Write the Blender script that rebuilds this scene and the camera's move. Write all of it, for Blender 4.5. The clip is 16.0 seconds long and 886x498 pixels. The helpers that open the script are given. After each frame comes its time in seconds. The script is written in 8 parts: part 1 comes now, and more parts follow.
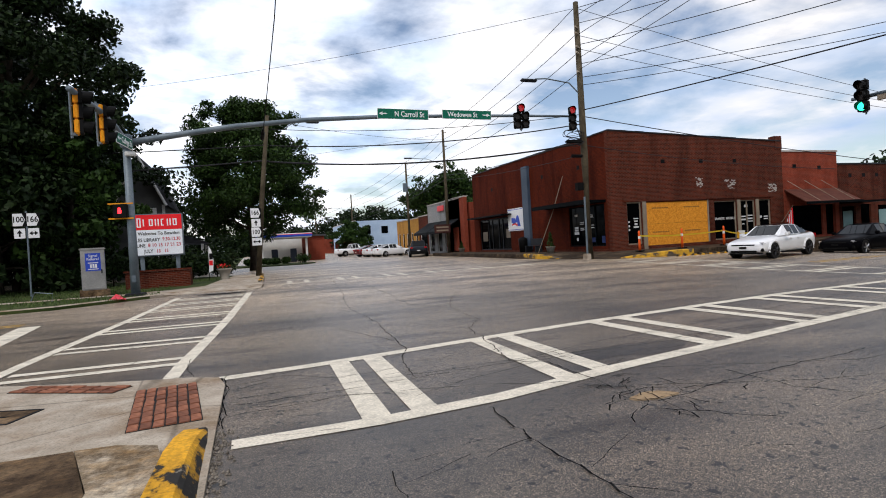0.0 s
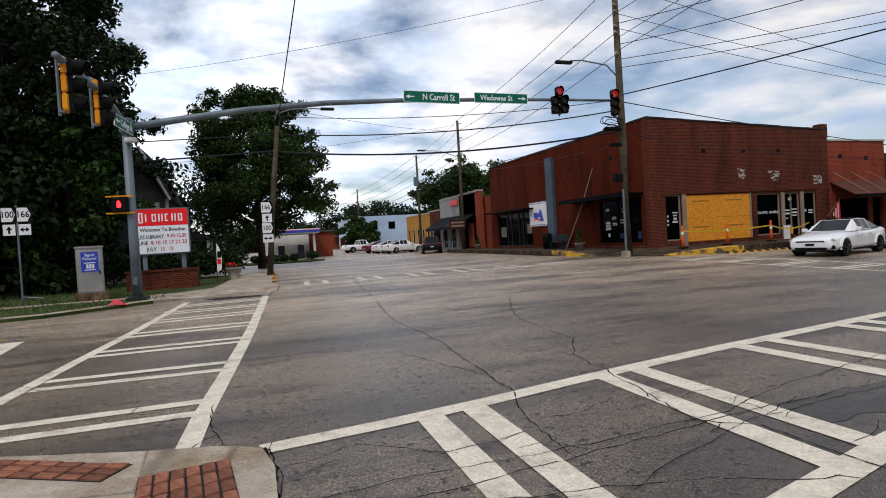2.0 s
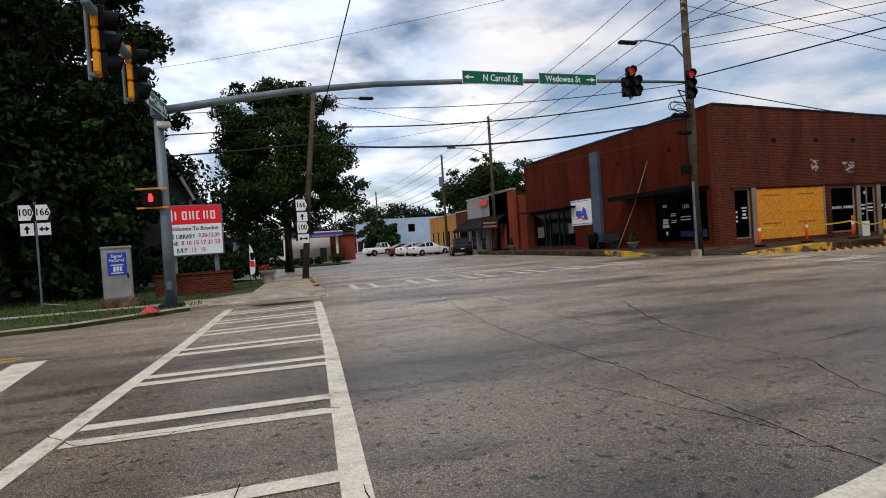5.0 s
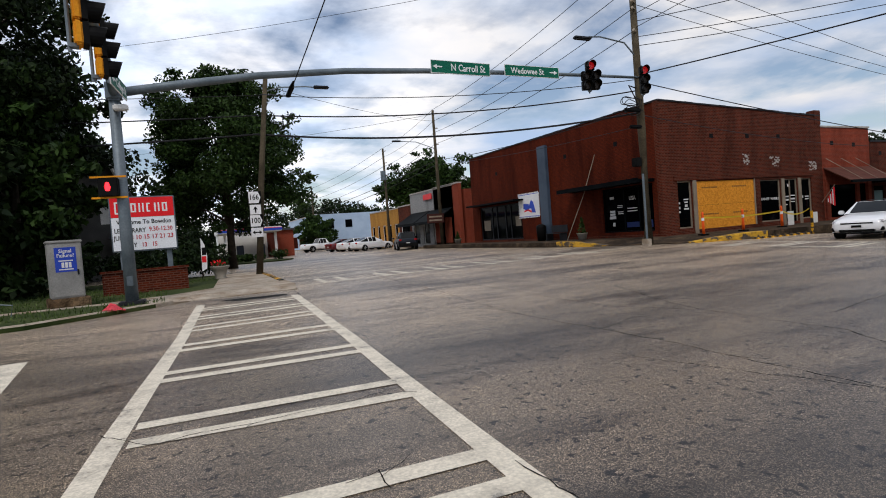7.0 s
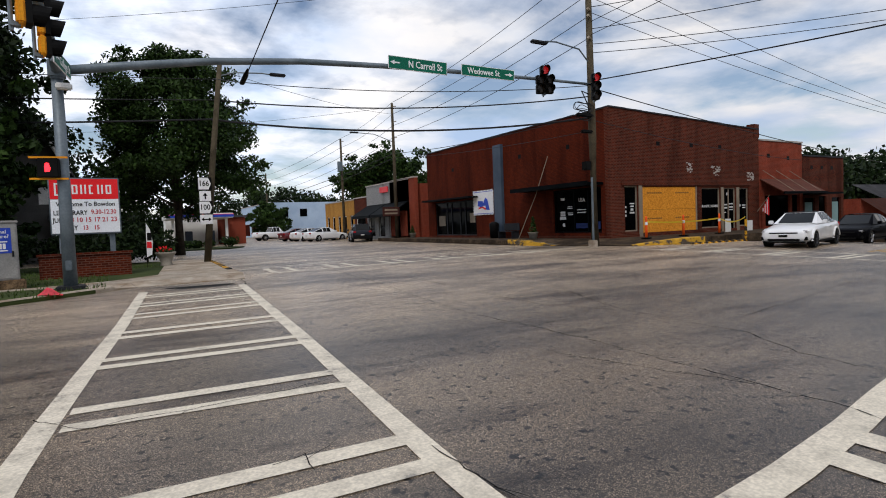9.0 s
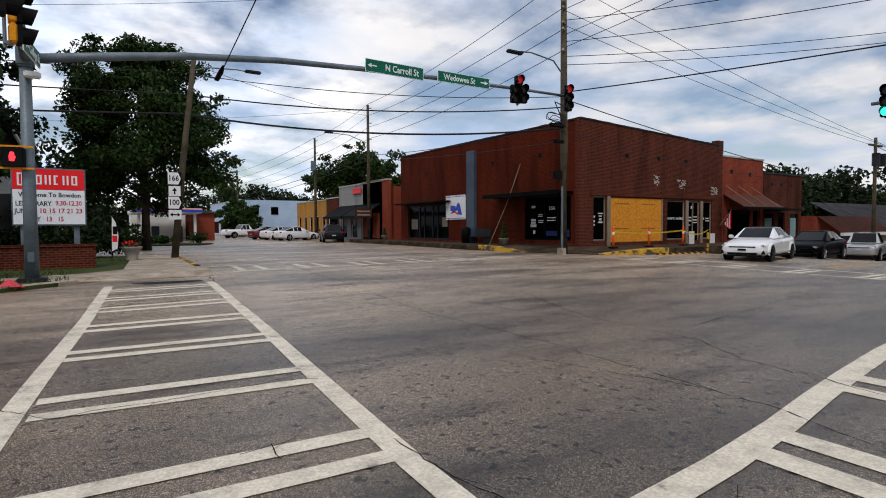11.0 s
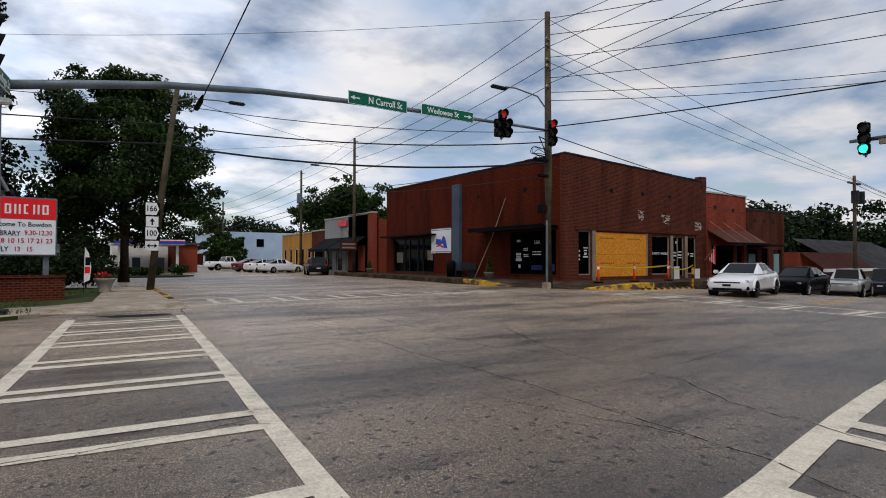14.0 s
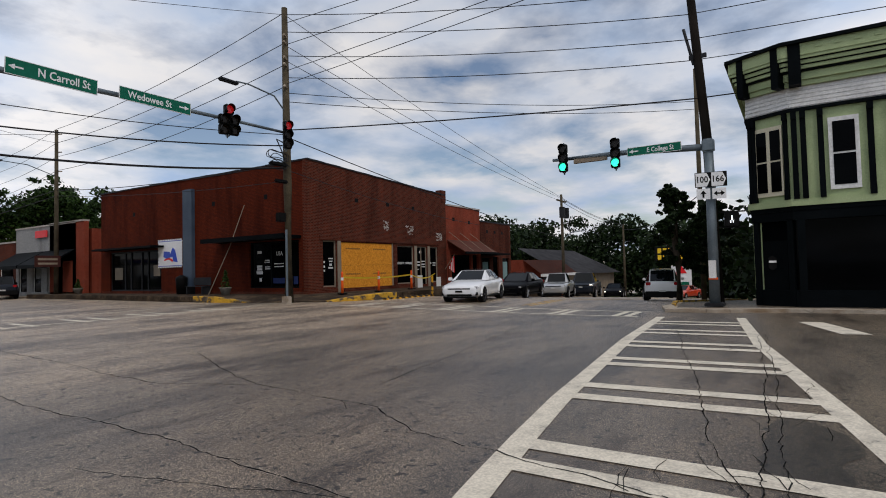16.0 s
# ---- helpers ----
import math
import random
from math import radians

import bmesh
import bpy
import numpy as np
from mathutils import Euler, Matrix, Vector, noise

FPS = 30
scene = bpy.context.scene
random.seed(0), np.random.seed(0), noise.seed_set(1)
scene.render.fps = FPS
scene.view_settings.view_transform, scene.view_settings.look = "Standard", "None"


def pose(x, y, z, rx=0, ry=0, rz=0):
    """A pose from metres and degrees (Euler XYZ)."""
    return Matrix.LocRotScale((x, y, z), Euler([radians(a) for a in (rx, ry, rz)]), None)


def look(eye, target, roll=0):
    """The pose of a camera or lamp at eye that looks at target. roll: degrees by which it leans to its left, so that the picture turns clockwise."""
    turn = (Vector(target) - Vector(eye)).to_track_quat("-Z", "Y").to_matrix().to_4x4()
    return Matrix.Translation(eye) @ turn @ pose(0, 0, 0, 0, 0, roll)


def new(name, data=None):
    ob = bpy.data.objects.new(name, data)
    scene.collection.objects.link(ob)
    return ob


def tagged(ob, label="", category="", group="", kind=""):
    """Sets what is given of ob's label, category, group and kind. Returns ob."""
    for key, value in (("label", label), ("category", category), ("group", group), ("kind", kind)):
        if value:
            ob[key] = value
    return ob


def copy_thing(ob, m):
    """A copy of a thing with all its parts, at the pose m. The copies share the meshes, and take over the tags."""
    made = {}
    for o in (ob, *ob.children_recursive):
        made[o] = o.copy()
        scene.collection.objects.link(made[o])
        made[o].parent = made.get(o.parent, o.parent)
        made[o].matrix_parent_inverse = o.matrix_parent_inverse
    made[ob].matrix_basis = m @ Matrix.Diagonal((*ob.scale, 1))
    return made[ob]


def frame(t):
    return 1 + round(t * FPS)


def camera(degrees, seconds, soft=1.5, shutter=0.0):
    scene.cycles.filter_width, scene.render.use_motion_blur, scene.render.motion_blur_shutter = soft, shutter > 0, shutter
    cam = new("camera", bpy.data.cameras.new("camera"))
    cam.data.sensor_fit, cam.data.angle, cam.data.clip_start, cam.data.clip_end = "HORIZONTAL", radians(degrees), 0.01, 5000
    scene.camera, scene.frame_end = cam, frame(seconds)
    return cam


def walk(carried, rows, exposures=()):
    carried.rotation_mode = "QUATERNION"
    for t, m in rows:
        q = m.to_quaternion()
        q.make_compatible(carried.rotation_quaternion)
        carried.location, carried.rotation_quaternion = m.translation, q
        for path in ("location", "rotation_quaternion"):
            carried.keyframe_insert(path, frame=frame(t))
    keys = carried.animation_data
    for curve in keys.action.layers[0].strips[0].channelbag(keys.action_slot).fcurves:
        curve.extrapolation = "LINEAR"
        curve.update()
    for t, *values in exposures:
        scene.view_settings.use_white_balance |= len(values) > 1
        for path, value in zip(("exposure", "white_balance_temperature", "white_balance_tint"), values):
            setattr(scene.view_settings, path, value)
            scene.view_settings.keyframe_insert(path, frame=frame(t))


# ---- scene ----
cam = camera(77.0, 16.0, soft=1.0)
# seconds, eye, target, roll
PATH = [
    (0, (-6.64, -7.73, 1.47), (-5.981, -5.842, 1.443), -3.3),
    (0.5, (-6.709, -7.105, 1.557), (-6.047, -5.218, 1.522), -3.4),
    (1, (-6.758, -6.471, 1.581), (-6.091, -4.586, 1.543), -3.5),
    (1.5, (-6.854, -5.831, 1.623), (-6.195, -3.943, 1.581), -3.5),
    (2, (-7.037, -5.255, 1.584), (-6.385, -3.365, 1.541), -3.4),
    (2.5, (-7.101, -4.59, 1.628), (-6.458, -2.696, 1.591), -3.5),
    (3, (-7.241, -4.001, 1.596), (-6.61, -2.104, 1.567), -3.4),
    (3.5, (-7.449, -3.593, 1.585), (-6.822, -1.695, 1.554), -3.2),
    (4, (-7.609, -3.25, 1.546), (-6.998, -1.346, 1.515), -3.0),
    (4.2, (-7.633, -3.094, 1.538), (-7.031, -1.187, 1.508), -3.5),
    (6.3, (-8.894, -1.981, 1.401), (-8.183, -0.112, 1.369), -4.1),
    (6.5, (-8.986, -1.944, 1.414), (-8.228, -0.094, 1.372), -4.3),
    (7, (-9.198, -1.929, 1.403), (-8.353, -0.118, 1.344), -4.4),
    (7.5, (-9.193, -1.985, 1.436), (-8.304, -0.195, 1.365), -4.1),
    (8, (-9.103, -2.175, 1.461), (-8.155, -0.417, 1.371), -3.5),
    (8.5, (-9.136, -2.274, 1.466), (-8.149, -0.538, 1.366), -2.8),
    (9, (-9.161, -2.274, 1.46), (-8.179, -0.535, 1.369), -2.2),
    (9.2, (-9.176, -2.259, 1.461), (-8.201, -0.515, 1.373), -2.1),
    (11.3, (-9.239, -2.487, 1.474), (-8.164, -0.802, 1.394), -0.2),
    (11.5, (-9.224, -2.472, 1.479), (-8.173, -0.773, 1.393), -0.7),
    (12, (-9.181, -2.453, 1.474), (-8.155, -0.738, 1.398), -0.6),
    (12.5, (-9.195, -2.48, 1.469), (-8.134, -0.785, 1.458), 0.1),
    (13, (-9.103, -2.472, 1.475), (-8.037, -0.78, 1.48), 0.3),
    (13.5, (-8.989, -2.409, 1.479), (-7.92, -0.719, 1.497), 0.3),
    (14, (-8.884, -2.287, 1.456), (-7.778, -0.622, 1.496), 0.1),
    (14.5, (-8.759, -2.112, 1.438), (-7.556, -0.516, 1.495), -0.5),
    (15, (-8.765, -2.169, 1.4), (-7.384, -0.724, 1.468), -0.9),
    (15.5, (-8.131, -1.984, 1.509), (-6.597, -0.702, 1.572), -1.5),
    (16, (-7.202, -1.978, 1.388), (-5.514, -0.909, 1.464), -1.4),
]
walk(cam, [(t, look(eye, target, roll)) for t, eye, target, roll in PATH],
     exposures=[(0.0, 0.36, 6820, 14), (0.5, 0.33, 6820, 14), (1.5, 0.2, 6820, 14), (2.5, 0.1, 6820, 14), (3.5, 0.06, 6820, 14), (9.0, 0.1, 6820, 14), (11.5, 0.02, 6820, 14), (13.5, -0.06, 6820, 14), (15.0, -0.18, 6820, 14), (16.0, -0.15, 6820, 14)])

# ---- light ----
world = bpy.data.worlds.new("world")
scene.world = world
world.use_nodes = True
wn, wl = world.node_tree.nodes, world.node_tree.links
SUN_AZ, SUN_EL = radians(215), radians(52)


def wnode(kind, **props):
    n = wn.new(kind)
    for k, v in props.items():
        n.inputs[k].default_value = v
    return n


bg = wn["Background"]
sky = wn.new("ShaderNodeTexSky")
sky.sky_type, sky.sun_disc = "NISHITA", False
sky.sun_elevation, sky.sun_rotation = SUN_EL, SUN_AZ
tc = wn.new("ShaderNodeTexCoord")
sep = wn.new("ShaderNodeSeparateXYZ")
wl.new(tc.outputs["Generated"], sep.inputs[0])
up = wn.new("ShaderNodeMath")
up.operation = "MAXIMUM"
up.inputs[1].default_value = 0.0
wl.new(sep.outputs["Z"], up.inputs[0])
zz = wn.new("ShaderNodeMath")
zz.operation = "ADD"
zz.inputs[1].default_value = 0.16
wl.new(up.outputs[0], zz.inputs[0])
flat = []
for axis in "XY":
    d = wn.new("ShaderNodeMath")
    d.operation = "DIVIDE"
    wl.new(sep.outputs[axis], d.inputs[0])
    wl.new(zz.outputs[0], d.inputs[1])
    flat.append(d)
com = wn.new("ShaderNodeCombineXYZ")
wl.new(flat[0].outputs[0], com.inputs[0])
wl.new(flat[1].outputs[0], com.inputs[1])
cloud = wnode("ShaderNodeTexNoise", Scale=1.7, Detail=8.0, Roughness=0.56, Distortion=0.15)
wl.new(com.outputs[0], cloud.inputs["Vector"])
thick = wn.new("ShaderNodeValToRGB")
thick.color_ramp.elements[0].position, thick.color_ramp.elements[1].position = 0.36, 0.56
wl.new(cloud.outputs["Fac"], thick.inputs[0])
shade = wnode("ShaderNodeTexNoise", Scale=1.35, Detail=7.0, Roughness=0.5)
wl.new(com.outputs[0], shade.inputs["Vector"])
tone = wn.new("ShaderNodeValToRGB")
tone.color_ramp.elements[0].position, tone.color_ramp.elements[0].color = 0.33, (0.43, 0.60, 0.86, 1)
tone.color_ramp.elements[1].position, tone.color_ramp.elements[1].color = 0.60, (0.92, 0.95, 0.98, 1)
wl.new(shade.outputs["Fac"], tone.inputs[0])
skyscale = wn.new("ShaderNodeVectorMath")
skyscale.operation = "SCALE"
skyscale.inputs["Scale"].default_value = 0.10
wl.new(sky.outputs[0], skyscale.inputs[0])
mix = wn.new("ShaderNodeMix")
mix.data_type = "RGBA"
wl.new(thick.outputs[0], mix.inputs["Factor"])
wl.new(skyscale.outputs[0], mix.inputs["A"])
glowdir = wn.new("ShaderNodeVectorMath")
glowdir.operation = "DOT_PRODUCT"
glowdir.inputs[1].default_value = (-0.62, 0.78, -0.1)
wl.new(tc.outputs["Generated"], glowdir.inputs[0])
bright = wn.new("ShaderNodeMapRange")
for k, v in (("From Min", -0.6), ("From Max", 0.95), ("To Min", 1.0), ("To Max", 1.3)):
    bright.inputs[k].default_value = v
wl.new(glowdir.outputs["Value"], bright.inputs["Value"])
# the cloud is thicker and bluer over the north-east
dulldir = wn.new("ShaderNodeVectorMath")
dulldir.operation = "DOT_PRODUCT"
dulldir.inputs[1].default_value = (0.74, 0.60, 0.30)
wl.new(tc.outputs["Generated"], dulldir.inputs[0])
dull = wn.new("ShaderNodeMapRange")
dull.interpolation_type = "SMOOTHSTEP"
for k, v in (("From Min", 0.70), ("From Max", 1.0), ("To Min", 1.0), ("To Max", 0.74)):
    dull.inputs[k].default_value = v
wl.new(dulldir.outputs["Value"], dull.inputs["Value"])
power = wn.new("ShaderNodeMath")
power.operation = "MULTIPLY"
wl.new(bright.outputs[0], power.inputs[0])
wl.new(dull.outputs[0], power.inputs[1])
lit = wn.new("ShaderNodeVectorMath")
lit.operation = "SCALE"
wl.new(tone.outputs[0], lit.inputs[0])
wl.new(power.outputs[0], lit.inputs["Scale"])
wl.new(lit.outputs[0], mix.inputs["B"])
wl.new(mix.outputs["Result"], bg.inputs["Color"])
bg.inputs["Strength"].default_value = 1.05

sun = new("sun", bpy.data.lights.new("sun", "SUN"))
sun.data.energy, sun.data.angle, sun.data.color = 1.2, radians(14), (1.0, 0.96, 0.90)
sun_dir = Vector((math.sin(SUN_AZ) * math.cos(SUN_EL), math.cos(SUN_AZ) * math.cos(SUN_EL), math.sin(SUN_EL)))
sun.matrix_world = look(sun_dir * 100, (0, 0, 0))
scene.view_settings.exposure = 0.0

# ---- materials ----


def ramp(nt, fac, stops):
    n = nt.nodes.new("ShaderNodeValToRGB")
    while len(n.color_ramp.elements) < len(stops):
        n.color_ramp.elements.new(0.5)
    for e, (p, c) in zip(n.color_ramp.elements, stops):
        e.position = p
        e.color = (*c, 1) if len(c) == 3 else c
    nt.links.new(fac, n.inputs[0])
    return n.outputs[0]


def noise_tex(nt, vec, scale, detail=4.0, rough=0.55):
    n = nt.nodes.new("ShaderNodeTexNoise")
    n.inputs["Scale"].default_value, n.inputs["Detail"].default_value, n.inputs["Roughness"].default_value = scale, detail, rough
    nt.links.new(vec, n.inputs["Vector"])
    return n.outputs["Fac"]


def mixed(nt, fac, a, b, blend="MIX"):
    n = nt.nodes.new("ShaderNodeMix")
    n.data_type, n.blend_type = "RGBA", blend
    for sock, v in (("Factor", fac), ("A", a), ("B", b)):
        s = n.inputs[sock] if sock != "Factor" else n.inputs["Factor"]
        if isinstance(v, (int, float)):
            s.default_value = v
        elif isinstance(v, tuple):
            s.default_value = (*v, 1)
        else:
            nt.links.new(v, s)
    return n.outputs["Result"]


def base(name, rough=0.6, metal=0.0):
    m = bpy.data.materials.new(name)
    m.use_nodes = True
    nt = m.node_tree
    b = nt.nodes["Principled BSDF"]
    b.inputs["Roughness"].default_value, b.inputs["Metallic"].default_value = rough, metal
    tcn = nt.nodes.new("ShaderNodeTexCoord")
    return m, nt, b, tcn.outputs["Object"]


def bumped(nt, b, height, strength=0.3, dist=0.01):
    n = nt.nodes.new("ShaderNodeBump")
    n.inputs["Strength"].default_value, n.inputs["Distance"].default_value = strength, dist
    nt.links.new(height, n.inputs["Height"])
    nt.links.new(n.outputs[0], b.inputs["Normal"])


def surface(name, c1, c2, rough=0.6, metal=0.0, big=0.8, fine=30.0, bump=0.2, dist=0.005, fine_amount=0.35, spec=0.2):
    """A colour that wanders between c1 and c2, with fine grain and relief."""
    m, nt, b, vec = base(name, rough, metal)
    coarse = ramp(nt, noise_tex(nt, vec, big, 5.0), [(0.35, c1), (0.65, c2)])
    grain = ramp(nt, noise_tex(nt, vec, fine, 3.0), [(0.3, (0.55,) * 3), (0.7, (1.25,) * 3)])
    col = mixed(nt, fine_amount, coarse, mixed(nt, 1.0, coarse, grain, "MULTIPLY"))
    nt.links.new(col, b.inputs["Base Color"])
    b.inputs["Specular IOR Level"].default_value = spec
    if bump:
        bumped(nt, b, noise_tex(nt, vec, fine, 4.0), bump, dist)
    return m


def glow(name, color, power):
    m, nt, b, vec = base(name, 0.3)
    b.inputs["Base Color"].default_value = (*color, 1)
    b.inputs["Emission Color"].default_value = (*color, 1)
    b.inputs["Emission Strength"].default_value = power
    return m


def stretched(nt, vec, sx, sy, sz=1.0, turn=0.0):
    n = nt.nodes.new("ShaderNodeMapping")
    n.inputs["Scale"].default_value = (sx, sy, sz)
    n.inputs["Rotation"].default_value = (0, 0, radians(turn))
    nt.links.new(vec, n.inputs[0])
    return n.outputs[0]


def asphalt_material(name, tint=1.0):
    """Worn asphalt: pale and dark stones, tyre-dark drifts, small pits, polished paler by traffic in the middle of the
    crossing. Further north the sky's sheen is put into the colour too.
    """
    m, nt, b, vec = base(name, 0.4)
    stones = nt.nodes.new("ShaderNodeTexVoronoi")
    stones.inputs["Scale"].default_value, stones.inputs["Randomness"].default_value = 185.0, 1.0
    nt.links.new(vec, stones.inputs["Vector"])
    pick = nt.nodes.new("ShaderNodeSeparateColor")
    nt.links.new(stones.outputs["Color"], pick.inputs[0])
    col = ramp(nt, pick.outputs[0], [(0.0, (0.010 * tint, 0.008 * tint, 0.006 * tint)), (0.40, (0.072 * tint, 0.058 * tint, 0.044 * tint)), (0.76, (0.205 * tint, 0.166 * tint, 0.128 * tint)), (1.0, (0.58 * tint, 0.475 * tint, 0.36 * tint))])
    g = noise_tex(nt, vec, 30.0, 5.0, 0.7)
    col = mixed(nt, 1.0, col, ramp(nt, g, [(0.32, (0.55,) * 3), (0.5, (1.0,) * 3), (0.7, (1.3,) * 3)]), "MULTIPLY")
    worn = ramp(nt, noise_tex(nt, stretched(nt, vec, 0.13, 0.42, 1.0, 12), 1.0, 6.0, 0.6), [(0.40, (0.55, 0.55, 0.56)), (0.50, (1.0, 1.0, 1.0)), (0.60, (1.3, 1.28, 1.24))])
    col = mixed(nt, 1.0, col, worn, "MULTIPLY")
    drift = ramp(nt, noise_tex(nt, stretched(nt, vec, 0.35, 1.3, 1.0, -18), 1.0, 7.0, 0.68), [(0.36, (0.44, 0.40, 0.37)), (0.47, (1.0, 1.0, 1.0)), (0.64, (1.2, 1.18, 1.14))])
    col = mixed(nt, 1.0, col, drift, "MULTIPLY")
    # Paler northward: traffic polish plus the far road's sky sheen, put into the colour.
    place = nt.nodes.new("ShaderNodeSeparateXYZ")
    nt.links.new(vec, place.inputs[0])
    edge = nt.nodes.new("ShaderNodeMath")
    edge.operation = "MULTIPLY_ADD"
    edge.inputs[1].default_value = 5.0
    nt.links.new(noise_tex(nt, vec, 0.5, 4.0), edge.inputs[0])
    nt.links.new(place.outputs["Y"], edge.inputs[2])
    reach = nt.nodes.new("ShaderNodeMapRange")
    reach.inputs["From Min"].default_value, reach.inputs["From Max"].default_value = 3.0, 12.0
    nt.links.new(edge.outputs[0], reach.inputs["Value"])
    polish_and_sheen = ramp(nt, reach.outputs[0], [(0.0, (0.79, 0.76, 0.72)), (0.5, (1.2, 1.17, 1.12)), (1.0, (2.05, 2.0, 1.92))])
    col = mixed(nt, 1.0, col, polish_and_sheen, "MULTIPLY")
    patch = ramp(nt, noise_tex(nt, vec, 1.3, 5.0, 0.65), [(0.33, (0.72, 0.72, 0.72)), (0.5, (1.0, 1.0, 1.0))])
    col = mixed(nt, 0.7, col, mixed(nt, 1.0, col, patch, "MULTIPLY"))
    spots = nt.nodes.new("ShaderNodeTexVoronoi")
    spots.voronoi_dimensions = "2D"
    spots.inputs["Scale"].default_value = 6.0
    spots.inputs["Randomness"].default_value = 1.0
    wob = nt.nodes.new("ShaderNodeVectorMath")
    wob.operation = "ADD"
    wn3 = nt.nodes.new("ShaderNodeTexNoise")
    wn3.inputs["Scale"].default_value = 14.0
    nt.links.new(vec, wn3.inputs["Vector"])
    amp = nt.nodes.new("ShaderNodeVectorMath")
    amp.operation = "SCALE"
    amp.inputs["Scale"].default_value = 0.2
    nt.links.new(wn3.outputs["Color"], amp.inputs[0])
    nt.links.new(vec, wob.inputs[0])
    nt.links.new(amp.outputs[0], wob.inputs[1])
    nt.links.new(wob.outputs[0], spots.inputs["Vector"])
    dark = ramp(nt, spots.outputs["Distance"], [(0.13, (0.06, 0.05, 0.045)), (0.155, (1.0, 1.0, 1.0))])
    few = nt.nodes.new("ShaderNodeSeparateColor")
    nt.links.new(spots.outputs["Color"], few.inputs[0])
    some = ramp(nt, few.outputs[0], [(0.42, (0.0,) * 3), (0.46, (0.95,) * 3)])
    col = mixed(nt, some, col, mixed(nt, 1.0, col, dark, "MULTIPLY"))
    nt.links.new(col, b.inputs["Base Color"])
    b.inputs["Specular IOR Level"].default_value = 0.5
    bumped(nt, b, pick.outputs[0], 0.5, 0.006)
    return m


def concrete_material(name, pale, mid, brown, amount=0.5, scale=0.8):
    """Old concrete: pale ground, brown damp stains, dark specks and hair cracks."""
    m, nt, b, vec = base(name, 0.92)
    col = ramp(nt, noise_tex(nt, vec, 2.2, 6.0, 0.65), [(0.35, mid), (0.62, pale)])
    stain = ramp(nt, noise_tex(nt, vec, scale, 8.0, 0.68), [(amount - 0.12, (1.0,) * 3), (amount + 0.08, (0.0,) * 3)])
    col = mixed(nt, stain, col, brown)
    speck = ramp(nt, noise_tex(nt, vec, 38.0, 5.0, 0.75), [(0.3, (0.5,) * 3), (0.46, (0.95,) * 3), (0.72, (1.2,) * 3)])
    col = mixed(nt, 1.0, col, speck, "MULTIPLY")
    if brown[0] < 0.17:
        mottle = ramp(nt, noise_tex(nt, vec, 9.0, 8.0, 0.75), [(0.36, (0.42, 0.39, 0.36)), (0.5, (0.95,) * 3), (0.66, (1.5, 1.4, 1.25))])
        col = mixed(nt, 1.0, col, mottle, "MULTIPLY")
    cells = nt.nodes.new("ShaderNodeTexVoronoi")
    cells.feature = "DISTANCE_TO_EDGE"
    cells.inputs["Scale"].default_value = 0.55
    nt.links.new(vec, cells.inputs["Vector"])
    hair = ramp(nt, cells.outputs["Distance"], [(0.003, (0.35,) * 3), (0.009, (1.0,) * 3)])
    col = mixed(nt, 0.6, col, mixed(nt, 1.0, col, hair, "MULTIPLY"))
    nt.links.new(col, b.inputs["Base Color"])
    b.inputs["Specular IOR Level"].default_value = 0.15
    bumped(nt, b, noise_tex(nt, vec, 30.0, 5.0, 0.7), 0.4, 0.008)
    return m


def kerb_paint_material(name, color, dark, amount):
    """Thick kerb paint in big flakes, black beneath, with grey bare spots."""
    m, nt, b, vec = base(name, 0.7)
    flakes = noise_tex(nt, stretched(nt, vec, 2.4, 1.3, 2.4), 1.0, 7.0, 0.62)
    col = ramp(nt, flakes, [(amount - 0.03, dark), (amount, tuple(c * 0.7 for c in color)), (amount + 0.12, color)])
    bare = ramp(nt, noise_tex(nt, vec, 6.0, 8.0, 0.7), [(0.34, (1.0,) * 3), (0.40, (0.0,) * 3)])
    col = mixed(nt, bare, col, (0.22, 0.19, 0.15))
    grime = ramp(nt, noise_tex(nt, vec, 25.0, 5.0, 0.7), [(0.3, (0.55,) * 3), (0.6, (1.08,) * 3)])
    nt.links.new(mixed(nt, 1.0, col, grime, "MULTIPLY"), b.inputs["Base Color"])
    b.inputs["Specular IOR Level"].default_value = 0.2
    bumped(nt, b, flakes, 0.3, 0.01)
    return m


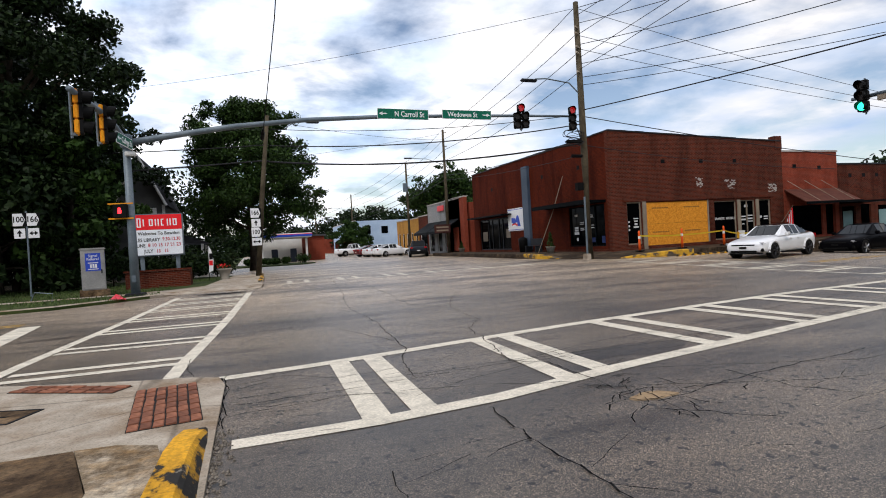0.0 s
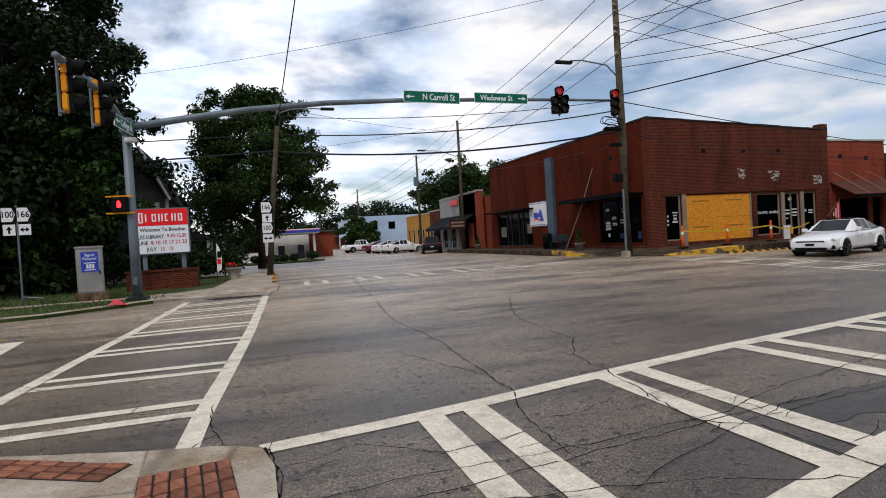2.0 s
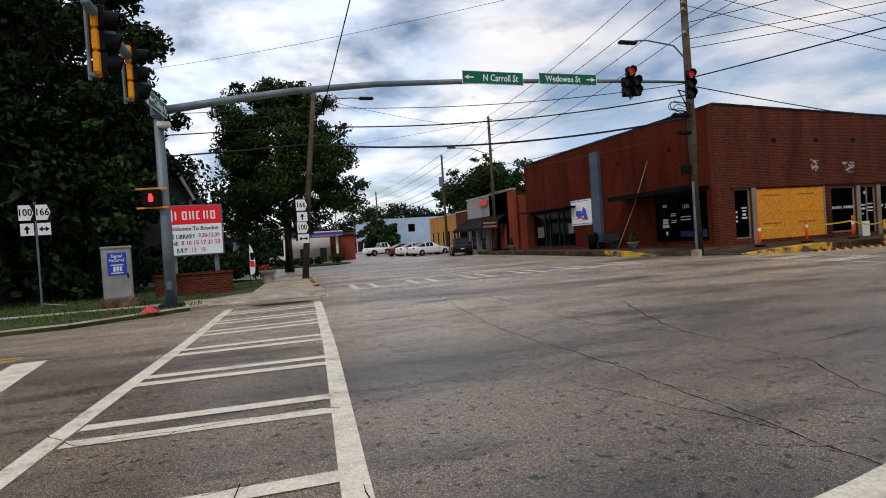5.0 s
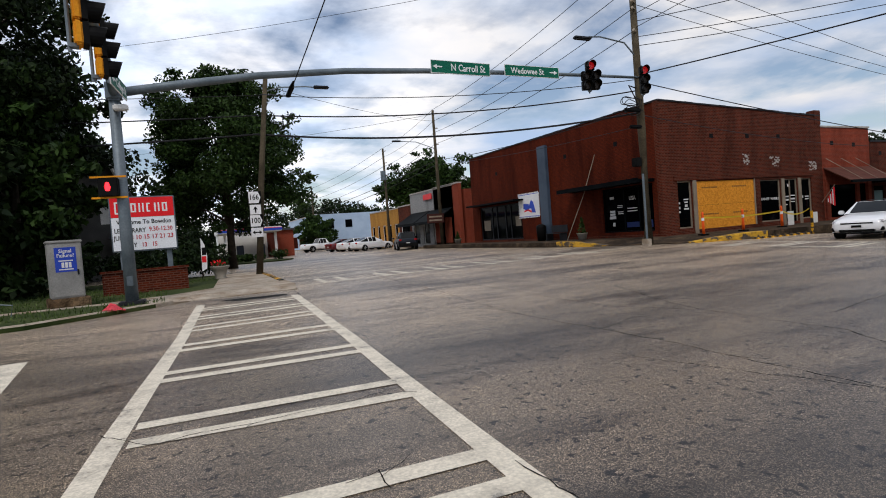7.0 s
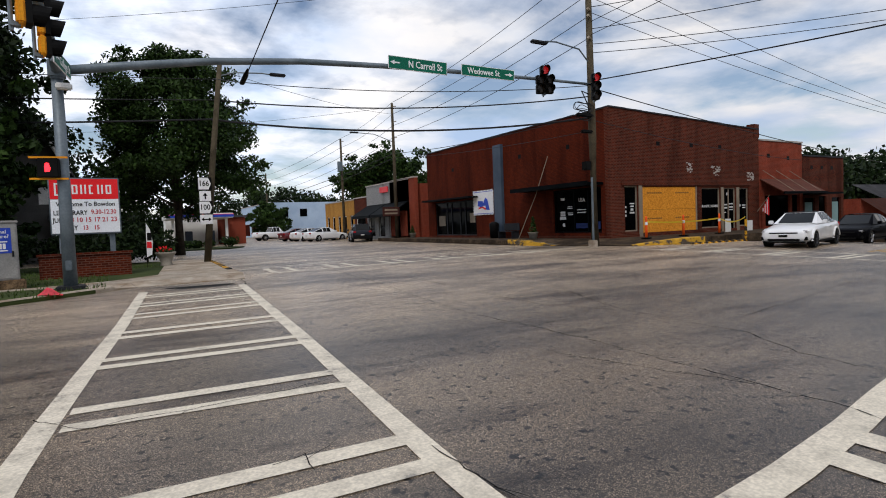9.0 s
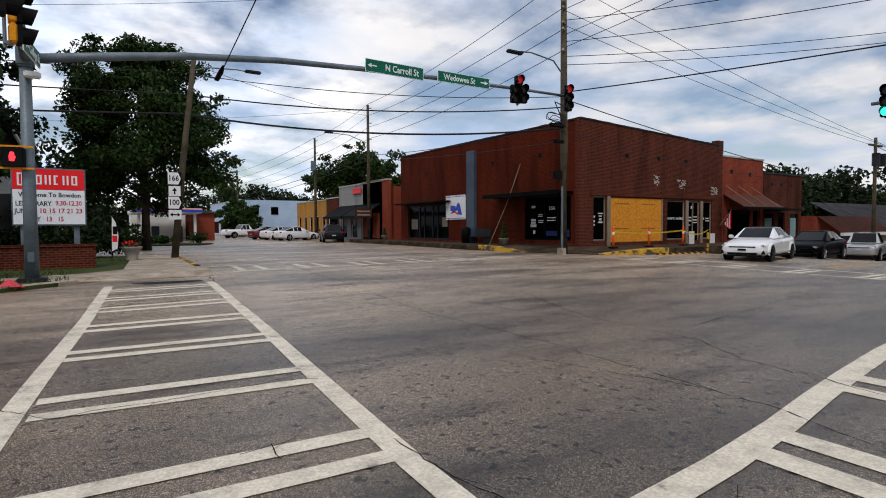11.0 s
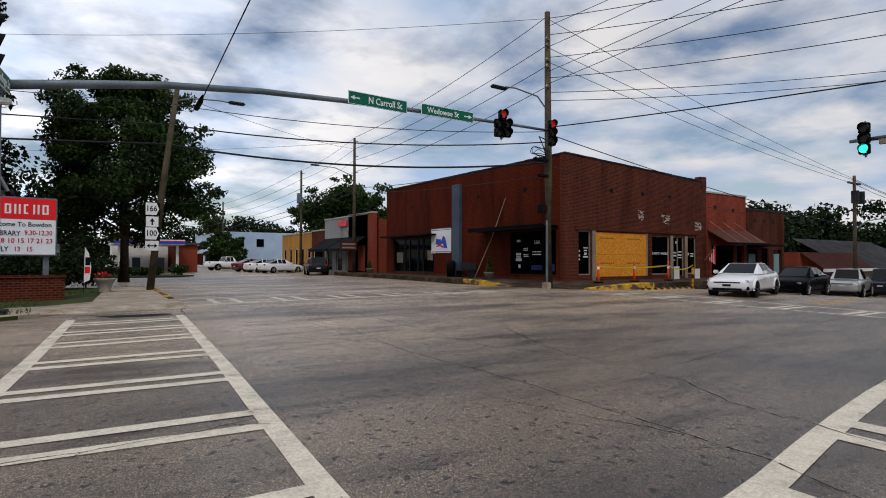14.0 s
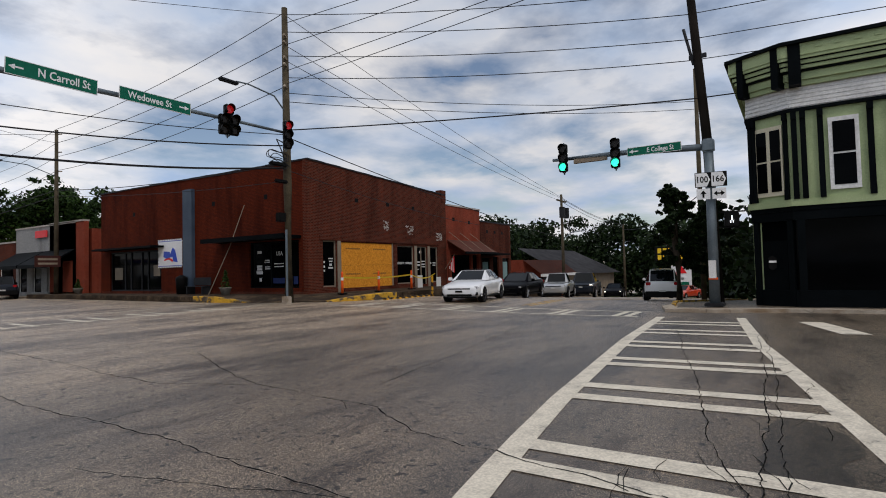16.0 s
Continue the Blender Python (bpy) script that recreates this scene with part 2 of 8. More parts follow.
def brick_material(name, c1, c2, mortar, stain=0.5, w=0.21, h=0.075, rough=0.85):
    m, nt, b, vec = base(name, rough)
    sp = nt.nodes.new("ShaderNodeSeparateXYZ")
    nt.links.new(vec, sp.inputs[0])
    ad = nt.nodes.new("ShaderNodeMath")
    nt.links.new(sp.outputs[0], ad.inputs[0])
    nt.links.new(sp.outputs[1], ad.inputs[1])
    cb = nt.nodes.new("ShaderNodeCombineXYZ")
    nt.links.new(ad.outputs[0], cb.inputs[0])
    nt.links.new(sp.outputs[2], cb.inputs[1])
    br = nt.nodes.new("ShaderNodeTexBrick")
    nt.links.new(cb.outputs[0], br.inputs["Vector"])
    for k, v in (("Scale", 1.0), ("Brick Width", w), ("Row Height", h), ("Mortar Size", 0.013), ("Mortar Smooth", 0.15), ("Bias", -0.1)):
        br.inputs[k].default_value = v
    br.inputs["Color1"].default_value, br.inputs["Color2"].default_value, br.inputs["Mortar"].default_value = (*c1, 1), (*c2, 1), (*mortar, 1)
    st = nt.nodes.new("ShaderNodeMapping")
    st.inputs["Scale"].default_value = (0.9, 0.9, 0.16)
    nt.links.new(vec, st.inputs[0])
    streak = ramp(nt, noise_tex(nt, st.outputs[0], 1.0, 6.0, 0.6), [(0.34, (0.5, 0.47, 0.46)), (0.50, (0.95, 0.95, 0.95)), (0.75, (1.2, 1.15, 1.1))])
    col = mixed(nt, stain, br.outputs["Color"], mixed(nt, 1.0, br.outputs["Color"], streak, "MULTIPLY"))
    grain = ramp(nt, noise_tex(nt, vec, 9.0, 5.0), [(0.3, (0.8, 0.8, 0.8)), (0.7, (1.15, 1.15, 1.15))])
    col = mixed(nt, 1.0, col, grain, "MULTIPLY")
    nt.links.new(col, b.inputs["Base Color"])
    b.inputs["Specular IOR Level"].default_value = 0.06
    inv = nt.nodes.new("ShaderNodeMath")
    inv.operation = "SUBTRACT"
    inv.inputs[0].default_value = 1.0
    nt.links.new(br.outputs["Fac"], inv.inputs[1])
    bumped(nt, b, inv.outputs[0], 0.6, 0.012)
    return m


def paint_line_material(name, color, worn=(0.12, 0.12, 0.12), amount=0.44):
    m, nt, b, vec = base(name, 0.7)
    n1 = noise_tex(nt, vec, 3.0, 8.0, 0.7)
    col = ramp(nt, n1, [(amount - 0.14, worn), (amount - 0.06, tuple(c * 0.75 for c in color)), (amount + 0.1, color)])
    grain = ramp(nt, noise_tex(nt, vec, 45.0, 3.0), [(0.3, (0.75,) * 3), (0.65, (1.06,) * 3)])
    nt.links.new(mixed(nt, 1.0, col, grain, "MULTIPLY"), b.inputs["Base Color"])
    bumped(nt, b, noise_tex(nt, vec, 60.0), 0.3, 0.006)
    return m


def leaf_material(name, dark, light):
    m, nt, b, vec = base(name, 0.55)
    geo = nt.nodes.new("ShaderNodeNewGeometry")
    col = ramp(nt, geo.outputs["Random Per Island"], [(0.0, dark), (0.7, tuple((a + c) / 2 for a, c in zip(dark, light))), (1.0, light)])
    big = ramp(nt, noise_tex(nt, vec, 0.5, 3.0), [(0.3, (0.7,) * 3), (0.7, (1.2,) * 3)])
    nt.links.new(mixed(nt, 1.0, col, big, "MULTIPLY"), b.inputs["Base Color"])
    b.inputs["Specular IOR Level"].default_value = 0.1
    b.inputs["Subsurface Weight"].default_value = 0.0
    return m


def glass_material(name, tint=(0.001, 0.0012, 0.0015), rough=0.06, spec=0.03):
    m, nt, b, vec = base(name, rough)
    nt.links.new(ramp(nt, noise_tex(nt, vec, 0.9, 3.0), [(0.3, tint), (0.7, tuple(c * 1.7 for c in tint))]), b.inputs["Base Color"])
    b.inputs["Specular IOR Level"].default_value = spec
    return m


def car_paint(name, color, metal=0.0, coat=0.8):
    m, nt, b, vec = base(name, 0.28, metal)
    nt.links.new(ramp(nt, noise_tex(nt, vec, 2.0, 3.0), [(0.3, tuple(c * 0.93 for c in color)), (0.7, color)]), b.inputs["Base Color"])
    b.inputs["Coat Weight"].default_value, b.inputs["Coat Roughness"].default_value = coat, 0.05
    b.inputs["Specular IOR Level"].default_value = 0.5 * coat
    return m


ASPHALT = asphalt_material("asphalt", 0.92)
PATCH = asphalt_material("asphalt_patch", 0.4)
CONCRETE = concrete_material("concrete", (0.42, 0.365, 0.295), (0.29, 0.245, 0.19), (0.20, 0.135, 0.08), 0.46)
CONCRETE_GRIMY = concrete_material("grimy_concrete", (0.10, 0.07, 0.045), (0.062, 0.042, 0.026), (0.026, 0.018, 0.011), 0.54, 1.2)
CONCRETE_DARK = concrete_material("stained_concrete", (0.20, 0.135, 0.08), (0.12, 0.078, 0.042), (0.055, 0.034, 0.018), 0.52, 1.6)
KERB = surface("kerb_concrete", (0.20, 0.18, 0.15), (0.34, 0.31, 0.26), 0.9, big=1.5, fine=40, bump=0.3, spec=0.12)
WHITE_LINE = paint_line_material("white_road_paint", (0.68, 0.62, 0.50))
YELLOW_LINE = paint_line_material("yellow_road_paint", (0.55, 0.33, 0.07), amount=0.5)
KERB_YELLOW = kerb_paint_material("yellow_kerb_paint", (0.72, 0.36, 0.02), (0.02, 0.018, 0.015), 0.49)
KERB_BLACK = kerb_paint_material("yellow_paint_worn_to_black", (0.66, 0.33, 0.02), (0.018, 0.016, 0.014), 0.55)
KERB_WORN = kerb_paint_material("worn_yellow_kerb_paint", (0.64, 0.36, 0.035), (0.09, 0.07, 0.05), 0.49)
CRACK = surface("crack_filling", (0.012, 0.012, 0.012), (0.03, 0.03, 0.028), 0.95, fine=60, bump=0)
GRASS = surface("grass_soil", (0.022, 0.038, 0.010), (0.06, 0.075, 0.025), 0.95, big=0.6, fine=25, bump=0.5, dist=0.03, spec=0.12)
BRICK = brick_material("dark_red_brick", (0.108, 0.0175, 0.007), (0.046, 0.009, 0.0045), (0.115, 0.052, 0.036), 0.9)
BRICK_PAINTED = brick_material("painted_red_brick", (0.115, 0.018, 0.006), (0.078, 0.013, 0.005), (0.06, 0.012, 0.006), 0.95)
BRICK_BRIGHT = brick_material("bright_red_brick", (0.26, 0.045, 0.022), (0.20, 0.035, 0.018), (0.24, 0.07, 0.045), 0.5)
BRICK_PLAIN = brick_material("red_brick", (0.21, 0.052, 0.028), (0.16, 0.04, 0.022), (0.22, 0.12, 0.09), 0.5)
WOOD_POLE = surface("weathered_pole_wood", (0.045, 0.036, 0.023), (0.095, 0.077, 0.05), 0.9, big=1.6, fine=22, bump=0.4, fine_amount=0.6, spec=0.12)
STEEL = surface("galvanised_steel", (0.10, 0.13, 0.15), (0.17, 0.205, 0.23), 0.5, 0.3, big=1.2, fine=20, bump=0.05)
DARK_METAL = surface("dark_metal", (0.012, 0.013, 0.015), (0.03, 0.032, 0.036), 0.5, 0.2, bump=0.05, spec=0.12)
BLACK = surface("black_plastic", (0.004, 0.004, 0.004), (0.009, 0.009, 0.009), 0.55, bump=0.05, spec=0.06)
RUBBER = surface("tyre_rubber", (0.012, 0.012, 0.012), (0.025, 0.025, 0.025), 0.85, bump=0.2, spec=0.12)
SIGNAL_YELLOW = surface("signal_yellow", (0.68, 0.25, 0.006), (0.80, 0.32, 0.01), 0.5, bump=0.03)
GREEN_SIGN = surface("green_sign_sheeting", (0.0, 0.105, 0.062), (0.0, 0.13, 0.078), 0.5, bump=0.0, spec=0.15)
WHITE_SIGN = surface("white_sign_sheeting", (0.70, 0.71, 0.72), (0.80, 0.80, 0.80), 0.4, bump=0.0)
WHITE_PAINT = surface("white_paint", (0.62, 0.62, 0.60), (0.75, 0.75, 0.72), 0.6, bump=0.05)
RED_SIGN = surface("red_sign_face", (0.72, 0.015, 0.02), (0.82, 0.02, 0.025), 0.4, bump=0)
RED_TEXT = surface("red_letters", (0.45, 0.01, 0.02), (0.5, 0.015, 0.025), 0.5, bump=0)
BLUE_SIGN = surface("blue_sign", (0.02, 0.06, 0.42), (0.03, 0.08, 0.5), 0.4, bump=0)
OSB = surface("strand_board", (0.56, 0.195, 0.014), (0.82, 0.335, 0.034), 0.8, big=14.0, fine=45, bump=0.25, fine_amount=0.5)
GLASS = glass_material("dark_shop_glass")
# Near-black rooms: the lack of light indoors is put into the colour.
INTERIOR = surface("unlit_interior", (0.006, 0.006, 0.007), (0.02, 0.018, 0.016), 0.9, bump=0, spec=0.12)
TAN_FRAME = surface("tan_frame", (0.20, 0.16, 0.12), (0.28, 0.23, 0.17), 0.7, bump=0.1)
BLUE_GUTTER = surface("blue_grey_gutter", (0.035, 0.055, 0.085), (0.06, 0.085, 0.12), 0.5, bump=0.05)
ORANGE = surface("safety_orange", (0.80, 0.09, 0.01), (0.9, 0.13, 0.02), 0.5, bump=0.0)
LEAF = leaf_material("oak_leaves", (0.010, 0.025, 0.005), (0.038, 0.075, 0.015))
# Second, darker leaf green, with the shade of dense crowns put into the colour.
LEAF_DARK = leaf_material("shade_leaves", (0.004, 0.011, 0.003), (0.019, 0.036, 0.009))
BARK = surface("bark", (0.035, 0.027, 0.02), (0.075, 0.06, 0.045), 0.95, big=3, fine=18, bump=0.6, dist=0.02, spec=0.12)
WIRE = surface("black_cable", (0.008, 0.008, 0.009), (0.015, 0.015, 0.016), 0.6, bump=0)
ROOF_GREY = surface("grey_shingles", (0.045, 0.045, 0.05), (0.085, 0.085, 0.09), 0.9, fine=14, bump=0.3, spec=0.12)
PALE_GREEN = surface("pale_green_paint", (0.31, 0.385, 0.20), (0.37, 0.445, 0.24), 0.6, big=1.5, bump=0.1)
DARK_TRIM = surface("dark_green_black_trim", (0.0016, 0.0028, 0.0034), (0.0035, 0.005, 0.006), 0.5, bump=0.05, spec=0.03)
CREAM = surface("cream_paint", (0.55, 0.50, 0.36), (0.64, 0.59, 0.44), 0.6, bump=0.05)
SHINGLE_WHITE = surface("pale_grey_shingle", (0.60, 0.60, 0.59), (0.74, 0.74, 0.72), 0.8, fine=12, bump=0.2)
LAMP_DIM = glow("dim_red_lens", (0.5, 0.01, 0.012), 0.35)
LAMP_RED, LAMP_GREEN = glow("lit_red_lens", (1.0, 0.02, 0.03), 3.0), glow("lit_green_lens", (0.0, 0.85, 0.45), 2.2)
LENS_OFF = surface("unlit_lens", (0.02, 0.012, 0.008), (0.03, 0.02, 0.012), 0.25, bump=0)

# ---- the lie of the land ----


def clamp01(v):
    return max(0.0, min(1.0, v))


def tz(x, y):
    """Height of the road: it rises a little to the north side and falls away down the east street."""
    s, e = clamp01((y - 2) / 13), clamp01((x - 2) / 10)
    s, e = s * s * (3 - 2 * s), e * e * (3 - 2 * e)
    return 0.10 * s - 0.09 * e * (1 - s) - 0.055 * max(0.0, min(x, 90) - 16)


# ---- mesh helpers ----


def part(name, bm, material, parent=None, label="", smooth=False):
    me = bpy.data.meshes.new(name)
    bm.to_mesh(me)
    bm.free()
    if smooth:
        me.shade_smooth()
    me.materials.append(material)
    ob = new(name, me)
    if parent is not None:
        ob.parent = parent
    if label:
        ob["label"] = label
    return ob


def raw(name, verts, faces, material, parent=None):
    me = bpy.data.meshes.new(name)
    me.from_pydata(verts, [], faces)
    me.materials.append(material)
    ob = new(name, me)
    if parent is not None:
        ob.parent = parent
    return ob


RISE, SHIFT = 0.16, -0.33


def settle(x, y, z, kind=""):
    """The north side stands a little higher than the near corner, and its brick block a little further west."""
    if kind == "structure" or abs(z - tz(x, y)) < 0.006:
        return x, y, z
    if (x, y) == (0, 0) or y > 9:
        z += RISE
    if 11 < x < 40 and 14 < y < 45:
        x += SHIFT
    return x, y, z


def thing(name, place, label, category, group="", kind="", rz=0.0):
    ob = new(name)
    ob.empty_display_size = 0.2
    ob.matrix_world = pose(*settle(*place, kind), 0, 0, rz)
    return tagged(ob, label, category, group, kind)


def box(bm, x0, x1, y0, y1, z0, z1, bevel=0.0):
    vs = [bm.verts.new((x, y, z)) for z in (z0, z1) for x, y in ((x0, y0), (x1, y0), (x1, y1), (x0, y1))]
    fs = [bm.faces.new([vs[i] for i in f]) for f in ((3, 2, 1, 0), (4, 5, 6, 7), (0, 1, 5, 4), (1, 2, 6, 5), (2, 3, 7, 6), (3, 0, 4, 7))]
    if bevel:
        es = list({e for f in fs for e in f.edges})
        bmesh.ops.bevel(bm, geom=es, offset=bevel, segments=2, affect="EDGES")
    return bm


def boxes(*rows, bevel=0.0):
    bm = bmesh.new()
    for r in rows:
        box(bm, *r, bevel=bevel)
    return bm


def tube(bm, points, radii, seg=10, caps=True):
    """A round tube along points."""
    rings = []
    pts = [Vector(p) for p in points]
    for i, p in enumerate(pts):
        d = (pts[min(i + 1, len(pts) - 1)] - pts[max(i - 1, 0)]).normalized()
        u = d.cross(Vector((0, 0, 1)))
        u = u.normalized() if u.length > 1e-3 else Vector((1, 0, 0))
        w = u.cross(d)
        r = radii[i] if isinstance(radii, (list, tuple)) else radii
        rings.append([bm.verts.new(p + r * (math.cos(a) * u + math.sin(a) * w)) for a in (2 * math.pi * k / seg for k in range(seg))])
    for a, b in zip(rings, rings[1:]):
        for k in range(seg):
            bm.faces.new((a[k], a[(k + 1) % seg], b[(k + 1) % seg], b[k]))
    if caps:
        bm.faces.new(rings[0][::-1])
        bm.faces.new(rings[-1])
    bmesh.ops.recalc_face_normals(bm, faces=bm.faces)
    return bm


def pipe(points, radii, seg=10):
    return tube(bmesh.new(), points, radii, seg)


def prism(outline, z0, z1):
    """An upright block over a flat outline."""
    bm = bmesh.new()
    a = [bm.verts.new((x, y, z0)) for x, y in outline]
    b = [bm.verts.new((x, y, z1)) for x, y in outline]
    bm.faces.new(a[::-1])
    bm.faces.new(b)
    for i in range(len(a)):
        j = (i + 1) % len(a)
        bm.faces.new((a[i], a[j], b[j], b[i]))
    bmesh.ops.recalc_face_normals(bm, faces=bm.faces)
    return bm


def lathe(profile, seg=16):
    bm = bmesh.new()
    rings = [[bm.verts.new((r * math.cos(2 * math.pi * k / seg), r * math.sin(2 * math.pi * k / seg), z)) for k in range(seg)] for r, z in profile]
    for a, b in zip(rings, rings[1:]):
        for k in range(seg):
            bm.faces.new((a[k], a[(k + 1) % seg], b[(k + 1) % seg], b[k]))
    bm.faces.new(rings[0][::-1])
    bm.faces.new(rings[-1])
    bmesh.ops.recalc_face_normals(bm, faces=bm.faces)
    return bm


def letters(text, size, material, parent, m, name="lettering", align="CENTER", depth=0.004, squeeze=1.0):
    cu = bpy.data.curves.new(name, "FONT")
    cu.body, cu.size, cu.align_x, cu.align_y, cu.extrude, cu.resolution_u = text, size, align, "CENTER", depth, 2
    cu.offset = size * 0.016
    tmp = bpy.data.objects.new("tmp", cu)
    scene.collection.objects.link(tmp)
    dg = bpy.context.evaluated_depsgraph_get()
    me = bpy.data.meshes.new_from_object(tmp.evaluated_get(dg))
    bpy.data.objects.remove(tmp)
    me.materials.clear()
    me.materials.append(material)
    me.transform(m @ Matrix.Diagonal((squeeze, 1, 1, 1)))
    ob = new(name, me)
    ob.parent = parent
    return ob


def each(name, rows, material, parent, label="", bevel=0.0):
    """One part of the same name for every block."""
    return [part(name, boxes(r, bevel=bevel), material, parent, label) for r in rows]


def wall(name, axis, at, t, u0, u1, z0, z1, holes, material, parent):
    """A wall with openings. axis 'y': it stands at y=at..at+t and runs along x; 'x': at x=at..at+t along y. holes: (u0, u1, z0, z1)."""
    us = sorted({u0, u1, *[h[0] for h in holes], *[h[1] for h in holes]})
    zs = sorted({z0, z1, *[h[2] for h in holes], *[h[3] for h in holes]})
    bm = bmesh.new()
    solid = lambda a, b, c, d: not any(h[0] <= a and b <= h[1] and h[2] <= c and d <= h[3] for h in holes)
    vid = {}

    def v(u, z, s):
        k = (round(u, 4), round(z, 4), s)
        if k not in vid:
            w = at + (t if s else 0)
            vid[k] = bm.verts.new((u, w, z) if axis == "y" else (w, u, z))
        return vid[k]
    cells = {(i, j) for i in range(len(us) - 1) for j in range(len(zs) - 1) if solid(us[i], us[i + 1], zs[j], zs[j + 1])}
    for i, j in cells:
        a, b, c, d = us[i], us[i + 1], zs[j], zs[j + 1]
        bm.faces.new((v(a, c, 0), v(b, c, 0), v(b, d, 0), v(a, d, 0)))
        bm.faces.new((v(a, d, 1), v(b, d, 1), v(b, c, 1), v(a, c, 1)))
        for di, dj, p, q in ((-1, 0, (a, c), (a, d)), (1, 0, (b, d), (b, c)), (0, -1, (b, c), (a, c)), (0, 1, (a, d), (b, d))):
            if (i + di, j + dj) not in cells:
                bm.faces.new((v(*p, 0), v(*q, 0), v(*q, 1), v(*p, 1)))
    bmesh.ops.recalc_face_normals(bm, faces=bm.faces)
    return part(name, bm, material, parent)


# ---- ground, roads, pavements ----


def sheet(name, xs, ys, material, lift, label, category):
    bm = bmesh.new()
    grid = [[bm.verts.new((x, y, tz(x, y) + lift)) for x in xs] for y in ys]
    for j in range(len(ys) - 1):
        for i in range(len(xs) - 1):
            bm.faces.new((grid[j][i], grid[j][i + 1], grid[j + 1][i + 1], grid[j + 1][i]))
    ob = part(name, bm, material, smooth=True)
    return tagged(ob, label, category, kind="structure")


def steps(a, b, d):
    n = max(1, round((b - a) / d))
    return [a + (b - a) * i / n for i in range(n + 1)]


sheet("ground", [-2500, -400, -120, -60] + steps(-40, 60, 4) + [80, 110, 200, 600, 2500], [-2500, -400, -80] + steps(-40, 60, 4) + [90, 150, 300, 900, 2500], GRASS, -0.10, "dull green grass and soil around the crossing", "ground")
sheet("road", steps(-40, 22, 1.0) + steps(24, 120, 4), steps(-30, 24, 1.0) + steps(28, 40, 4), ASPHALT, 0.0, "worn grey cracked asphalt of the street crossing", "road")
sheet("road_north", steps(-8, 16, 2.0), steps(40, 220, 6), ASPHALT, 0.0, "grey asphalt street running past the shops", "road")


def slab(name, outline, top, material, label, category="pavement", thick=0.25):
    """A raised slab whose top follows the road's fall, top metres over it."""
    bm = bmesh.new()
    tops = top if isinstance(top, list) else [top] * len(outline)
    a = [bm.verts.new((x, y, tz(x, y) + h - thick)) for (x, y), h in zip(outline, tops)]
    b = [bm.verts.new((x, y, tz(x, y) + h)) for (x, y), h in zip(outline, tops)]
    bm.faces.new(b)
    for i in range(len(a)):
        j = (i + 1) % len(a)
        bm.faces.new((a[i], a[j], b[j], b[i]))
    bmesh.ops.recalc_face_normals(bm, faces=bm.faces)
    return tagged(part(name, bm, material), label, category, kind="structure")


def kerb_run(name, pts, h, w, material, label, h2=None, heights=None, batter=0.015, face=None):
    """A kerb of real height along pts, its street face on the line, w metres deep to the left of travel."""
    bm = bmesh.new()
    prof = []
    n = len(pts)
    for i, (x, y) in enumerate(pts):
        d = Vector((pts[min(i + 1, n - 1)][0] - pts[max(i - 1, 0)][0], pts[min(i + 1, n - 1)][1] - pts[max(i - 1, 0)][1], 0)).normalized()
        left = Vector((-d.y, d.x, 0))
        hh = h + ((h2 if h2 is not None else h) - h) * i / max(1, n - 1)
        hh = heights[i] if heights else hh
        p = Vector((x, y, tz(x, y)))
        prof.append([bm.verts.new(p + left * a + Vector((0, 0, z))) for a, z in ((0, -0.1), (batter, hh - 0.03), (batter + 0.03, hh), (w, hh), (w, -0.1))])
    for a, b in zip(prof, prof[1:]):
        for k in range(4):
            side = bm.faces.new((a[k], b[k], b[k + 1], a[k + 1]))
            side.material_index = 1 if face and k == 0 else 0
    bm.faces.new(prof[0])
    bm.faces.new(prof[-1][::-1])
    bmesh.ops.recalc_face_normals(bm, faces=bm.faces)
    ob = part(name, bm, material)
    if face:
        ob.data.materials.append(face)
    return tagged(ob, label, "kerb", kind="structure")


CONCRETE_DARK_PALE = concrete_material("brown_stained_concrete", (0.40, 0.34, 0.26), (0.27, 0.21, 0.14), (0.16, 0.105, 0.055), 0.5, 2.2)
# near corner: flush concrete ramp with brick paving, and a painted kerb
slab("pavement", [(-6.98, -30), (-6.98, -2.7), (-6.97, -1.1), (-7.05, -0.68), (-7.4, -0.47), (-7.9, -0.32), (-8.9, 0.08), (-9.7, 0.45), (-12, 1.05), (-40, 1.05), (-40, -30)], 0.03, CONCRETE, "pale stained concrete pavement at the near corner")
slab("pavement", [(-7.55, -30), (-7.66, -3.85), (-7.95, -2.92), (-40, -2.65), (-40, -30)], 0.075, CONCRETE_DARK, "brown stained concrete slab beside the kerb")
kerb_run("kerb", [(-6.93, -30), (-6.93, -10), (-6.93, -4.3), (-6.93, -3.45), (-6.91, -3.08), (-6.88, -2.72)], 0.16, 0.35, KERB_YELLOW, "worn yellow and black painted concrete kerb", heights=[0.17, 0.17, 0.16, 0.13, 0.1, 0.045], batter=0.15, face=KERB_BLACK)
slab("pavement", [(-7.6, -30), (-7.28, -30), (-7.28, -3.5), (-7.36, -3.12), (-7.66, -2.96), (-7.94, -2.94), (-7.65, -3.85)], 0.083, CONCRETE_DARK_PALE, "broken grey concrete beside the kerb")

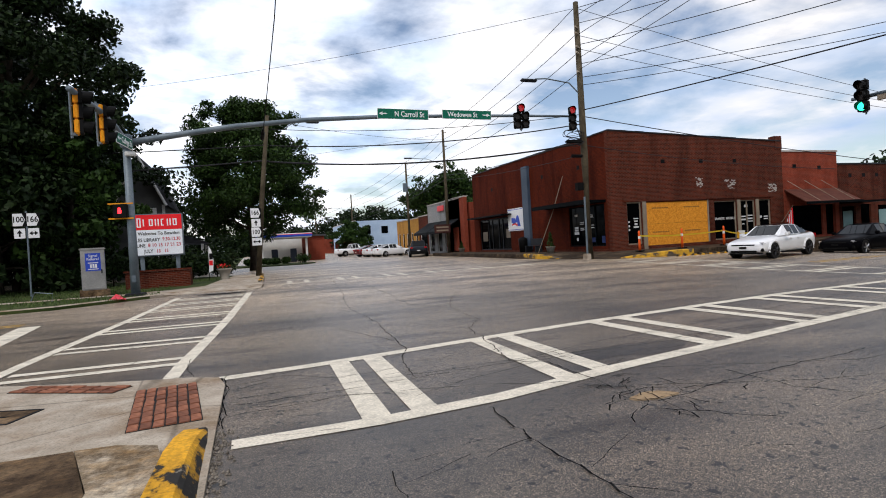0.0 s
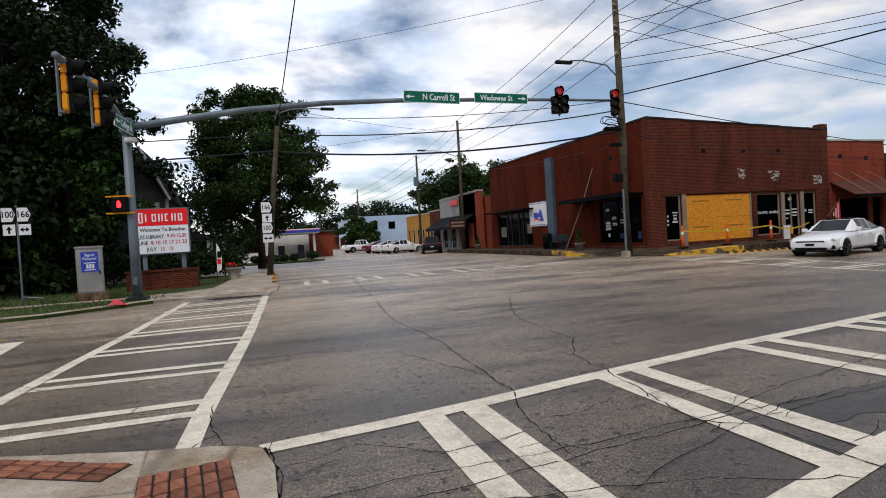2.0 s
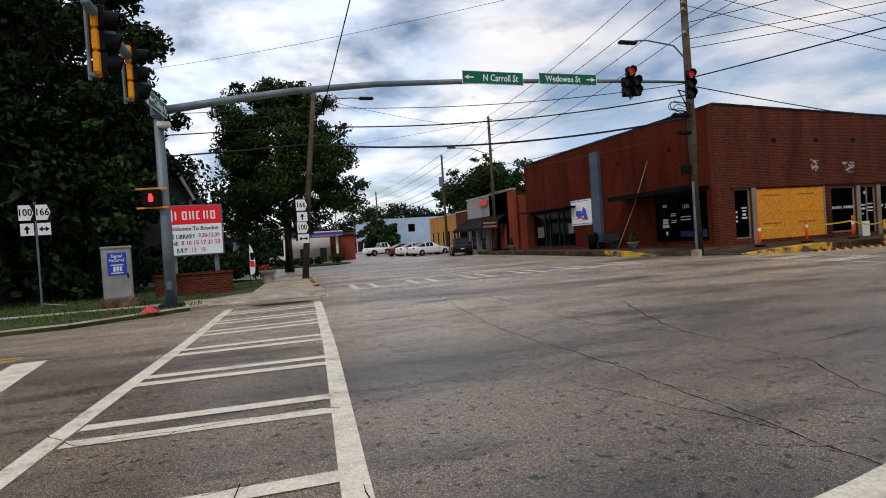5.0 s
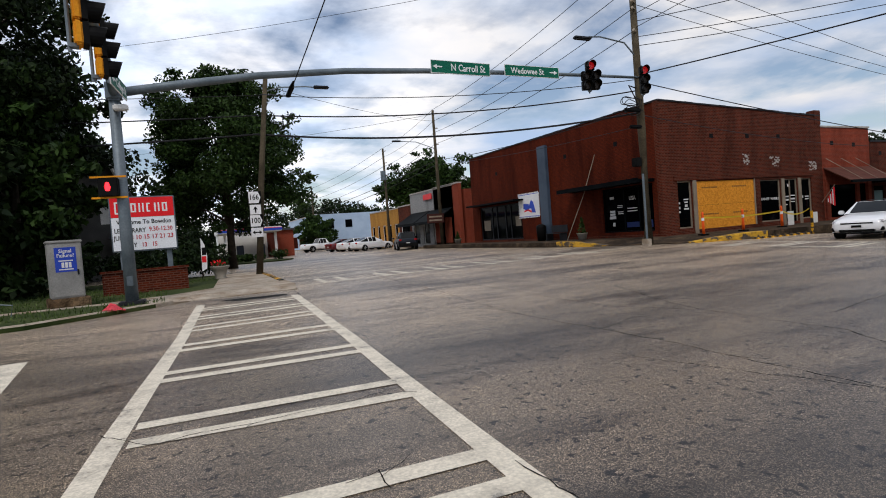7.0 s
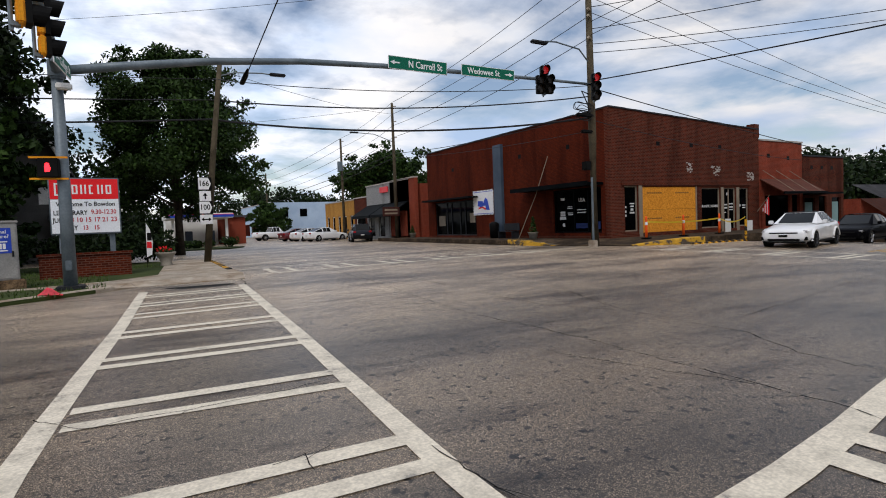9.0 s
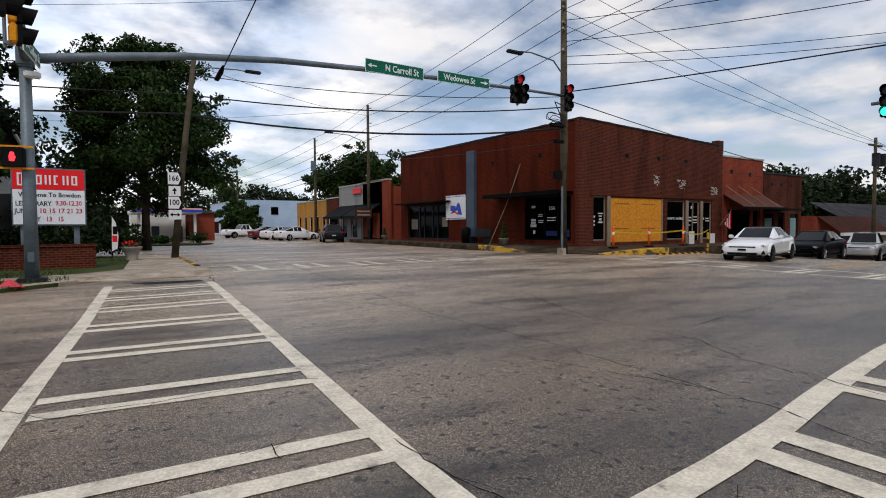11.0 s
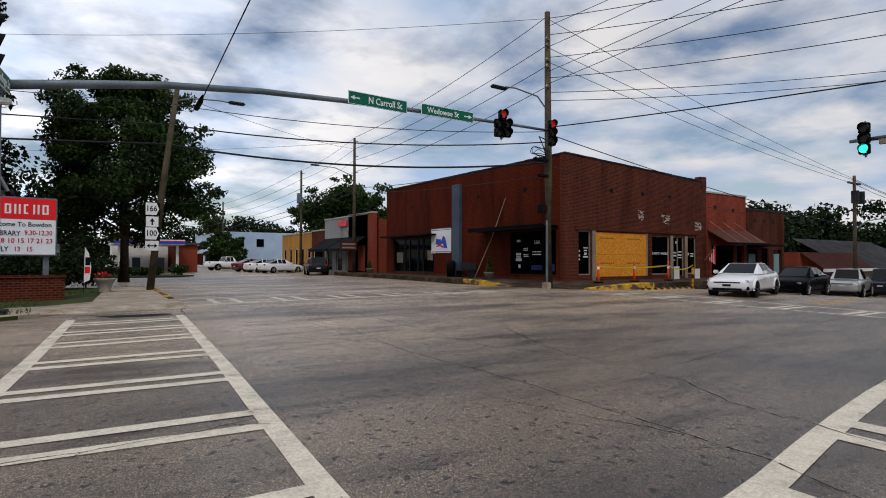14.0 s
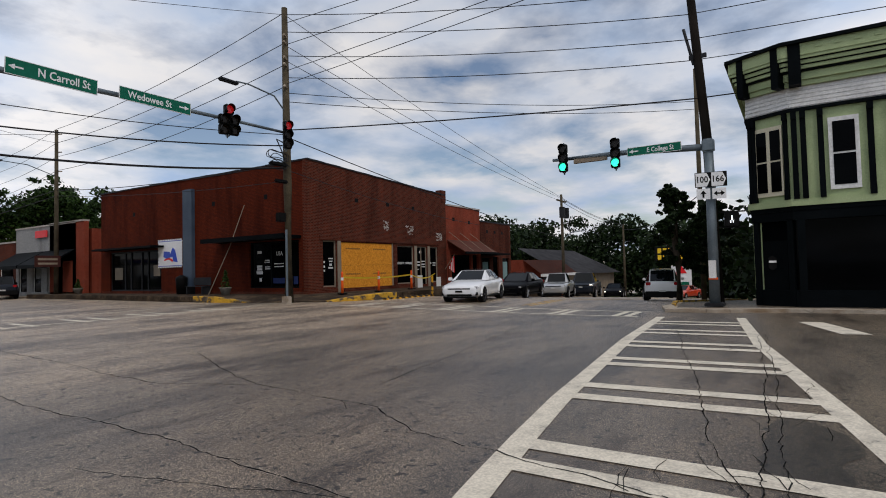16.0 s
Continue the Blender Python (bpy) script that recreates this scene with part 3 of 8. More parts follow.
# far left corner
NW = [(-60, 12.3), (-16, 11.2), (-12.2, 11.75), (-10.9, 12.7), (-9.9, 13.5), (-10.2, 14.4), (-11.4, 15.0), (-11.5, 15.4), (-9.6, 16.0), (-8.4, 17.2), (-8.0, 22), (-7.4, 26.6), (-10, 28.2), (-60, 28.5)]
slab("lawn", NW, 0.09, GRASS, "grass verge on the corner behind the signal pole", "lawn")
slab("pavement", [(-6.16, 15.5), (-6.11, 18.5), (-5.96, 22), (-5.86, 26.1), (-7.4, 26.6), (-8.0, 22), (-8.4, 17.2), (-9.6, 16.0)], 0.105, CONCRETE, "cracked pale concrete pavement round the corner")
slab("pavement", [(-9.9, 13.5), (-9.0, 14.3), (-6.3, 14.4), (-6.16, 15.5), (-9.6, 16.0), (-11.5, 15.4), (-11.4, 15.0), (-10.2, 14.4)], [0.09, 0.012, 0.012, 0.105, 0.105, 0.105, 0.105, 0.1], CONCRETE, "concrete ramp down to the crosswalk")
slab("pavement", [(-60, 16.9), (-14, 15.5), (-11.4, 15.42), (-11.4, 15.0), (-14, 15.0), (-60, 16.2)], 0.105, CONCRETE, "narrow concrete footpath across the grass")
kerb_run("kerb", [(-9.5, 13.85), (-9.9, 13.5), (-10.9, 12.7), (-12.2, 11.75), (-16, 11.2), (-60, 12.3)][::-1], 0.12, 0.16, CONCRETE, "stained concrete kerb along the grass")
kerb_run("kerb", [(-6.12, 17.5), (-6.1, 18.5), (-5.95, 22), (-5.85, 26.2)], 0.13, 0.2, KERB_YELLOW, "yellow painted kerb along the pavement")

# far right corner, a high pavement in front of the brick shops
HIGH = 0.36
tagged(part("pavement", prism([(10.4, 44), (10.2, 34), (9.65, 26), (9.55, 23), (9.6, 21.8), (12.7, 18.4), (12.6, 14.75), (14.2, 14.5), (36.2, 14.5), (36.2, 18.6), (13.2, 18.6), (13.2, 44)], -1.9, HIGH), CONCRETE_GRIMY), "worn dark concrete pavement round the brick shops", "pavement", kind="structure")
ramp_bm = bmesh.new()
ramp_foot = [(9.6, 21.8, HIGH), (9.85, 19.4, 0.13), (10.3, 17.4, 0.13), (10.9, 15.7, 0.13), (12.6, 14.75, HIGH)]
ramp_top = ramp_bm.verts.new((12.7, 18.4, HIGH))
ramp_rim = [ramp_bm.verts.new(p) for p in ramp_foot]
ramp_low = [ramp_bm.verts.new((x, y, -0.3)) for x, y, z in ramp_foot]
for k in range(len(ramp_foot) - 1):
    ramp_bm.faces.new((ramp_top, ramp_rim[k], ramp_rim[k + 1]))
    ramp_bm.faces.new((ramp_rim[k], ramp_low[k], ramp_low[k + 1], ramp_rim[k + 1]))
bmesh.ops.recalc_face_normals(ramp_bm, faces=ramp_bm.faces)
tagged(part("pavement", ramp_bm, CONCRETE_GRIMY), "brown stained concrete corner ramp down to the street", "pavement", kind="structure")
kerb_run("kerb", [(10.3, 44), (10.1, 34), (9.5, 26), (9.4, 23.2)], 0.29, 0.24, CONCRETE_GRIMY, "high stained concrete kerb beside the street")
kerb_run("kerb", [(9.4, 23.2), (9.42, 22.0), (9.5, 21.0), (9.75, 19.5)], 0.31, 0.3, KERB_WORN, "high yellow painted kerb end, worn and dark", heights=[0.31, 0.3, 0.22, 0.06])
kerb_run("kerb", [(10.9, 15.6), (11.8, 14.95), (12.8, 14.42), (14.2, 14.25)], 0.05, 0.35, KERB_WORN, "broken yellow painted kerb in front of the boarded shop", heights=[0.06, 0.2, 0.3, 0.31])
tagged(part("kerb", boxes((14.2, 36.2, 14.25, 14.52, -1.9, HIGH + 0.03), bevel=0.02), CONCRETE_GRIMY), "high grey stained concrete kerb along the shops", "kerb", kind="structure")
slab("pavement", [(12.9, 44), (36, 44), (36, 200), (10.6, 200), (10.6, 44)], 0.12, CONCRETE, "pavement in front of the row of small shops")

# right corner by the green building
slab("pavement", [(11.9, -30), (11.9, -1.6), (11.3, 0.2), (11.25, 1.55), (12.6, 1.9), (13.5, 1.75), (15.4, 2.0), (60, 2.0), (60, -0.2), (60, -30)], 0.10, CONCRETE, "pale concrete corner pavement by the green building")
kerb_run("kerb", [(60, 2.05), (15.4, 2.05), (13.5, 1.8)], 0.12, 0.18, KERB_WORN, "faded yellow kerb along the side street")

# brick paving in the near corner ramp: two panels of single pavers
PAVER = surface("red_paver", (0.18, 0.072, 0.044), (0.30, 0.125, 0.075), 0.9, big=5.0, fine=40, bump=0.4)
nt = PAVER.node_tree
info = nt.nodes.new("ShaderNodeObjectInfo")
pb = nt.nodes["Principled BSDF"]
src = pb.inputs["Base Color"].links[0].from_socket
nt.links.new(mixed(nt, 1.0, src, ramp(nt, info.outputs["Random"], [(0.0, (0.6, 0.58, 0.58)), (0.4, (0.9, 0.88, 0.86)), (1.0, (1.2, 1.15, 1.08))]), "MULTIPLY"), pb.inputs["Base Color"])
paver_mesh = bpy.data.meshes.new("paver")
bm = boxes((-0.093, 0.093, -0.043, 0.043, -0.03, 0.012), bevel=0.006)
bm.to_mesh(paver_mesh)
bm.free()
paver_mesh.materials.append(PAVER)


def paver_panel(corner, along, rows, cols, label, short=False):
    """Pavers in running courses from a corner, 'along' degrees being the way of the rows."""
    base_ob = thing("brick_paving", (corner[0], corner[1], 0.032), label, "paving", kind="structure", rz=along)
    bm2 = boxes((0, cols * 0.2, 0, rows * 0.1, -0.02, 0.003))
    part("bedding", bm2, CRACK, base_ob)
    for r in range(rows):
        for c in range(cols):
            p = new("paver", paver_mesh)
            p.parent = base_ob
            j = random.uniform(-0.003, 0.003)
            p.location = (0.1 + c * 0.2 + j, 0.05 + r * 0.1 + j, random.uniform(-0.004, 0.004))
            p.rotation_euler = (random.uniform(-0.02, 0.02), random.uniform(-0.02, 0.02), random.uniform(-0.02, 0.02))
    return base_ob


# ---- road markings ----


def strip(pts, w, lift=0.006):
    """A painted band of width w along pts, lying on the road."""
    bm = bmesh.new()
    rows = []
    dense = []
    for (x0, y0), (x1, y1) in zip(pts, pts[1:]):
        n = max(1, int(math.hypot(x1 - x0, y1 - y0) / 0.5))
        dense += [(x0 + (x1 - x0) * i / n, y0 + (y1 - y0) * i / n) for i in range(n)]
    dense.append(pts[-1])
    for i, (x, y) in enumerate(dense):
        a, b = dense[max(i - 1, 0)], dense[min(i + 1, len(dense) - 1)]
        d = Vector((b[0] - a[0], b[1] - a[1])).normalized()
        s = w / 2
        rows.append([bm.verts.new((x - d.y * k, y + d.x * k, tz(x - d.y * k, y + d.x * k) + lift)) for k in (-s, s)])
    for a, b in zip(rows, rows[1:]):
        bm.faces.new((a[0], b[0], b[1], a[1]))
    bmesh.ops.recalc_face_normals(bm, faces=bm.faces)
    for f in bm.faces:
        if f.normal.z < 0:
            f.normal_flip()
    return bm


def crosswalk(label, borders, bars, bar_w=0.2, border_w=0.18):
    cw = thing("crosswalk", (0, 0, 0), label, "road marking", "crosswalks", "structure")
    for b in borders:
        part("border_line", strip(b, border_w), WHITE_LINE, cw)
    for a, b in bars:
        part("bar", strip([a, b], bar_w, 0.007), WHITE_LINE, cw)
    return cw


A_BARS = []
for yl, yr in ((0.75, 0.67), (1.2, 1.12), (2.83, 2.65), (3.28, 3.14), (4.9, 4.77), (5.28, 5.2), (6.7, 6.66), (7.12, 7.12), (8.5, 8.62), (8.96, 9.1), (10.0, 10.15), (10.4, 10.55), (11.5, 11.65), (11.9, 12.05)):
    A_BARS.append(((-9.74 + 0.068 * max(0.0, yl - 2), yl), (-7.52 + 0.078 * max(0.0, yr - 2), yr)))
crosswalk("white painted crosswalk with paired bars across the west street", [[(-9.95, 0.5), (-9.88, 2.0), (-9.8, 3.0), (-9.66, 4.5), (-9.33, 7.7), (-8.9, 12.8)], [(-7.62, -0.36), (-7.58, 0.5), (-7.53, 1.13), (-7.41, 2.55), (-7.15, 5.7), (-6.68, 12.7)]], A_BARS, 0.19, 0.19)
UP_X, UP_Y = (-7.06, -6.0, -5.0, -4.0, -3.0, -1.5, 1.2, 3.6, 9.3), (-0.66, -0.55, -0.40, -0.21, -0.04, 0.19, 0.5, 0.78, 1.3)
LOW_X, LOW_Y = (-6.85, -5.7, -4.5, -2.9, -1.1, 1.1, 3.7, 9.5), (-3.15, -3.15, -3.02, -2.64, -2.3, -1.88, -1.4, -0.68)
B_BARS = []
for xt, xb in ((-5.63, -5.69), (-5.19, -5.25), (-3.56, -3.63), (-3.09, -3.11), (-1.35, -1.22), (-0.75, -0.6), (0.78, 0.95), (1.3, 1.45), (2.72, 2.85), (3.3, 3.45), (4.9, 5.0), (5.6, 5.7), (7.1, 7.2), (7.8, 7.9)):
    B_BARS.append(((xt, float(np.interp(xt, UP_X, UP_Y))), (xb, float(np.interp(xb, LOW_X, LOW_Y)))))
crosswalk("white painted crosswalk with paired bars across the south street", [list(zip(UP_X, UP_Y)), list(zip(LOW_X, LOW_Y))], B_BARS, 0.25, 0.22)
N_BARS = []
for x in (-4.75, -2.6, -0.5, 1.6, 3.7, 5.8):
    for dx in (-0.35, 0.35):
        N_BARS.append(((x + dx + 0.1, 18.0), (x + dx, 15.9)))
crosswalk("faded white crosswalk across the north street", [[(-5.8, 15.6), (-1, 16.2), (3, 16.4), (8.3, 16.9)], [(-5.9, 18.3), (-1, 19.6), (5, 19.9), (8.8, 20.2)]], N_BARS, 0.22, 0.16)
E_BARS = []
for y in (2.4, 4.4, 6.4, 8.5, 10.6, 12.6):
    for dy in (-0.18, 0.18):
        E_BARS.append(((9.15, y + dy), (11.0, y + dy + 0.05)))
crosswalk("faded white crosswalk across the east street", [[(9.2, 1.9), (9.15, 6), (9.3, 13.8)], [(11.1, 1.9), (11.2, 6), (11.4, 13.8)]], E_BARS, 0.2, 0.16)
stop = thing("stop_bar", (0, 0, 0), "white painted stop bar on the asphalt", "road marking", kind="structure")
part("bar", strip([(-11.5, 7.6), (-11.25, 4.6), (-11.15, 2.2)], 0.45), WHITE_LINE, stop)
stop = thing("stop_bar", (0, 0, 0), "white painted stop bar by the green building", "road marking", kind="structure")
part("bar", strip([(8.75, -2.2), (6.0, -2.9)], 0.5), WHITE_LINE, stop)
stop = thing("lane_mark", (0, 0, 0), "white painted arrow line on the north street", "road marking", kind="structure")
part("bar", strip([(-5.2, 21.2), (-2.6, 23.4)], 0.2), WHITE_LINE, stop)
cl = thing("centre_line", (0, 0, 0), "worn double yellow centre line", "road marking", kind="structure")
part("line", strip([(12.4, 6.6), (30, 6.8), (60, 7.0)], 0.14), YELLOW_LINE, cl)
part("line", strip([(12.4, 6.9), (30, 7.1), (60, 7.3)], 0.14), YELLOW_LINE, cl)
cl = thing("centre_line", (0, 0, 0), "worn yellow centre line on the west street", "road marking", kind="structure")
part("line", strip([(-11.8, 7.9), (-30, 8.2)], 0.14), YELLOW_LINE, cl)
part("line", strip([(-11.8, 8.2), (-30, 8.5)], 0.14), YELLOW_LINE, cl)

# ---- cracks, patches and tar ----


def wander(a, b, seed, rough=0.12, step=0.18):
    rnd = random.Random(seed)
    n = max(3, int(math.hypot(b[0] - a[0], b[1] - a[1]) / step))
    d = Vector((b[0] - a[0], b[1] - a[1])).normalized()
    pts, off = [], 0.0
    for i in range(n + 1):
        off = off * 0.86 + rnd.uniform(-rough, rough)
        k = off * max(0.0, math.sin(math.pi * i / n)) ** 0.3
        pts.append((a[0] + (b[0] - a[0]) * i / n - d.y * k, a[1] + (b[1] - a[1]) * i / n + d.x * k))
    return pts


cr = new("cracks")
tagged(cr, "dark branching cracks in the worn asphalt", "cracks", kind="stuff")
cbm = bmesh.new()


def crack(a, b, seed, w=0.02, rough=0.12, twigs=4, step=0.14):
    rnd = random.Random(seed + 99)
    pts = wander(a, b, seed, rough, step)
    for p, q in zip(pts, pts[1:]):
        ww = w * rnd.uniform(0.2, 0.85)
        d = Vector((q[0] - p[0], q[1] - p[1]))
        if d.length < 1e-4:
            continue
        d.normalize()
        e = 0.02
        quad = [(p[0] - d.x * e - d.y * ww / 2, p[1] - d.y * e + d.x * ww / 2), (p[0] - d.x * e + d.y * ww / 2, p[1] - d.y * e - d.x * ww / 2), (q[0] + d.x * e + d.y * ww / 2, q[1] + d.y * e - d.x * ww / 2), (q[0] + d.x * e - d.y * ww / 2, q[1] + d.y * e + d.x * ww / 2)]
        cbm.faces.new([cbm.verts.new((x, y, tz(x, y) + 0.0095)) for x, y in quad])
    for k in range(twigs):
        p = pts[rnd.randrange(len(pts))]
        ang = rnd.uniform(0, 6.28)
        L = rnd.uniform(0.12, 0.45)
        crack(p, (p[0] + L * math.cos(ang), p[1] + L * math.sin(ang)), seed * 7 + k, w * 0.6, rough * 0.7, 0)


def crack_line(seed, w, *pts):
    for k, (p, q) in enumerate(zip(pts, pts[1:])):
        crack(p, q, seed * 31 + k, w, 0.022, 1 if k % 2 else 0, 0.09)


crack_line(61, 0.03, (-6.96, -2.6), (-6.95, -1.12), (-7.03, -0.66), (-7.4, -0.44), (-7.9, -0.29), (-8.9, 0.11), (-9.7, 0.48), (-12, 1.08))
crack_line(1, 0.022, (-4.72, -3.32), (-4.75, -3.93), (-4.78, -4.48), (-4.75, -4.81), (-4.75, -5.08), (-4.71, -6.01))
crack_line(2, 0.019, (-1.2, 7.0), (-2.0, 5.2), (-2.5, 3.85), (-2.65, 2.7), (-2.72, 1.7), (-3.25, 0.9), (-3.4, 0.3), (-3.43, -0.1), (-3.6, -0.9), (-3.78, -1.7), (-3.44, -2.05), (-3.49, -3.3))
crack_line(3, 0.013, (-6.91, -2.37), (-5.89, -2.17), (-4.82, -2.46), (-3.78, -2.86), (-3.45, -3.3))
crack_line(4, 0.013, (-6.99, -1.15), (-6.66, -1.07), (-6.35, -0.92), (-5.78, -1.4), (-5.1, -1.3))
crack_line(5, 0.019, (-3.1, 18.5), (-4.0, 9.3), (-4.42, 6.0), (-4.45, 4.2), (-4.4, 2.8), (-4.5, 1.7), (-4.55, 1.1), (-4.6, 0.5), (-4.64, -0.2))
crack_line(6, 0.021, (-2.75, 11.3), (-3.05, 6.5), (-3.08, 5.0), (-2.6, 3.9))
crack_line(7, 0.017, (-4.64, -0.2), (-4.9, -1.0), (-5.0, -1.9))
crack_line(8, 0.015, (5.75, 0.3), (0.66, -0.8), (-1.65, -1.22), (-2.94, -1.5), (-3.4, -1.68), (-6.8, -1.75))
crack_line(9, 0.015, (5.3, -1.3), (-0.4, -1.63), (-2.0, -1.7), (-6.8, -2.0))
crack_line(10, 0.012, (5.4, -1.42), (0, -1.74), (-1.9, -1.82), (-2.77, -1.85), (-3.3, -1.88), (-5.2, -2.6))
crack_line(11, 0.015, (-5.2, 2.6), (-4.9, 1.4), (-4.64, 0.5))
crack_line(12, 0.018, (-6.3, 8.3), (-5.0, 7.2), (-4.4, 6.3))
crack_line(13, 0.015, (-9.9, 3.2), (-9.75, 3.0), (-9.46, 2.7), (-9.19, 2.76), (-8.69, 2.74), (-7.97, 2.78), (-7.5, 2.9))
crack_line(14, 0.019, (-3.55, -4.01), (-3.34, -4.21), (-3.22, -4.36), (-2.93, -4.6))
crack_line(15, 0.018, (-3.4, -3.84), (-2.77, -3.7), (-2.02, -3.57), (-0.18, -3.38))
crack_line(16, 0.019, (-2.15, -3.36), (-2.15, -4.08), (-1.84, -4.57))
crack_line(17, 0.013, (-6.97, -2.16), (-6.52, -2.22), (-5.79, -2.23))
crack_line(18, 0.019, (-3.73, -3.12), (-3.32, -3.38), (-3.45, -4.32))
crack_line(19, 0.015, (-9.7, 0.47), (-8.9, 0.1), (-7.9, -0.3), (-7.4, -0.45), (-7.0, -0.7), (-6.94, -1.4), (-6.95, -2.0), (-6.93, -2.7))
crack_line(20, 0.015, (-7.5, 0.9), (-7.48, 0.2), (-7.35, -0.4))
crack_line(21, 0.013, (-9.3, 6.95), (-8.4, 6.9), (-7.3, 6.8))
crack_line(22, 0.012, (2.0, 5.5), (5.1, 6.6), (8.4, 8.4))
crack_line(23, 0.013, (-1.8, 2.4), (1.6, 3.0), (5.2, 3.7), (9.0, 4.2))
crack_line(24, 0.012, (-8.44, 1.22), (-8.24, 1.27), (-8.26, 1.02))
crack_line(25, 0.017, (-5.85, -4.24), (-5.84, -4.97), (-5.84, -5.8))
crack_line(26, 0.013, (-3.65, -3.17), (-1.79, -4.02), (0.29, -4.44), (2.75, -4.86))
crack_line(27, 0.012, (-2.75, -2.84), (-0.79, -3.7), (1.7, -3.91))
crack_line(28, 0.030, (-6.6, 12.6), (-6.4, 14.6), (-6.1, 17.0))
rnd = random.Random(5)
for i in range(46):
    x, y, g = rnd.uniform(-6.7, 3.0), rnd.uniform(-5.8, -0.8), rnd.uniform(0, 3.14)
    L = rnd.uniform(0.2, 0.8)
    crack((x, y), (x + L * math.cos(g * 0.35 - 0.5), y + L * math.sin(g * 0.35 - 0.5)), 300 + i, 0.009, 0.04, 0)
for i in range(26):
    x, y, g = rnd.gauss(-3.3, 0.36), rnd.gauss(-3.6, 0.3), rnd.uniform(0, 6.28)
    L = rnd.uniform(0.12, 0.35)
    crack((x, y), (x + L * math.cos(g), y + L * math.sin(g)), 500 + i, 0.016, 0.03, 0)
cme = bpy.data.meshes.new("cracks")
cbm.to_mesh(cme)
cbm.free()
cme.materials.append(CRACK)
cr2 = new("crack_lines", cme)
cr2.parent = cr


def blob(name, cx, cy, rx, ry, seed, material, label, lift=0.004):
    rnd = random.Random(seed)
    ph = [rnd.uniform(0, 6.28) for _ in range(5)]
    pts = []
    for k in range(40):
        a = 2 * math.pi * k / 40
        r = 1 + sum(0.16 / (j + 1) * math.sin((j + 2) * a + ph[j]) for j in range(5))
        x, y = cx + rx * r * math.cos(a), cy + ry * r * math.sin(a)
        pts.append((x, y, tz(x, y) + lift))
    return tagged(raw(name, pts, [tuple(range(40))], material), label, "road patch", kind="structure")


EARTH = surface("tan_gravel", (0.20, 0.13, 0.075), (0.34, 0.24, 0.14), 0.95, fine=30, bump=0.5)
blob("pothole", -3.34, -3.68, 0.2, 0.13, 3, EARTH, "small worn pothole showing tan gravel")
blob("asphalt_patch", -2.75, -1.95, 0.42, 0.3, 4, PATCH, "dark asphalt patch in the crosswalk", 0.003)
blob("asphalt_patch", -7.6, 13.1, 0.7, 0.3, 7, CRACK, "dark worn patch round the drain at the kerb", 0.009)
blob("asphalt_patch", -2.1, -2.0, 0.6, 0.36, 8, PATCH, "dark tar patch on the crosswalk", 0.0035)

# ---- brick paving ----
paver_panel((-7.1, -2.42), 96.5, 6, 8, "worn red brick paving panel in the corner ramp")
paver_panel((-9.32, -0.12), -31, 3, 7, "narrow red brick paving strip in the corner ramp")

# loose stones and a cover in the ramp
sbm = bmesh.new()
rnd = random.Random(31)
for k in range(260):
    y = -2.75 - abs(rnd.gauss(0, 1.3))
    x = -6.99 + abs(rnd.gauss(0, 0.07))
    r = rnd.uniform(0.006, 0.02) * (1.4 if k % 9 == 0 else 1.0)
    c = Vector((x, y, r * 0.5))
    vs = [sbm.verts.new(c + Vector((rnd.uniform(0.6, 1.2) * dx, rnd.uniform(0.6, 1.2) * dy, rnd.uniform(0.5, 0.9) * dz)) * r) for dx, dy, dz in ((1, 0, -0.4), (0, 1, -0.4), (-1, 0, -0.4), (0, -1, -0.4), (0.2, 0.1, 1))]
    for i in range(4):
        sbm.faces.new((vs[i], vs[(i + 1) % 4], vs[4]))
tagged(part("gravel", sbm, surface("grey_stones", (0.05, 0.042, 0.035), (0.26, 0.23, 0.19), 0.9, big=40, fine=60)), "loose grey stones along the kerb", "gravel", kind="stuff")
cover = thing("utility_cover", (-8.95, -1.32, 0.03), "small square concrete utility cover in the pavement", "cover", kind="structure", rz=-20)
part("rim", boxes((-0.24, 0.24, -0.24, -0.22, -0.01, 0.008), (-0.24, 0.24, 0.22, 0.24, -0.01, 0.008), (-0.24, -0.22, -0.22, 0.22, -0.01, 0.008), (0.22, 0.24, -0.22, 0.22, -0.01, 0.008)), DARK_METAL, cover)
part("lid", boxes((-0.21, 0.21, -0.21, 0.21, -0.01, 0.006), bevel=0.004), CONCRETE_DARK, cover)
part("lift_hole", boxes((-0.05, 0.05, -0.02, 0.02, 0.005, 0.009)), BLACK, cover)

# ---- brick shop on the corner ----
FY, WX, TOP = 18.5, 12.9, 6.9
shop = thing("brick_shop", (0, 0, 0), "long single-storey dark red brick corner shop with boarded front", "building")
FRONT = [(13.95, 14.95, 0.5, 2.92), (15.2, 19.75, 0.4, 2.86), (20.25, 22.0, 0.45, 2.8), (22.3, 23.5, 0.12, 2.8), (23.8, 24.8, 0.45, 2.8)]
wall("front_wall", "y", FY, 0.35, WX, 25.9, -0.7, 6.35, FRONT, BRICK, shop)
shop.matrix_world = pose(SHIFT, FY * 0.1, RISE) @ Matrix.Diagonal((1, 0.9, 1, 1))
WEST = [(19.2, 23.4, 0.5, 2.95), (32.6, 39.3, 0.35, 2.95)]
wall("side_wall", "x", WX, 0.35, FY + 0.35, 40.6, -0.7, 6.35, WEST, BRICK_PAINTED, shop)
wall("back_wall", "y", 40.25, 0.35, WX + 0.35, 25.9, -0.7, 6.4, [], BRICK_PAINTED, shop)
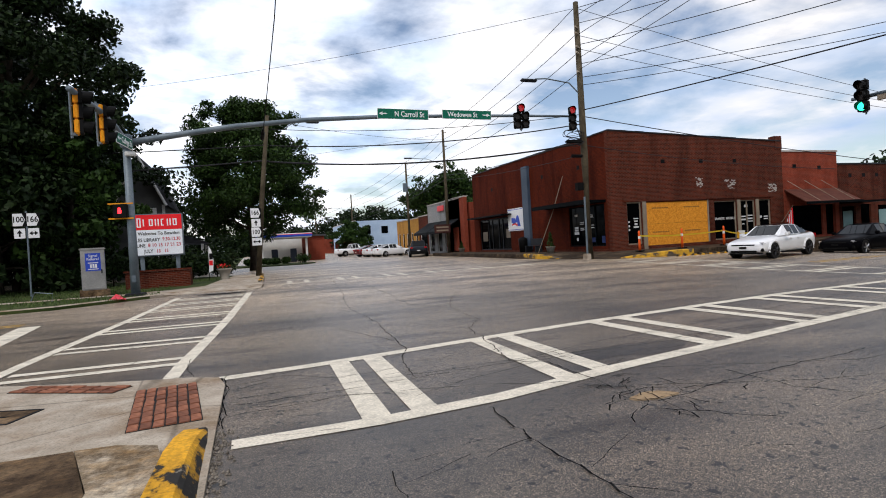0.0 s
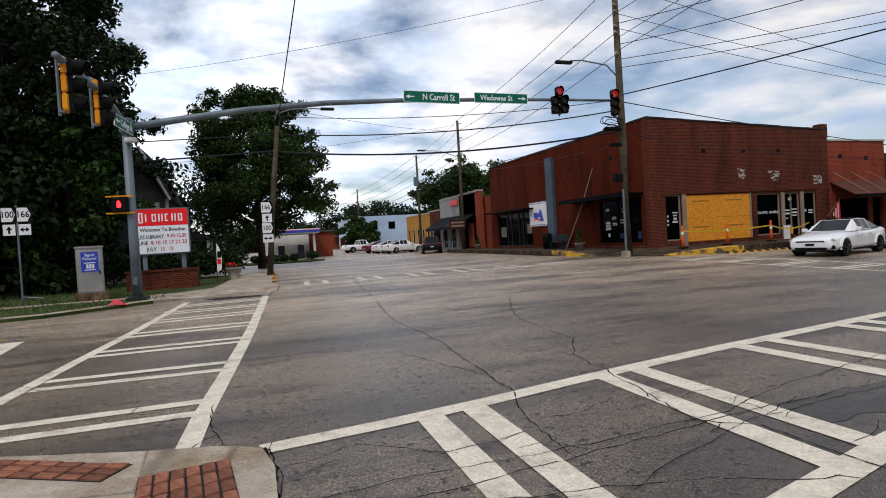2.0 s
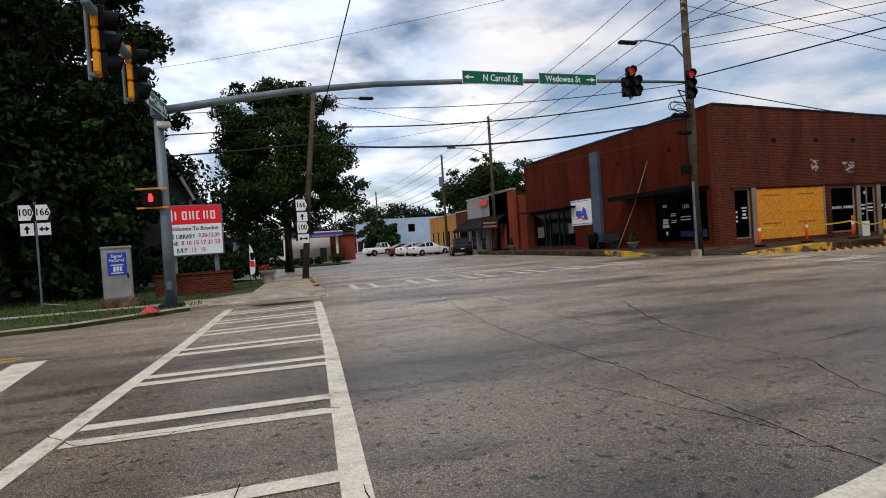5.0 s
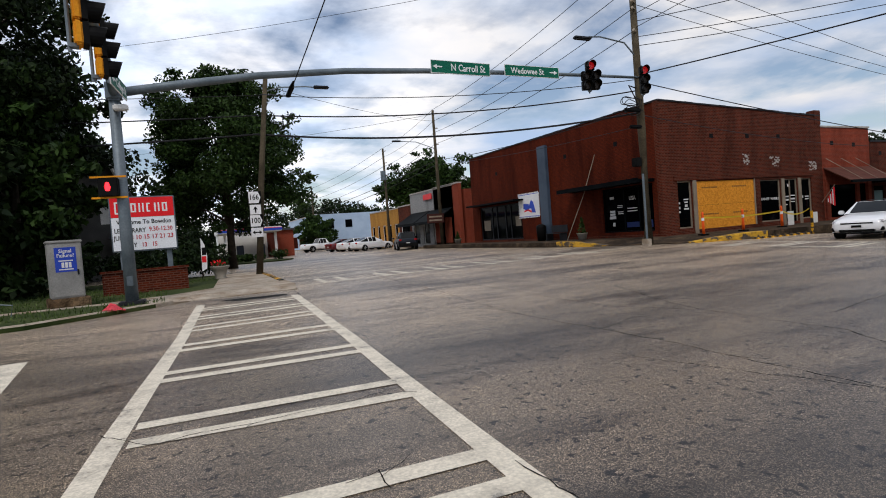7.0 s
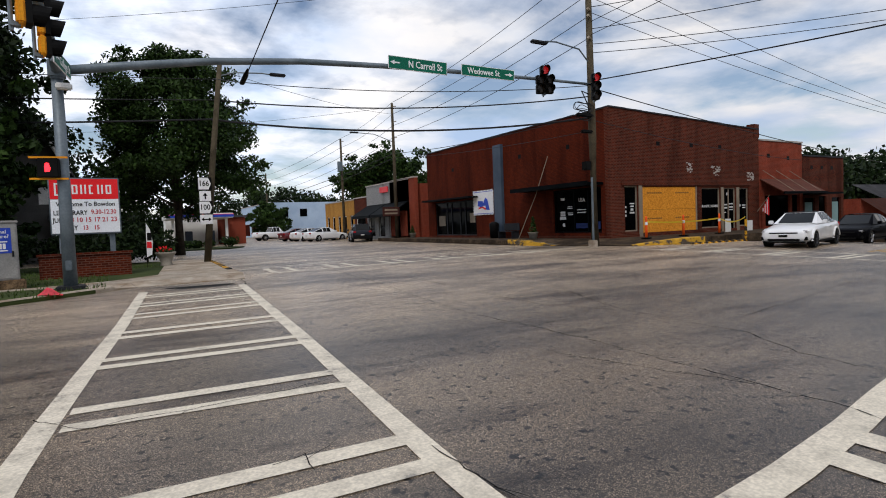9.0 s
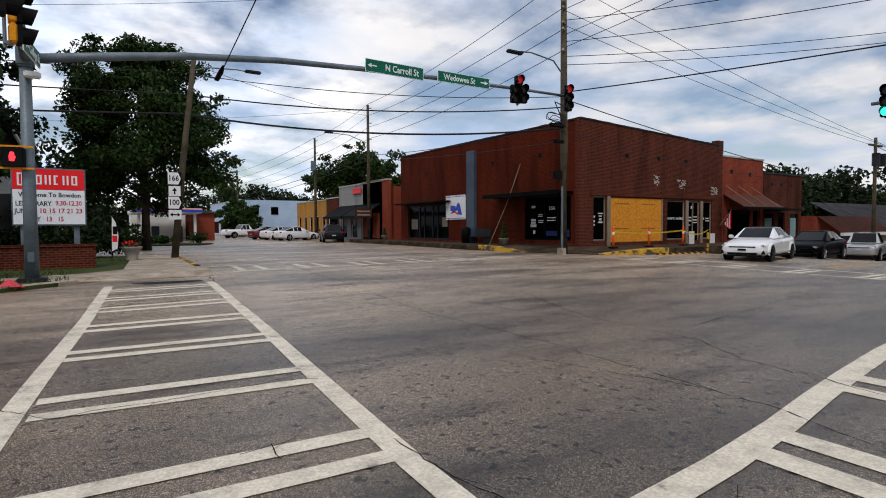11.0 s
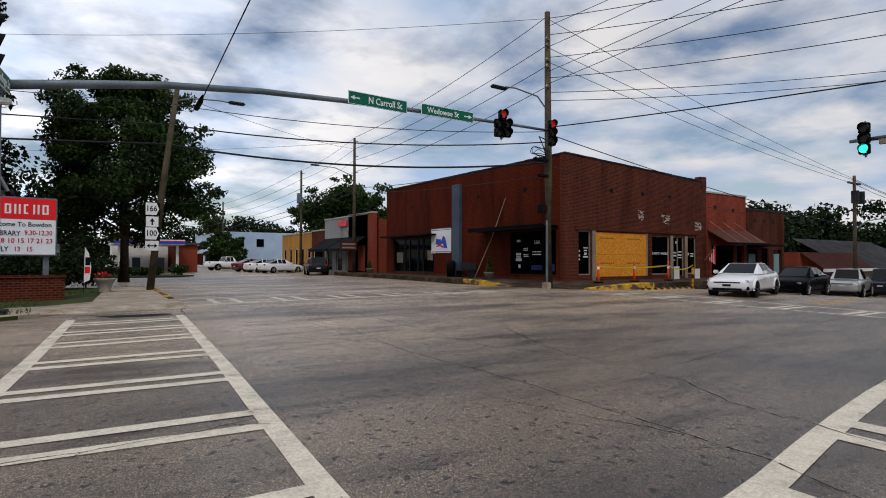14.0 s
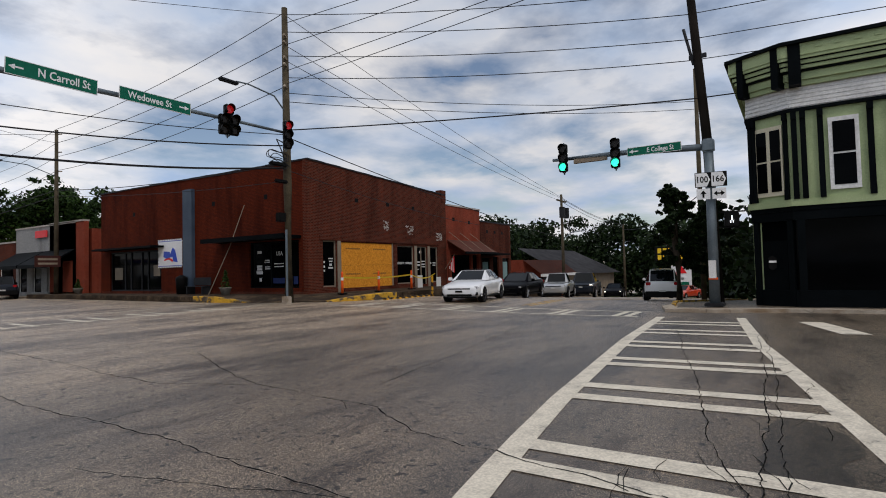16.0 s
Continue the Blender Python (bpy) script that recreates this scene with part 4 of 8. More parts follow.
wall("end_wall", "x", 25.55, 0.35, FY + 0.35, 40.25, -0.7, 6.3, [], BRICK, shop)


def sloped_parapet(name, p, q, z0, za, zb, t, material, inward):
    """The top of a wall, higher at p than at q."""
    d = Vector((q[0] - p[0], q[1] - p[1], 0)).normalized()
    n = Vector(inward)
    bm = bmesh.new()
    vs = []
    for s in (0, t):
        for (x, y), z in ((p, za), (q, zb)):
            vs.append((bm.verts.new(Vector((x, y, z0)) + n * s), bm.verts.new(Vector((x, y, z)) + n * s)))
    a, b, c, e = vs
    for f in ((a[0], b[0], b[1], a[1]), (c[0], c[1], e[1], e[0]), (a[1], b[1], e[1], c[1]), (a[0], a[1], c[1], c[0]), (b[0], e[0], e[1], b[1])):
        bm.faces.new(f)
    bmesh.ops.recalc_face_normals(bm, faces=bm.faces)
    part(name, bm, material, shop)
    cap = bmesh.new()
    pp, qq = Vector((*p, za)), Vector((*q, zb))
    L = (qq - pp).length
    k = int(L / 0.6)
    for i in range(k):
        m0, m1 = pp.lerp(qq, i / k), pp.lerp(qq, (i + 0.97) / k)
        lift = Vector((0, 0, 0.07 + random.uniform(-0.012, 0.012)))
        o, o2 = n * -0.05, n * (t + 0.03)
        r = [cap.verts.new(v) for v in (m0 + o, m1 + o, m1 + o2, m0 + o2, m0 + o + lift, m1 + o + lift, m1 + o2 + lift, m0 + o2 + lift)]
        for f in ((4, 5, 6, 7), (0, 1, 5, 4), (2, 3, 7, 6), (1, 2, 6, 5), (3, 0, 4, 7), (3, 2, 1, 0)):
            cap.faces.new([r[j] for j in f])
    bmesh.ops.recalc_face_normals(cap, faces=cap.faces)
    part("coping", cap, DARK_METAL, shop, "dark weathered tile coping")


sloped_parapet("front_parapet", (WX, FY), (25.9, FY), 6.35, 6.95, 6.4, 0.35, BRICK, (0, 1, 0))
sloped_parapet("side_parapet", (WX, FY + 0.35), (WX, 40.6), 6.35, 6.93, 7.0, 0.35, BRICK_PAINTED, (1, 0, 0))
part("roof", boxes((WX + 0.36, 25.5, FY + 0.36, 40.2, 6.0, 6.1)), ROOF_GREY, shop)
part("chimney", boxes((25.35, 25.95, FY - 0.03, FY + 0.5, 5.9, 6.75), bevel=0.02), BRICK, shop)
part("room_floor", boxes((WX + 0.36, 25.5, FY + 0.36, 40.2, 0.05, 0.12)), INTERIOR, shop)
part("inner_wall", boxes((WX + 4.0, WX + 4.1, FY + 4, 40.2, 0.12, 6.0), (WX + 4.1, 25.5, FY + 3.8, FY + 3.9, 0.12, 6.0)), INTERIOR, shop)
part("lintel", boxes((13.7, 25.0, FY - 0.06, FY - 0.002, 2.93, 3.17)), BRICK, shop, "brick lintel course over the shop windows")


def glazing(u0, u1, z0, z1, axis, at, name="shop_window", frame_mat=None, fw=0.07, mull=(), inward=0.14):
    """A framed pane set back in an opening."""
    fm = frame_mat or TAN_FRAME
    cuts = [u0 + fw] + [v for m in mull for v in (m - fw / 2, m + fw / 2)] + [u1 - fw]
    holes = [(cuts[2 * i], cuts[2 * i + 1], z0 + fw, z1 - fw) for i in range(len(cuts) // 2)]
    f = wall(name, axis, at + inward - 0.05, 0.1, u0, u1, z0, z1, holes, fm, shop)
    for a, b, c, d in holes:
        pg = boxes((a, b, at + inward + 0.005, at + inward + 0.02, c, d)) if axis == "y" else boxes((at + inward + 0.005, at + inward + 0.02, a, b, c, d))
        part("pane", pg, GLASS, f)
    return f


DECAL = surface("white_window_lettering", (0.55, 0.55, 0.55), (0.65, 0.65, 0.65), 0.6, bump=0)
FACE_Y = pose(0, 0, 0, 90, 0, 0)
FACE_X = pose(0, 0, 0, 90, 0, -90)


def bars(parent, axis, at, rows, material=None, name="window_lettering"):
    """Unreadable writing as plain bars: u0, u1, z, height."""
    for u0, u1, z, h in rows:
        part(name, boxes((u0, u1, at - 0.006, at, z, z + h) if axis == "y" else (at - 0.006, at, u0, u1, z, z + h)), material or DECAL, parent)


w1 = glazing(13.95, 14.95, 0.5, 2.92, "y", FY)
bars(w1, "y", FY + 0.14, [(14.1, 14.2, 1.5, 0.12), (14.1, 14.2, 1.75, 0.1), (14.1, 14.2, 1.3, 0.1), (14.45, 14.8, 1.95, 0.06), (14.5, 14.75, 1.8, 0.07), (14.52, 14.72, 1.6, 0.12), (14.45, 14.8, 1.45, 0.09)])
w2 = glazing(20.25, 22.0, 0.45, 2.8, "y", FY)
letters("GRANITE  MARBLE", 0.2, DECAL, w2, Matrix.Translation((21.12, FY + 0.13, 1.72)) @ FACE_Y, "window_lettering", squeeze=1.0)
d2 = glazing(22.3, 23.5, 0.12, 2.8, "y", FY, "shop_door", mull=(22.9,))
bars(d2, "y", FY + 0.14, [(22.42, 22.82, 1.75, 0.08), (22.42, 22.82, 1.55, 0.1), (22.98, 23.38, 1.8, 0.07), (22.98, 23.38, 1.6, 0.09), (22.98, 23.38, 1.45, 0.06), (22.5, 22.7, 1.3, 0.05), (22.75, 23.0, 2.35, 0.16)])
w3 = glazing(23.8, 24.8, 0.45, 2.8, "y", FY)
bars(w3, "y", FY + 0.14, [(23.95, 24.15, 1.65, 0.14), (24.3, 24.65, 1.7, 0.07), (24.3, 24.65, 1.55, 0.07)])
part("pilaster", boxes((15.0, 15.26, FY - 0.05, FY + 0.2, 0.1, 2.93)), TAN_FRAME, shop, "speckled tan pilaster")
part("pilaster", boxes((22.03, 22.28, FY - 0.05, FY + 0.2, 0.1, 2.82)), TAN_FRAME, shop, "tan pilaster")
part("pilaster", boxes((23.53, 23.78, FY - 0.05, FY + 0.2, 0.1, 2.82)), TAN_FRAME, shop, "tan pilaster")
BOARD_INK = surface("printed_board_ink", (0.22, 0.10, 0.02), (0.26, 0.12, 0.03), 0.8, bump=0)
for i, (x0, x1) in enumerate(((15.2, 17.47), (17.48, 19.75))):
    for j, (z0, z1) in enumerate(((0.4, 1.62), (1.63, 2.86))):
        b = part("strand_board", boxes((x0, x1, FY + 0.03 + 0.004 * ((i + j) % 2), FY + 0.06, z0, z1)), OSB, shop, "orange strand board sheet covering the shop window")
        zc = (z0 + z1) / 2 + (0.25 if j else 0.1)
        bars(b, "y", FY + 0.03, [(x0 + 0.5 + 0.17 * k, x0 + 0.5 + 0.17 * k + 0.13, zc, 0.07) for k in range(7)], BOARD_INK, "print")
each("board_trim", [(15.17, 15.22, FY - 0.01, FY + 0.03, 0.4, 2.9), (19.73, 19.82, FY - 0.01, FY + 0.03, 0.4, 2.9)], TAN_FRAME, shop)
PALE = surface("pale_cracked_plaster", (0.35, 0.31, 0.28), (0.48, 0.44, 0.40), 0.85, big=6, bump=0.2)
for x, z, ww, hh in ((19.2, 3.95, 0.5, 0.6), (21.6, 3.8, 0.85, 0.55), (25.0, 3.5, 0.7, 0.5)):
    bm = bmesh.new()
    rnd = random.Random(int(x * 10))
    for k in range(40):
        a, c = rnd.uniform(-ww / 2, ww / 2), rnd.uniform(-hh / 2, hh / 2)
        s = rnd.uniform(0.03, 0.07)
        box(bm, x + a - s, x + a + s, FY - 0.004 - 0.0003 * k, FY + 0.01, z + c - s * 0.5, z + c + s * 0.5)
    tagged(part("plaster_patch", bm, PALE, shop, "pale chipped patch on the brick"), kind="stuff")
each("vent", [(x - 0.14, x + 0.14, FY - 0.012, FY + 0.02, 5.1, 5.32) for x in (16.6, 19.4, 22.0)], BLACK, shop, "dark wall vents")

ws = glazing(19.2, 23.4, 0.5, 2.95, "x", WX, mull=(20.4, 21.6), fw=0.08, frame_mat=DARK_TRIM)
letters("USA", 0.3, DECAL, ws, Matrix.Translation((WX + 0.13, 20.95, 2.3)) @ FACE_X)
bars(ws, "x", WX + 0.14, [(22.5, 22.85, 2.35, 0.14), (22.45, 22.9, 1.6, 0.12), (22.45, 22.9, 1.45, 0.12), (22.4, 22.95, 1.25, 0.16), (22.5, 22.7, 0.85, 0.2), (21.8, 22.2, 1.95, 0.05), (21.8, 22.25, 1.85, 0.05), (21.75, 22.2, 1.6, 0.05), (21.75, 22.2, 1.5, 0.05), (20.6, 21.4, 1.75, 0.05), (20.6, 21.4, 1.6, 0.05)])
bars(ws, "x", WX + 0.138, [(20.5, 21.5, 0.75, 0.28), (19.45, 19.8, 0.7, 0.4)], surface("dark_blue_sticker", (0.008, 0.02, 0.09), (0.012, 0.03, 0.12), 0.5, bump=0), "blue_sticker")
ww = glazing(32.6, 39.3, 0.35, 2.95, "x", WX, mull=(34.4, 35.2, 36.6, 37.4), fw=0.1, frame_mat=DARK_METAL)
bars(ww, "x", WX + 0.14, [(33.0, 33.8, 1.3, 0.7), (37.8, 38.9, 1.1, 0.8)], TAN_FRAME, "window_display")
part("awning", boxes((WX - 1.15, WX, 19.0, 26.2, 3.02, 3.16), (WX - 1.2, WX - 1.15, 18.95, 26.25, 2.98, 3.22)), DARK_TRIM, shop, "flat dark metal awning")
part("awning", boxes((WX - 0.9, WX, 32.2, 40.0, 3.05, 3.17)), DARK_TRIM, shop, "flat dark metal awning")
part("gutter_box", boxes((WX - 0.22, WX, 28.75, 29.75, 0.35, 6.35), bevel=0.02), BLUE_GUTTER, shop, "wide blue-grey metal duct on the side wall")
each("vent", [(WX - 0.012, WX + 0.02, y - 0.15, y + 0.15, 5.2, 5.45) for y in (21.9, 26.8, 36.0)], BLACK, shop)
part("foundation", boxes((WX - 0.03, WX - 0.002, FY - 0.03, 40.6, -0.2, 0.36), (WX, 25.9, FY - 0.03, FY - 0.002, -0.2, 0.36)), BRICK, shop)

# postage-stamp banner with horse shape in flag colours
ban = thing("banner", (WX, 0, 0), "white postage-stamp shaped banner with blue and red horse motif", "banner")
ban.matrix_world = pose(WX + SHIFT, FY * 0.1, RISE) @ Matrix.Diagonal((1, 0.9, 1, 1))
bm = bmesh.new()
box(bm, -0.05, -0.03, 30.15, 32.85, 1.85, 3.45)
for k in range(14):
    y = 30.2 + k * 0.2
    for z in (1.79, 3.45):
        box(bm, -0.05, -0.03, y, y + 0.11, z, z + 0.06)
for k in range(8):
    z = 1.9 + k * 0.2
    for y in (30.09, 32.85):
        box(bm, -0.05, -0.03, y, y + 0.06, z, z + 0.11)
part("sheet", bm, WHITE_SIGN, ban)
flat_m = Matrix(((0, 0, 1, -0.056), (1, 0, 0, 0), (0, 1, 0, 0), (0, 0, 0, 1)))


def flat_shape(name, pts, material, parent, m, t=0.006):
    bm = prism(pts, 0, t)
    bm.transform(m)
    return part(name, bm, material, parent)


flat_shape("horse_shape", [(30.6, 2.1), (30.75, 2.5), (30.9, 2.85), (31.15, 3.0), (31.3, 2.85), (31.45, 2.6), (31.4, 2.4), (31.2, 2.45), (31.1, 2.15)], BLUE_SIGN, ban, flat_m)
flat_shape("flag_shape", [(31.4, 2.45), (31.5, 2.75), (32.2, 2.8), (32.25, 2.45), (31.7, 2.3)], BLUE_SIGN, ban, flat_m)
flat_shape("red_stripe", [(31.2, 2.12), (31.6, 2.28), (32.2, 2.2), (32.1, 2.32), (31.6, 2.4), (31.1, 2.25)], RED_SIGN, ban, flat_m)
for (a, b) in ((30.1, 32.9),):
    each("stripe", [(-0.052, -0.049, 30.15, 32.85, 3.38, 3.42), (-0.052, -0.049, 30.15, 32.85, 1.87, 1.91)], BLUE_SIGN, ban)

# ---- neighbours of the brick shop ----
b2 = thing("brick_shop", (SHIFT, 0, RISE), "narrow bright red brick shop with a pitched metal awning", "building")
wall("front_wall", "y", FY, 0.3, 25.9, 30.8, -1.2, 5.75, [(26.5, 29.3, 0.35, 2.3), (29.6, 30.4, 0.35, 2.3)], BRICK_BRIGHT, b2)
part("body", boxes((25.95, 30.75, FY + 0.35, 38, -1.2, 5.2)), BRICK_BRIGHT, b2)
part("coping", boxes((25.9, 30.85, FY - 0.05, FY + 0.35, 5.75, 5.85)), PALE, b2)
each("pane", [(26.5, 29.3, FY + 0.12, FY + 0.14, 0.35, 2.3), (29.6, 30.4, FY + 0.12, FY + 0.14, 0.35, 2.3)], GLASS, b2)
each("pier", [(26.05, 26.45, FY - 0.06, FY, -0.6, 2.6), (30.4, 30.75, FY - 0.06, FY, -0.6, 2.6)], BRICK_BRIGHT, b2)
RUST = surface("rust_red_metal", (0.075, 0.022, 0.014), (0.11, 0.036, 0.022), 0.75, 0.0, big=2, bump=0.1)
for i in range(16):
    bm = bmesh.new()
    x0, x1 = 26.0 + i * 0.3, 26.0 + i * 0.3 + 0.295
    v = [bm.verts.new(p) for p in ((x0, FY - 1.5, 2.45), (x1, FY - 1.5, 2.45), (x1, FY - 0.01, 3.35), (x0, FY - 0.01, 3.35))]
    u = [bm.verts.new(p.co + Vector((0, 0.02, -0.05))) for p in v]
    for f in ((0, 1, 2, 3), (7, 6, 5, 4)):
        bm.faces.new([(v + u)[j] for j in f])
    for a in range(4):
        bm.faces.new((v[a], v[(a + 1) % 4], u[(a + 1) % 4], u[a]))
    part("awning_panel", bm, RUST, b2)
part("awning_edge", boxes((25.95, 30.85, FY - 1.58, FY - 1.48, 2.32, 2.47)), DARK_TRIM, b2)
for x in (26.3, 27.8, 29.3):
    part("awning_rod", pipe([(x + 0.9, FY - 1.45, 2.5), (x, FY, 3.9)], 0.02, 6), TAN_FRAME, b2)
each("vent", [(26.8, 27.1, FY - 0.01, FY + 0.02, 4.7, 4.95), (29.0, 29.3, FY - 0.01, FY + 0.02, 4.6, 4.85)], BLACK, b2)

b3 = thing("brick_shop", (SHIFT, 0, RISE), "low brown brick shop with small upper vents", "building")
wall("front_wall", "y", FY, 0.3, 30.8, 36.2, -1.5, 4.9, [(31.1, 32.4, 0.1, 2.1), (32.9, 33.9, -0.3, 2.2), (34.6, 35.8, 0.1, 2.1)], BRICK, b3)
part("body", boxes((30.85, 36.15, FY + 0.35, 38, -1.5, 4.4)), BRICK, b3)
part("coping", boxes((30.85, 36.25, FY - 0.05, FY + 0.35, 4.9, 5.0)), DARK_METAL, b3)
each("pane", [(31.1, 32.4, FY + 0.12, FY + 0.14, 0.1, 2.1), (32.9, 33.9, FY + 0.12, FY + 0.14, -0.3, 2.2), (34.6, 35.8, FY + 0.12, FY + 0.14, 0.1, 2.1)], GLASS, b3)
each("curtain", [(31.3, 32.2, FY + 0.08, FY + 0.1, 0.3, 1.8), (34.8, 35.6, FY + 0.08, FY + 0.1, 0.3, 1.8)], surface("pale_teal_curtain", (0.16, 0.28, 0.28), (0.24, 0.36, 0.36), 0.8, bump=0.1), b3)
each("vent", [(x - 0.15, x + 0.15, FY - 0.01, FY + 0.02, 4.05, 4.3) for x in (32.0, 33.3, 34.6)], BLACK, b3)
part("awning_edge", boxes((30.9, 33.2, FY - 1.4, FY, 2.3, 2.42)), DARK_TRIM, b3)

# ---- poles, signals and signs ----


def curve_pts(p, q, sag, n=14):
    p, q = Vector(p), Vector(q)
    return [p.lerp(q, i / n) - Vector((0, 0, sag * 4 * (i / n) * (1 - i / n))) for i in range(n + 1)]


def wire(p, q, sag, r=0.012, label="thin black overhead wire"):
    ob = part("overhead_wire", pipe(curve_pts(p, q, sag), r, 5), WIRE)
    ob.location.z = RISE
    return tagged(ob, label, "cable", "overhead wires")


def signal_head(place, rz, lit, back, label, n=3, double=False):
    """A signal head hung at place (its middle), facing local -y."""
    s = thing("traffic_light", place, label, "traffic light", "traffic lights", rz=rz)
    cols = [(0.0, 0.36 * (1 - i)) for i in range(3)]
    if double:
        cols = [(0.0, 0.36), (-0.18, 0.0), (0.18, 0.0), (-0.18, -0.36), (0.18, -0.36)]
    for i, (x, z) in enumerate(cols):
        h = part("housing", boxes((x - 0.165, x + 0.165, 0.06 if back is SIGNAL_YELLOW else -0.02, 0.17, z - 0.172, z + 0.172), bevel=0.025), back, s)
        if back is SIGNAL_YELLOW:
            part("lens_door", boxes((x - 0.15, x + 0.15, -0.02, 0.058, z - 0.16, z + 0.16)), BLACK, h)
        bm = bmesh.new()
        tube(bm, [(x, -0.022, z), (x, -0.03, z)], [0.145, 0.14], 20)
        part("lens", bm, lit[i], h)
        bm = bmesh.new()
        seg = 14
        ring = [[], [], [], []]
        for k in range(seg + 1):
            a = radians(-55 + 290 * k / seg)
            for r_i, (rr, yy) in enumerate(((0.152, -0.02), (0.152, -0.27 + 0.05 * (1 - math.sin(a))), (0.145, -0.27 + 0.05 * (1 - math.sin(a))), (0.145, -0.02))):
                ring[r_i].append(bm.verts.new((x + rr * math.cos(a), yy, z + rr * math.sin(a))))
        for a, b in ((0, 1), (1, 2), (2, 3)):
            for k in range(seg):
                bm.faces.new((ring[a][k], ring[a][k + 1], ring[b][k + 1], ring[b][k]))
        part("visor", bm, BLACK, h)
    part("bracket", pipe([(0, 0.23, -0.62), (0, 0.23, 0.62)], 0.03, 8), STEEL, s)
    each("clamp", [(-0.06, 0.06, 0.12, 0.25, 0.5, 0.56), (-0.06, 0.06, 0.12, 0.25, -0.56, -0.5)], STEEL, s)
    return s


OFF = LENS_OFF


def street_sign(text, x0, x1, z0, z1, arrow, label, parent_pose):
    s = new("street_sign")
    s.matrix_world = parent_pose
    tagged(s, label, "sign", "street name signs")
    w, h = x1 - x0, z1 - z0
    part("panel", boxes((-w / 2, w / 2, -0.012, 0.012, -h / 2, h / 2), bevel=0.004), WHITE_SIGN, s)
    part("face", boxes((-w / 2 + 0.02, w / 2 - 0.02, -0.016, -0.0125, -h / 2 + 0.02, h / 2 - 0.02)), GREEN_SIGN, s)
    off = {-1: 0.12 * w, 1: -0.09 * w}[arrow]
    letters(text, h * 0.74, WHITE_SIGN, s, Matrix.Translation((off, -0.018, -0.01)) @ FACE_Y, squeeze=0.78 if len(text) > 11 else 0.86)
    ax = arrow * (w / 2 - 0.24)
    k = arrow
    bm = prism([(ax - k * 0.17, 0.022), (ax + k * 0.02, 0.022), (ax + k * 0.02, 0.075), (ax + k * 0.17, 0), (ax + k * 0.02, -0.075), (ax + k * 0.02, -0.022), (ax - k * 0.17, -0.022)][::k], 0, 0.004)
    bm.transform(Matrix.Translation((0, -0.017, 0)) @ FACE_Y)
    part("arrow", bm, WHITE_SIGN, s)
    each("clamp", [(-w / 3 - 0.04, -w / 3 + 0.04, 0.012, 0.1, -0.1, 0.1), (w / 3 - 0.04, w / 3 + 0.04, 0.012, 0.1, -0.1, 0.1)], STEEL, s)
    return s


# mast arm on the far left corner
MX, MY = -10.45, 14.3
mast = thing("signal_mast", (MX, MY, 0), "grey galvanised signal mast with a long curved arm", "signal mast")
part("pole", pipe([(0, 0, 0), (0, 0, 2), (0, 0, 5.66)], [0.155, 0.14, 0.12], 18), STEEL, mast, smooth=True)
part("base_plate", boxes((-0.3, 0.3, -0.3, 0.3, 0.02, 0.12), bevel=0.02), DARK_METAL, mast)
part("collar", boxes((-0.17, 0.19, -0.19, 0.17, 5.18, 5.68), bevel=0.05), STEEL, mast)
ARM = [(0.2, 0, 5.42), (1.6, 0.1, 5.7), (3.6, 0.25, 6.07), (6.2, 0.45, 6.4), (9.0, 0.72, 6.63), (12.5, 0.78, 6.76), (16.0, 0.7, 6.82), (18.4, 0.6, 6.82)]
part("arm", pipe(ARM, [0.115, 0.11, 0.1, 0.092, 0.085, 0.075, 0.06, 0.05], 14), STEEL, mast, smooth=True)
part("short_arm", pipe([(0.02, -0.22, 5.38), (0.1, -2.2, 5.48), (0.14, -4.2, 5.48), (0.16, -7.2, 5.3)], [0.11, 0.1, 0.085, 0.07], 12), STEEL, mast, smooth=True)
part("camera_box", boxes((-0.02, 0.32, -0.3, -0.1, 4.9, 5.05), bevel=0.03), WHITE_PAINT, mast, "small white detector box")
part("hand_hole", boxes((-0.07, 0.07, -0.21, -0.17, 0.5, 0.75), bevel=0.01), STEEL, mast)

signal_head((5.3, 14.75, 6.74), -18, [LAMP_DIM, OFF, OFF, OFF, OFF], BLACK, "black five-lens traffic light showing dim red", double=True)
signal_head((7.9, 14.65, 6.68), -22, [LAMP_DIM, OFF, OFF], BLACK, "black traffic light at the arm's end showing dim red")
signal_head((-10.2, 7.7, 5.05), 100, [OFF, OFF, OFF], SIGNAL_YELLOW, "yellow-backed traffic light seen from the side")
signal_head((-10.2, 10.2, 5.15), 100, [OFF, OFF, OFF], SIGNAL_YELLOW, "yellow-backed traffic light seen from the side")
street_sign("N Carroll St", -1.42, 0.78, 6.42, 6.86, -1, "green street sign N Carroll St on the mast arm", pose(-0.18, 14.86, 6.9, 0, 1.5, -3))
street_sign("Wedowee St", 1.42, 3.68, 6.5, 6.9, 1, "green street sign Wedowee St on the mast arm", pose(2.7, 14.84, 6.93, 0, 1.0, -3))
street_sign("College St", 0, 1.5, 0, 0.36, -1, "green street sign on the short arm seen edge on", pose(-10.2, 12.6, 5.3, 0, 0, 83))


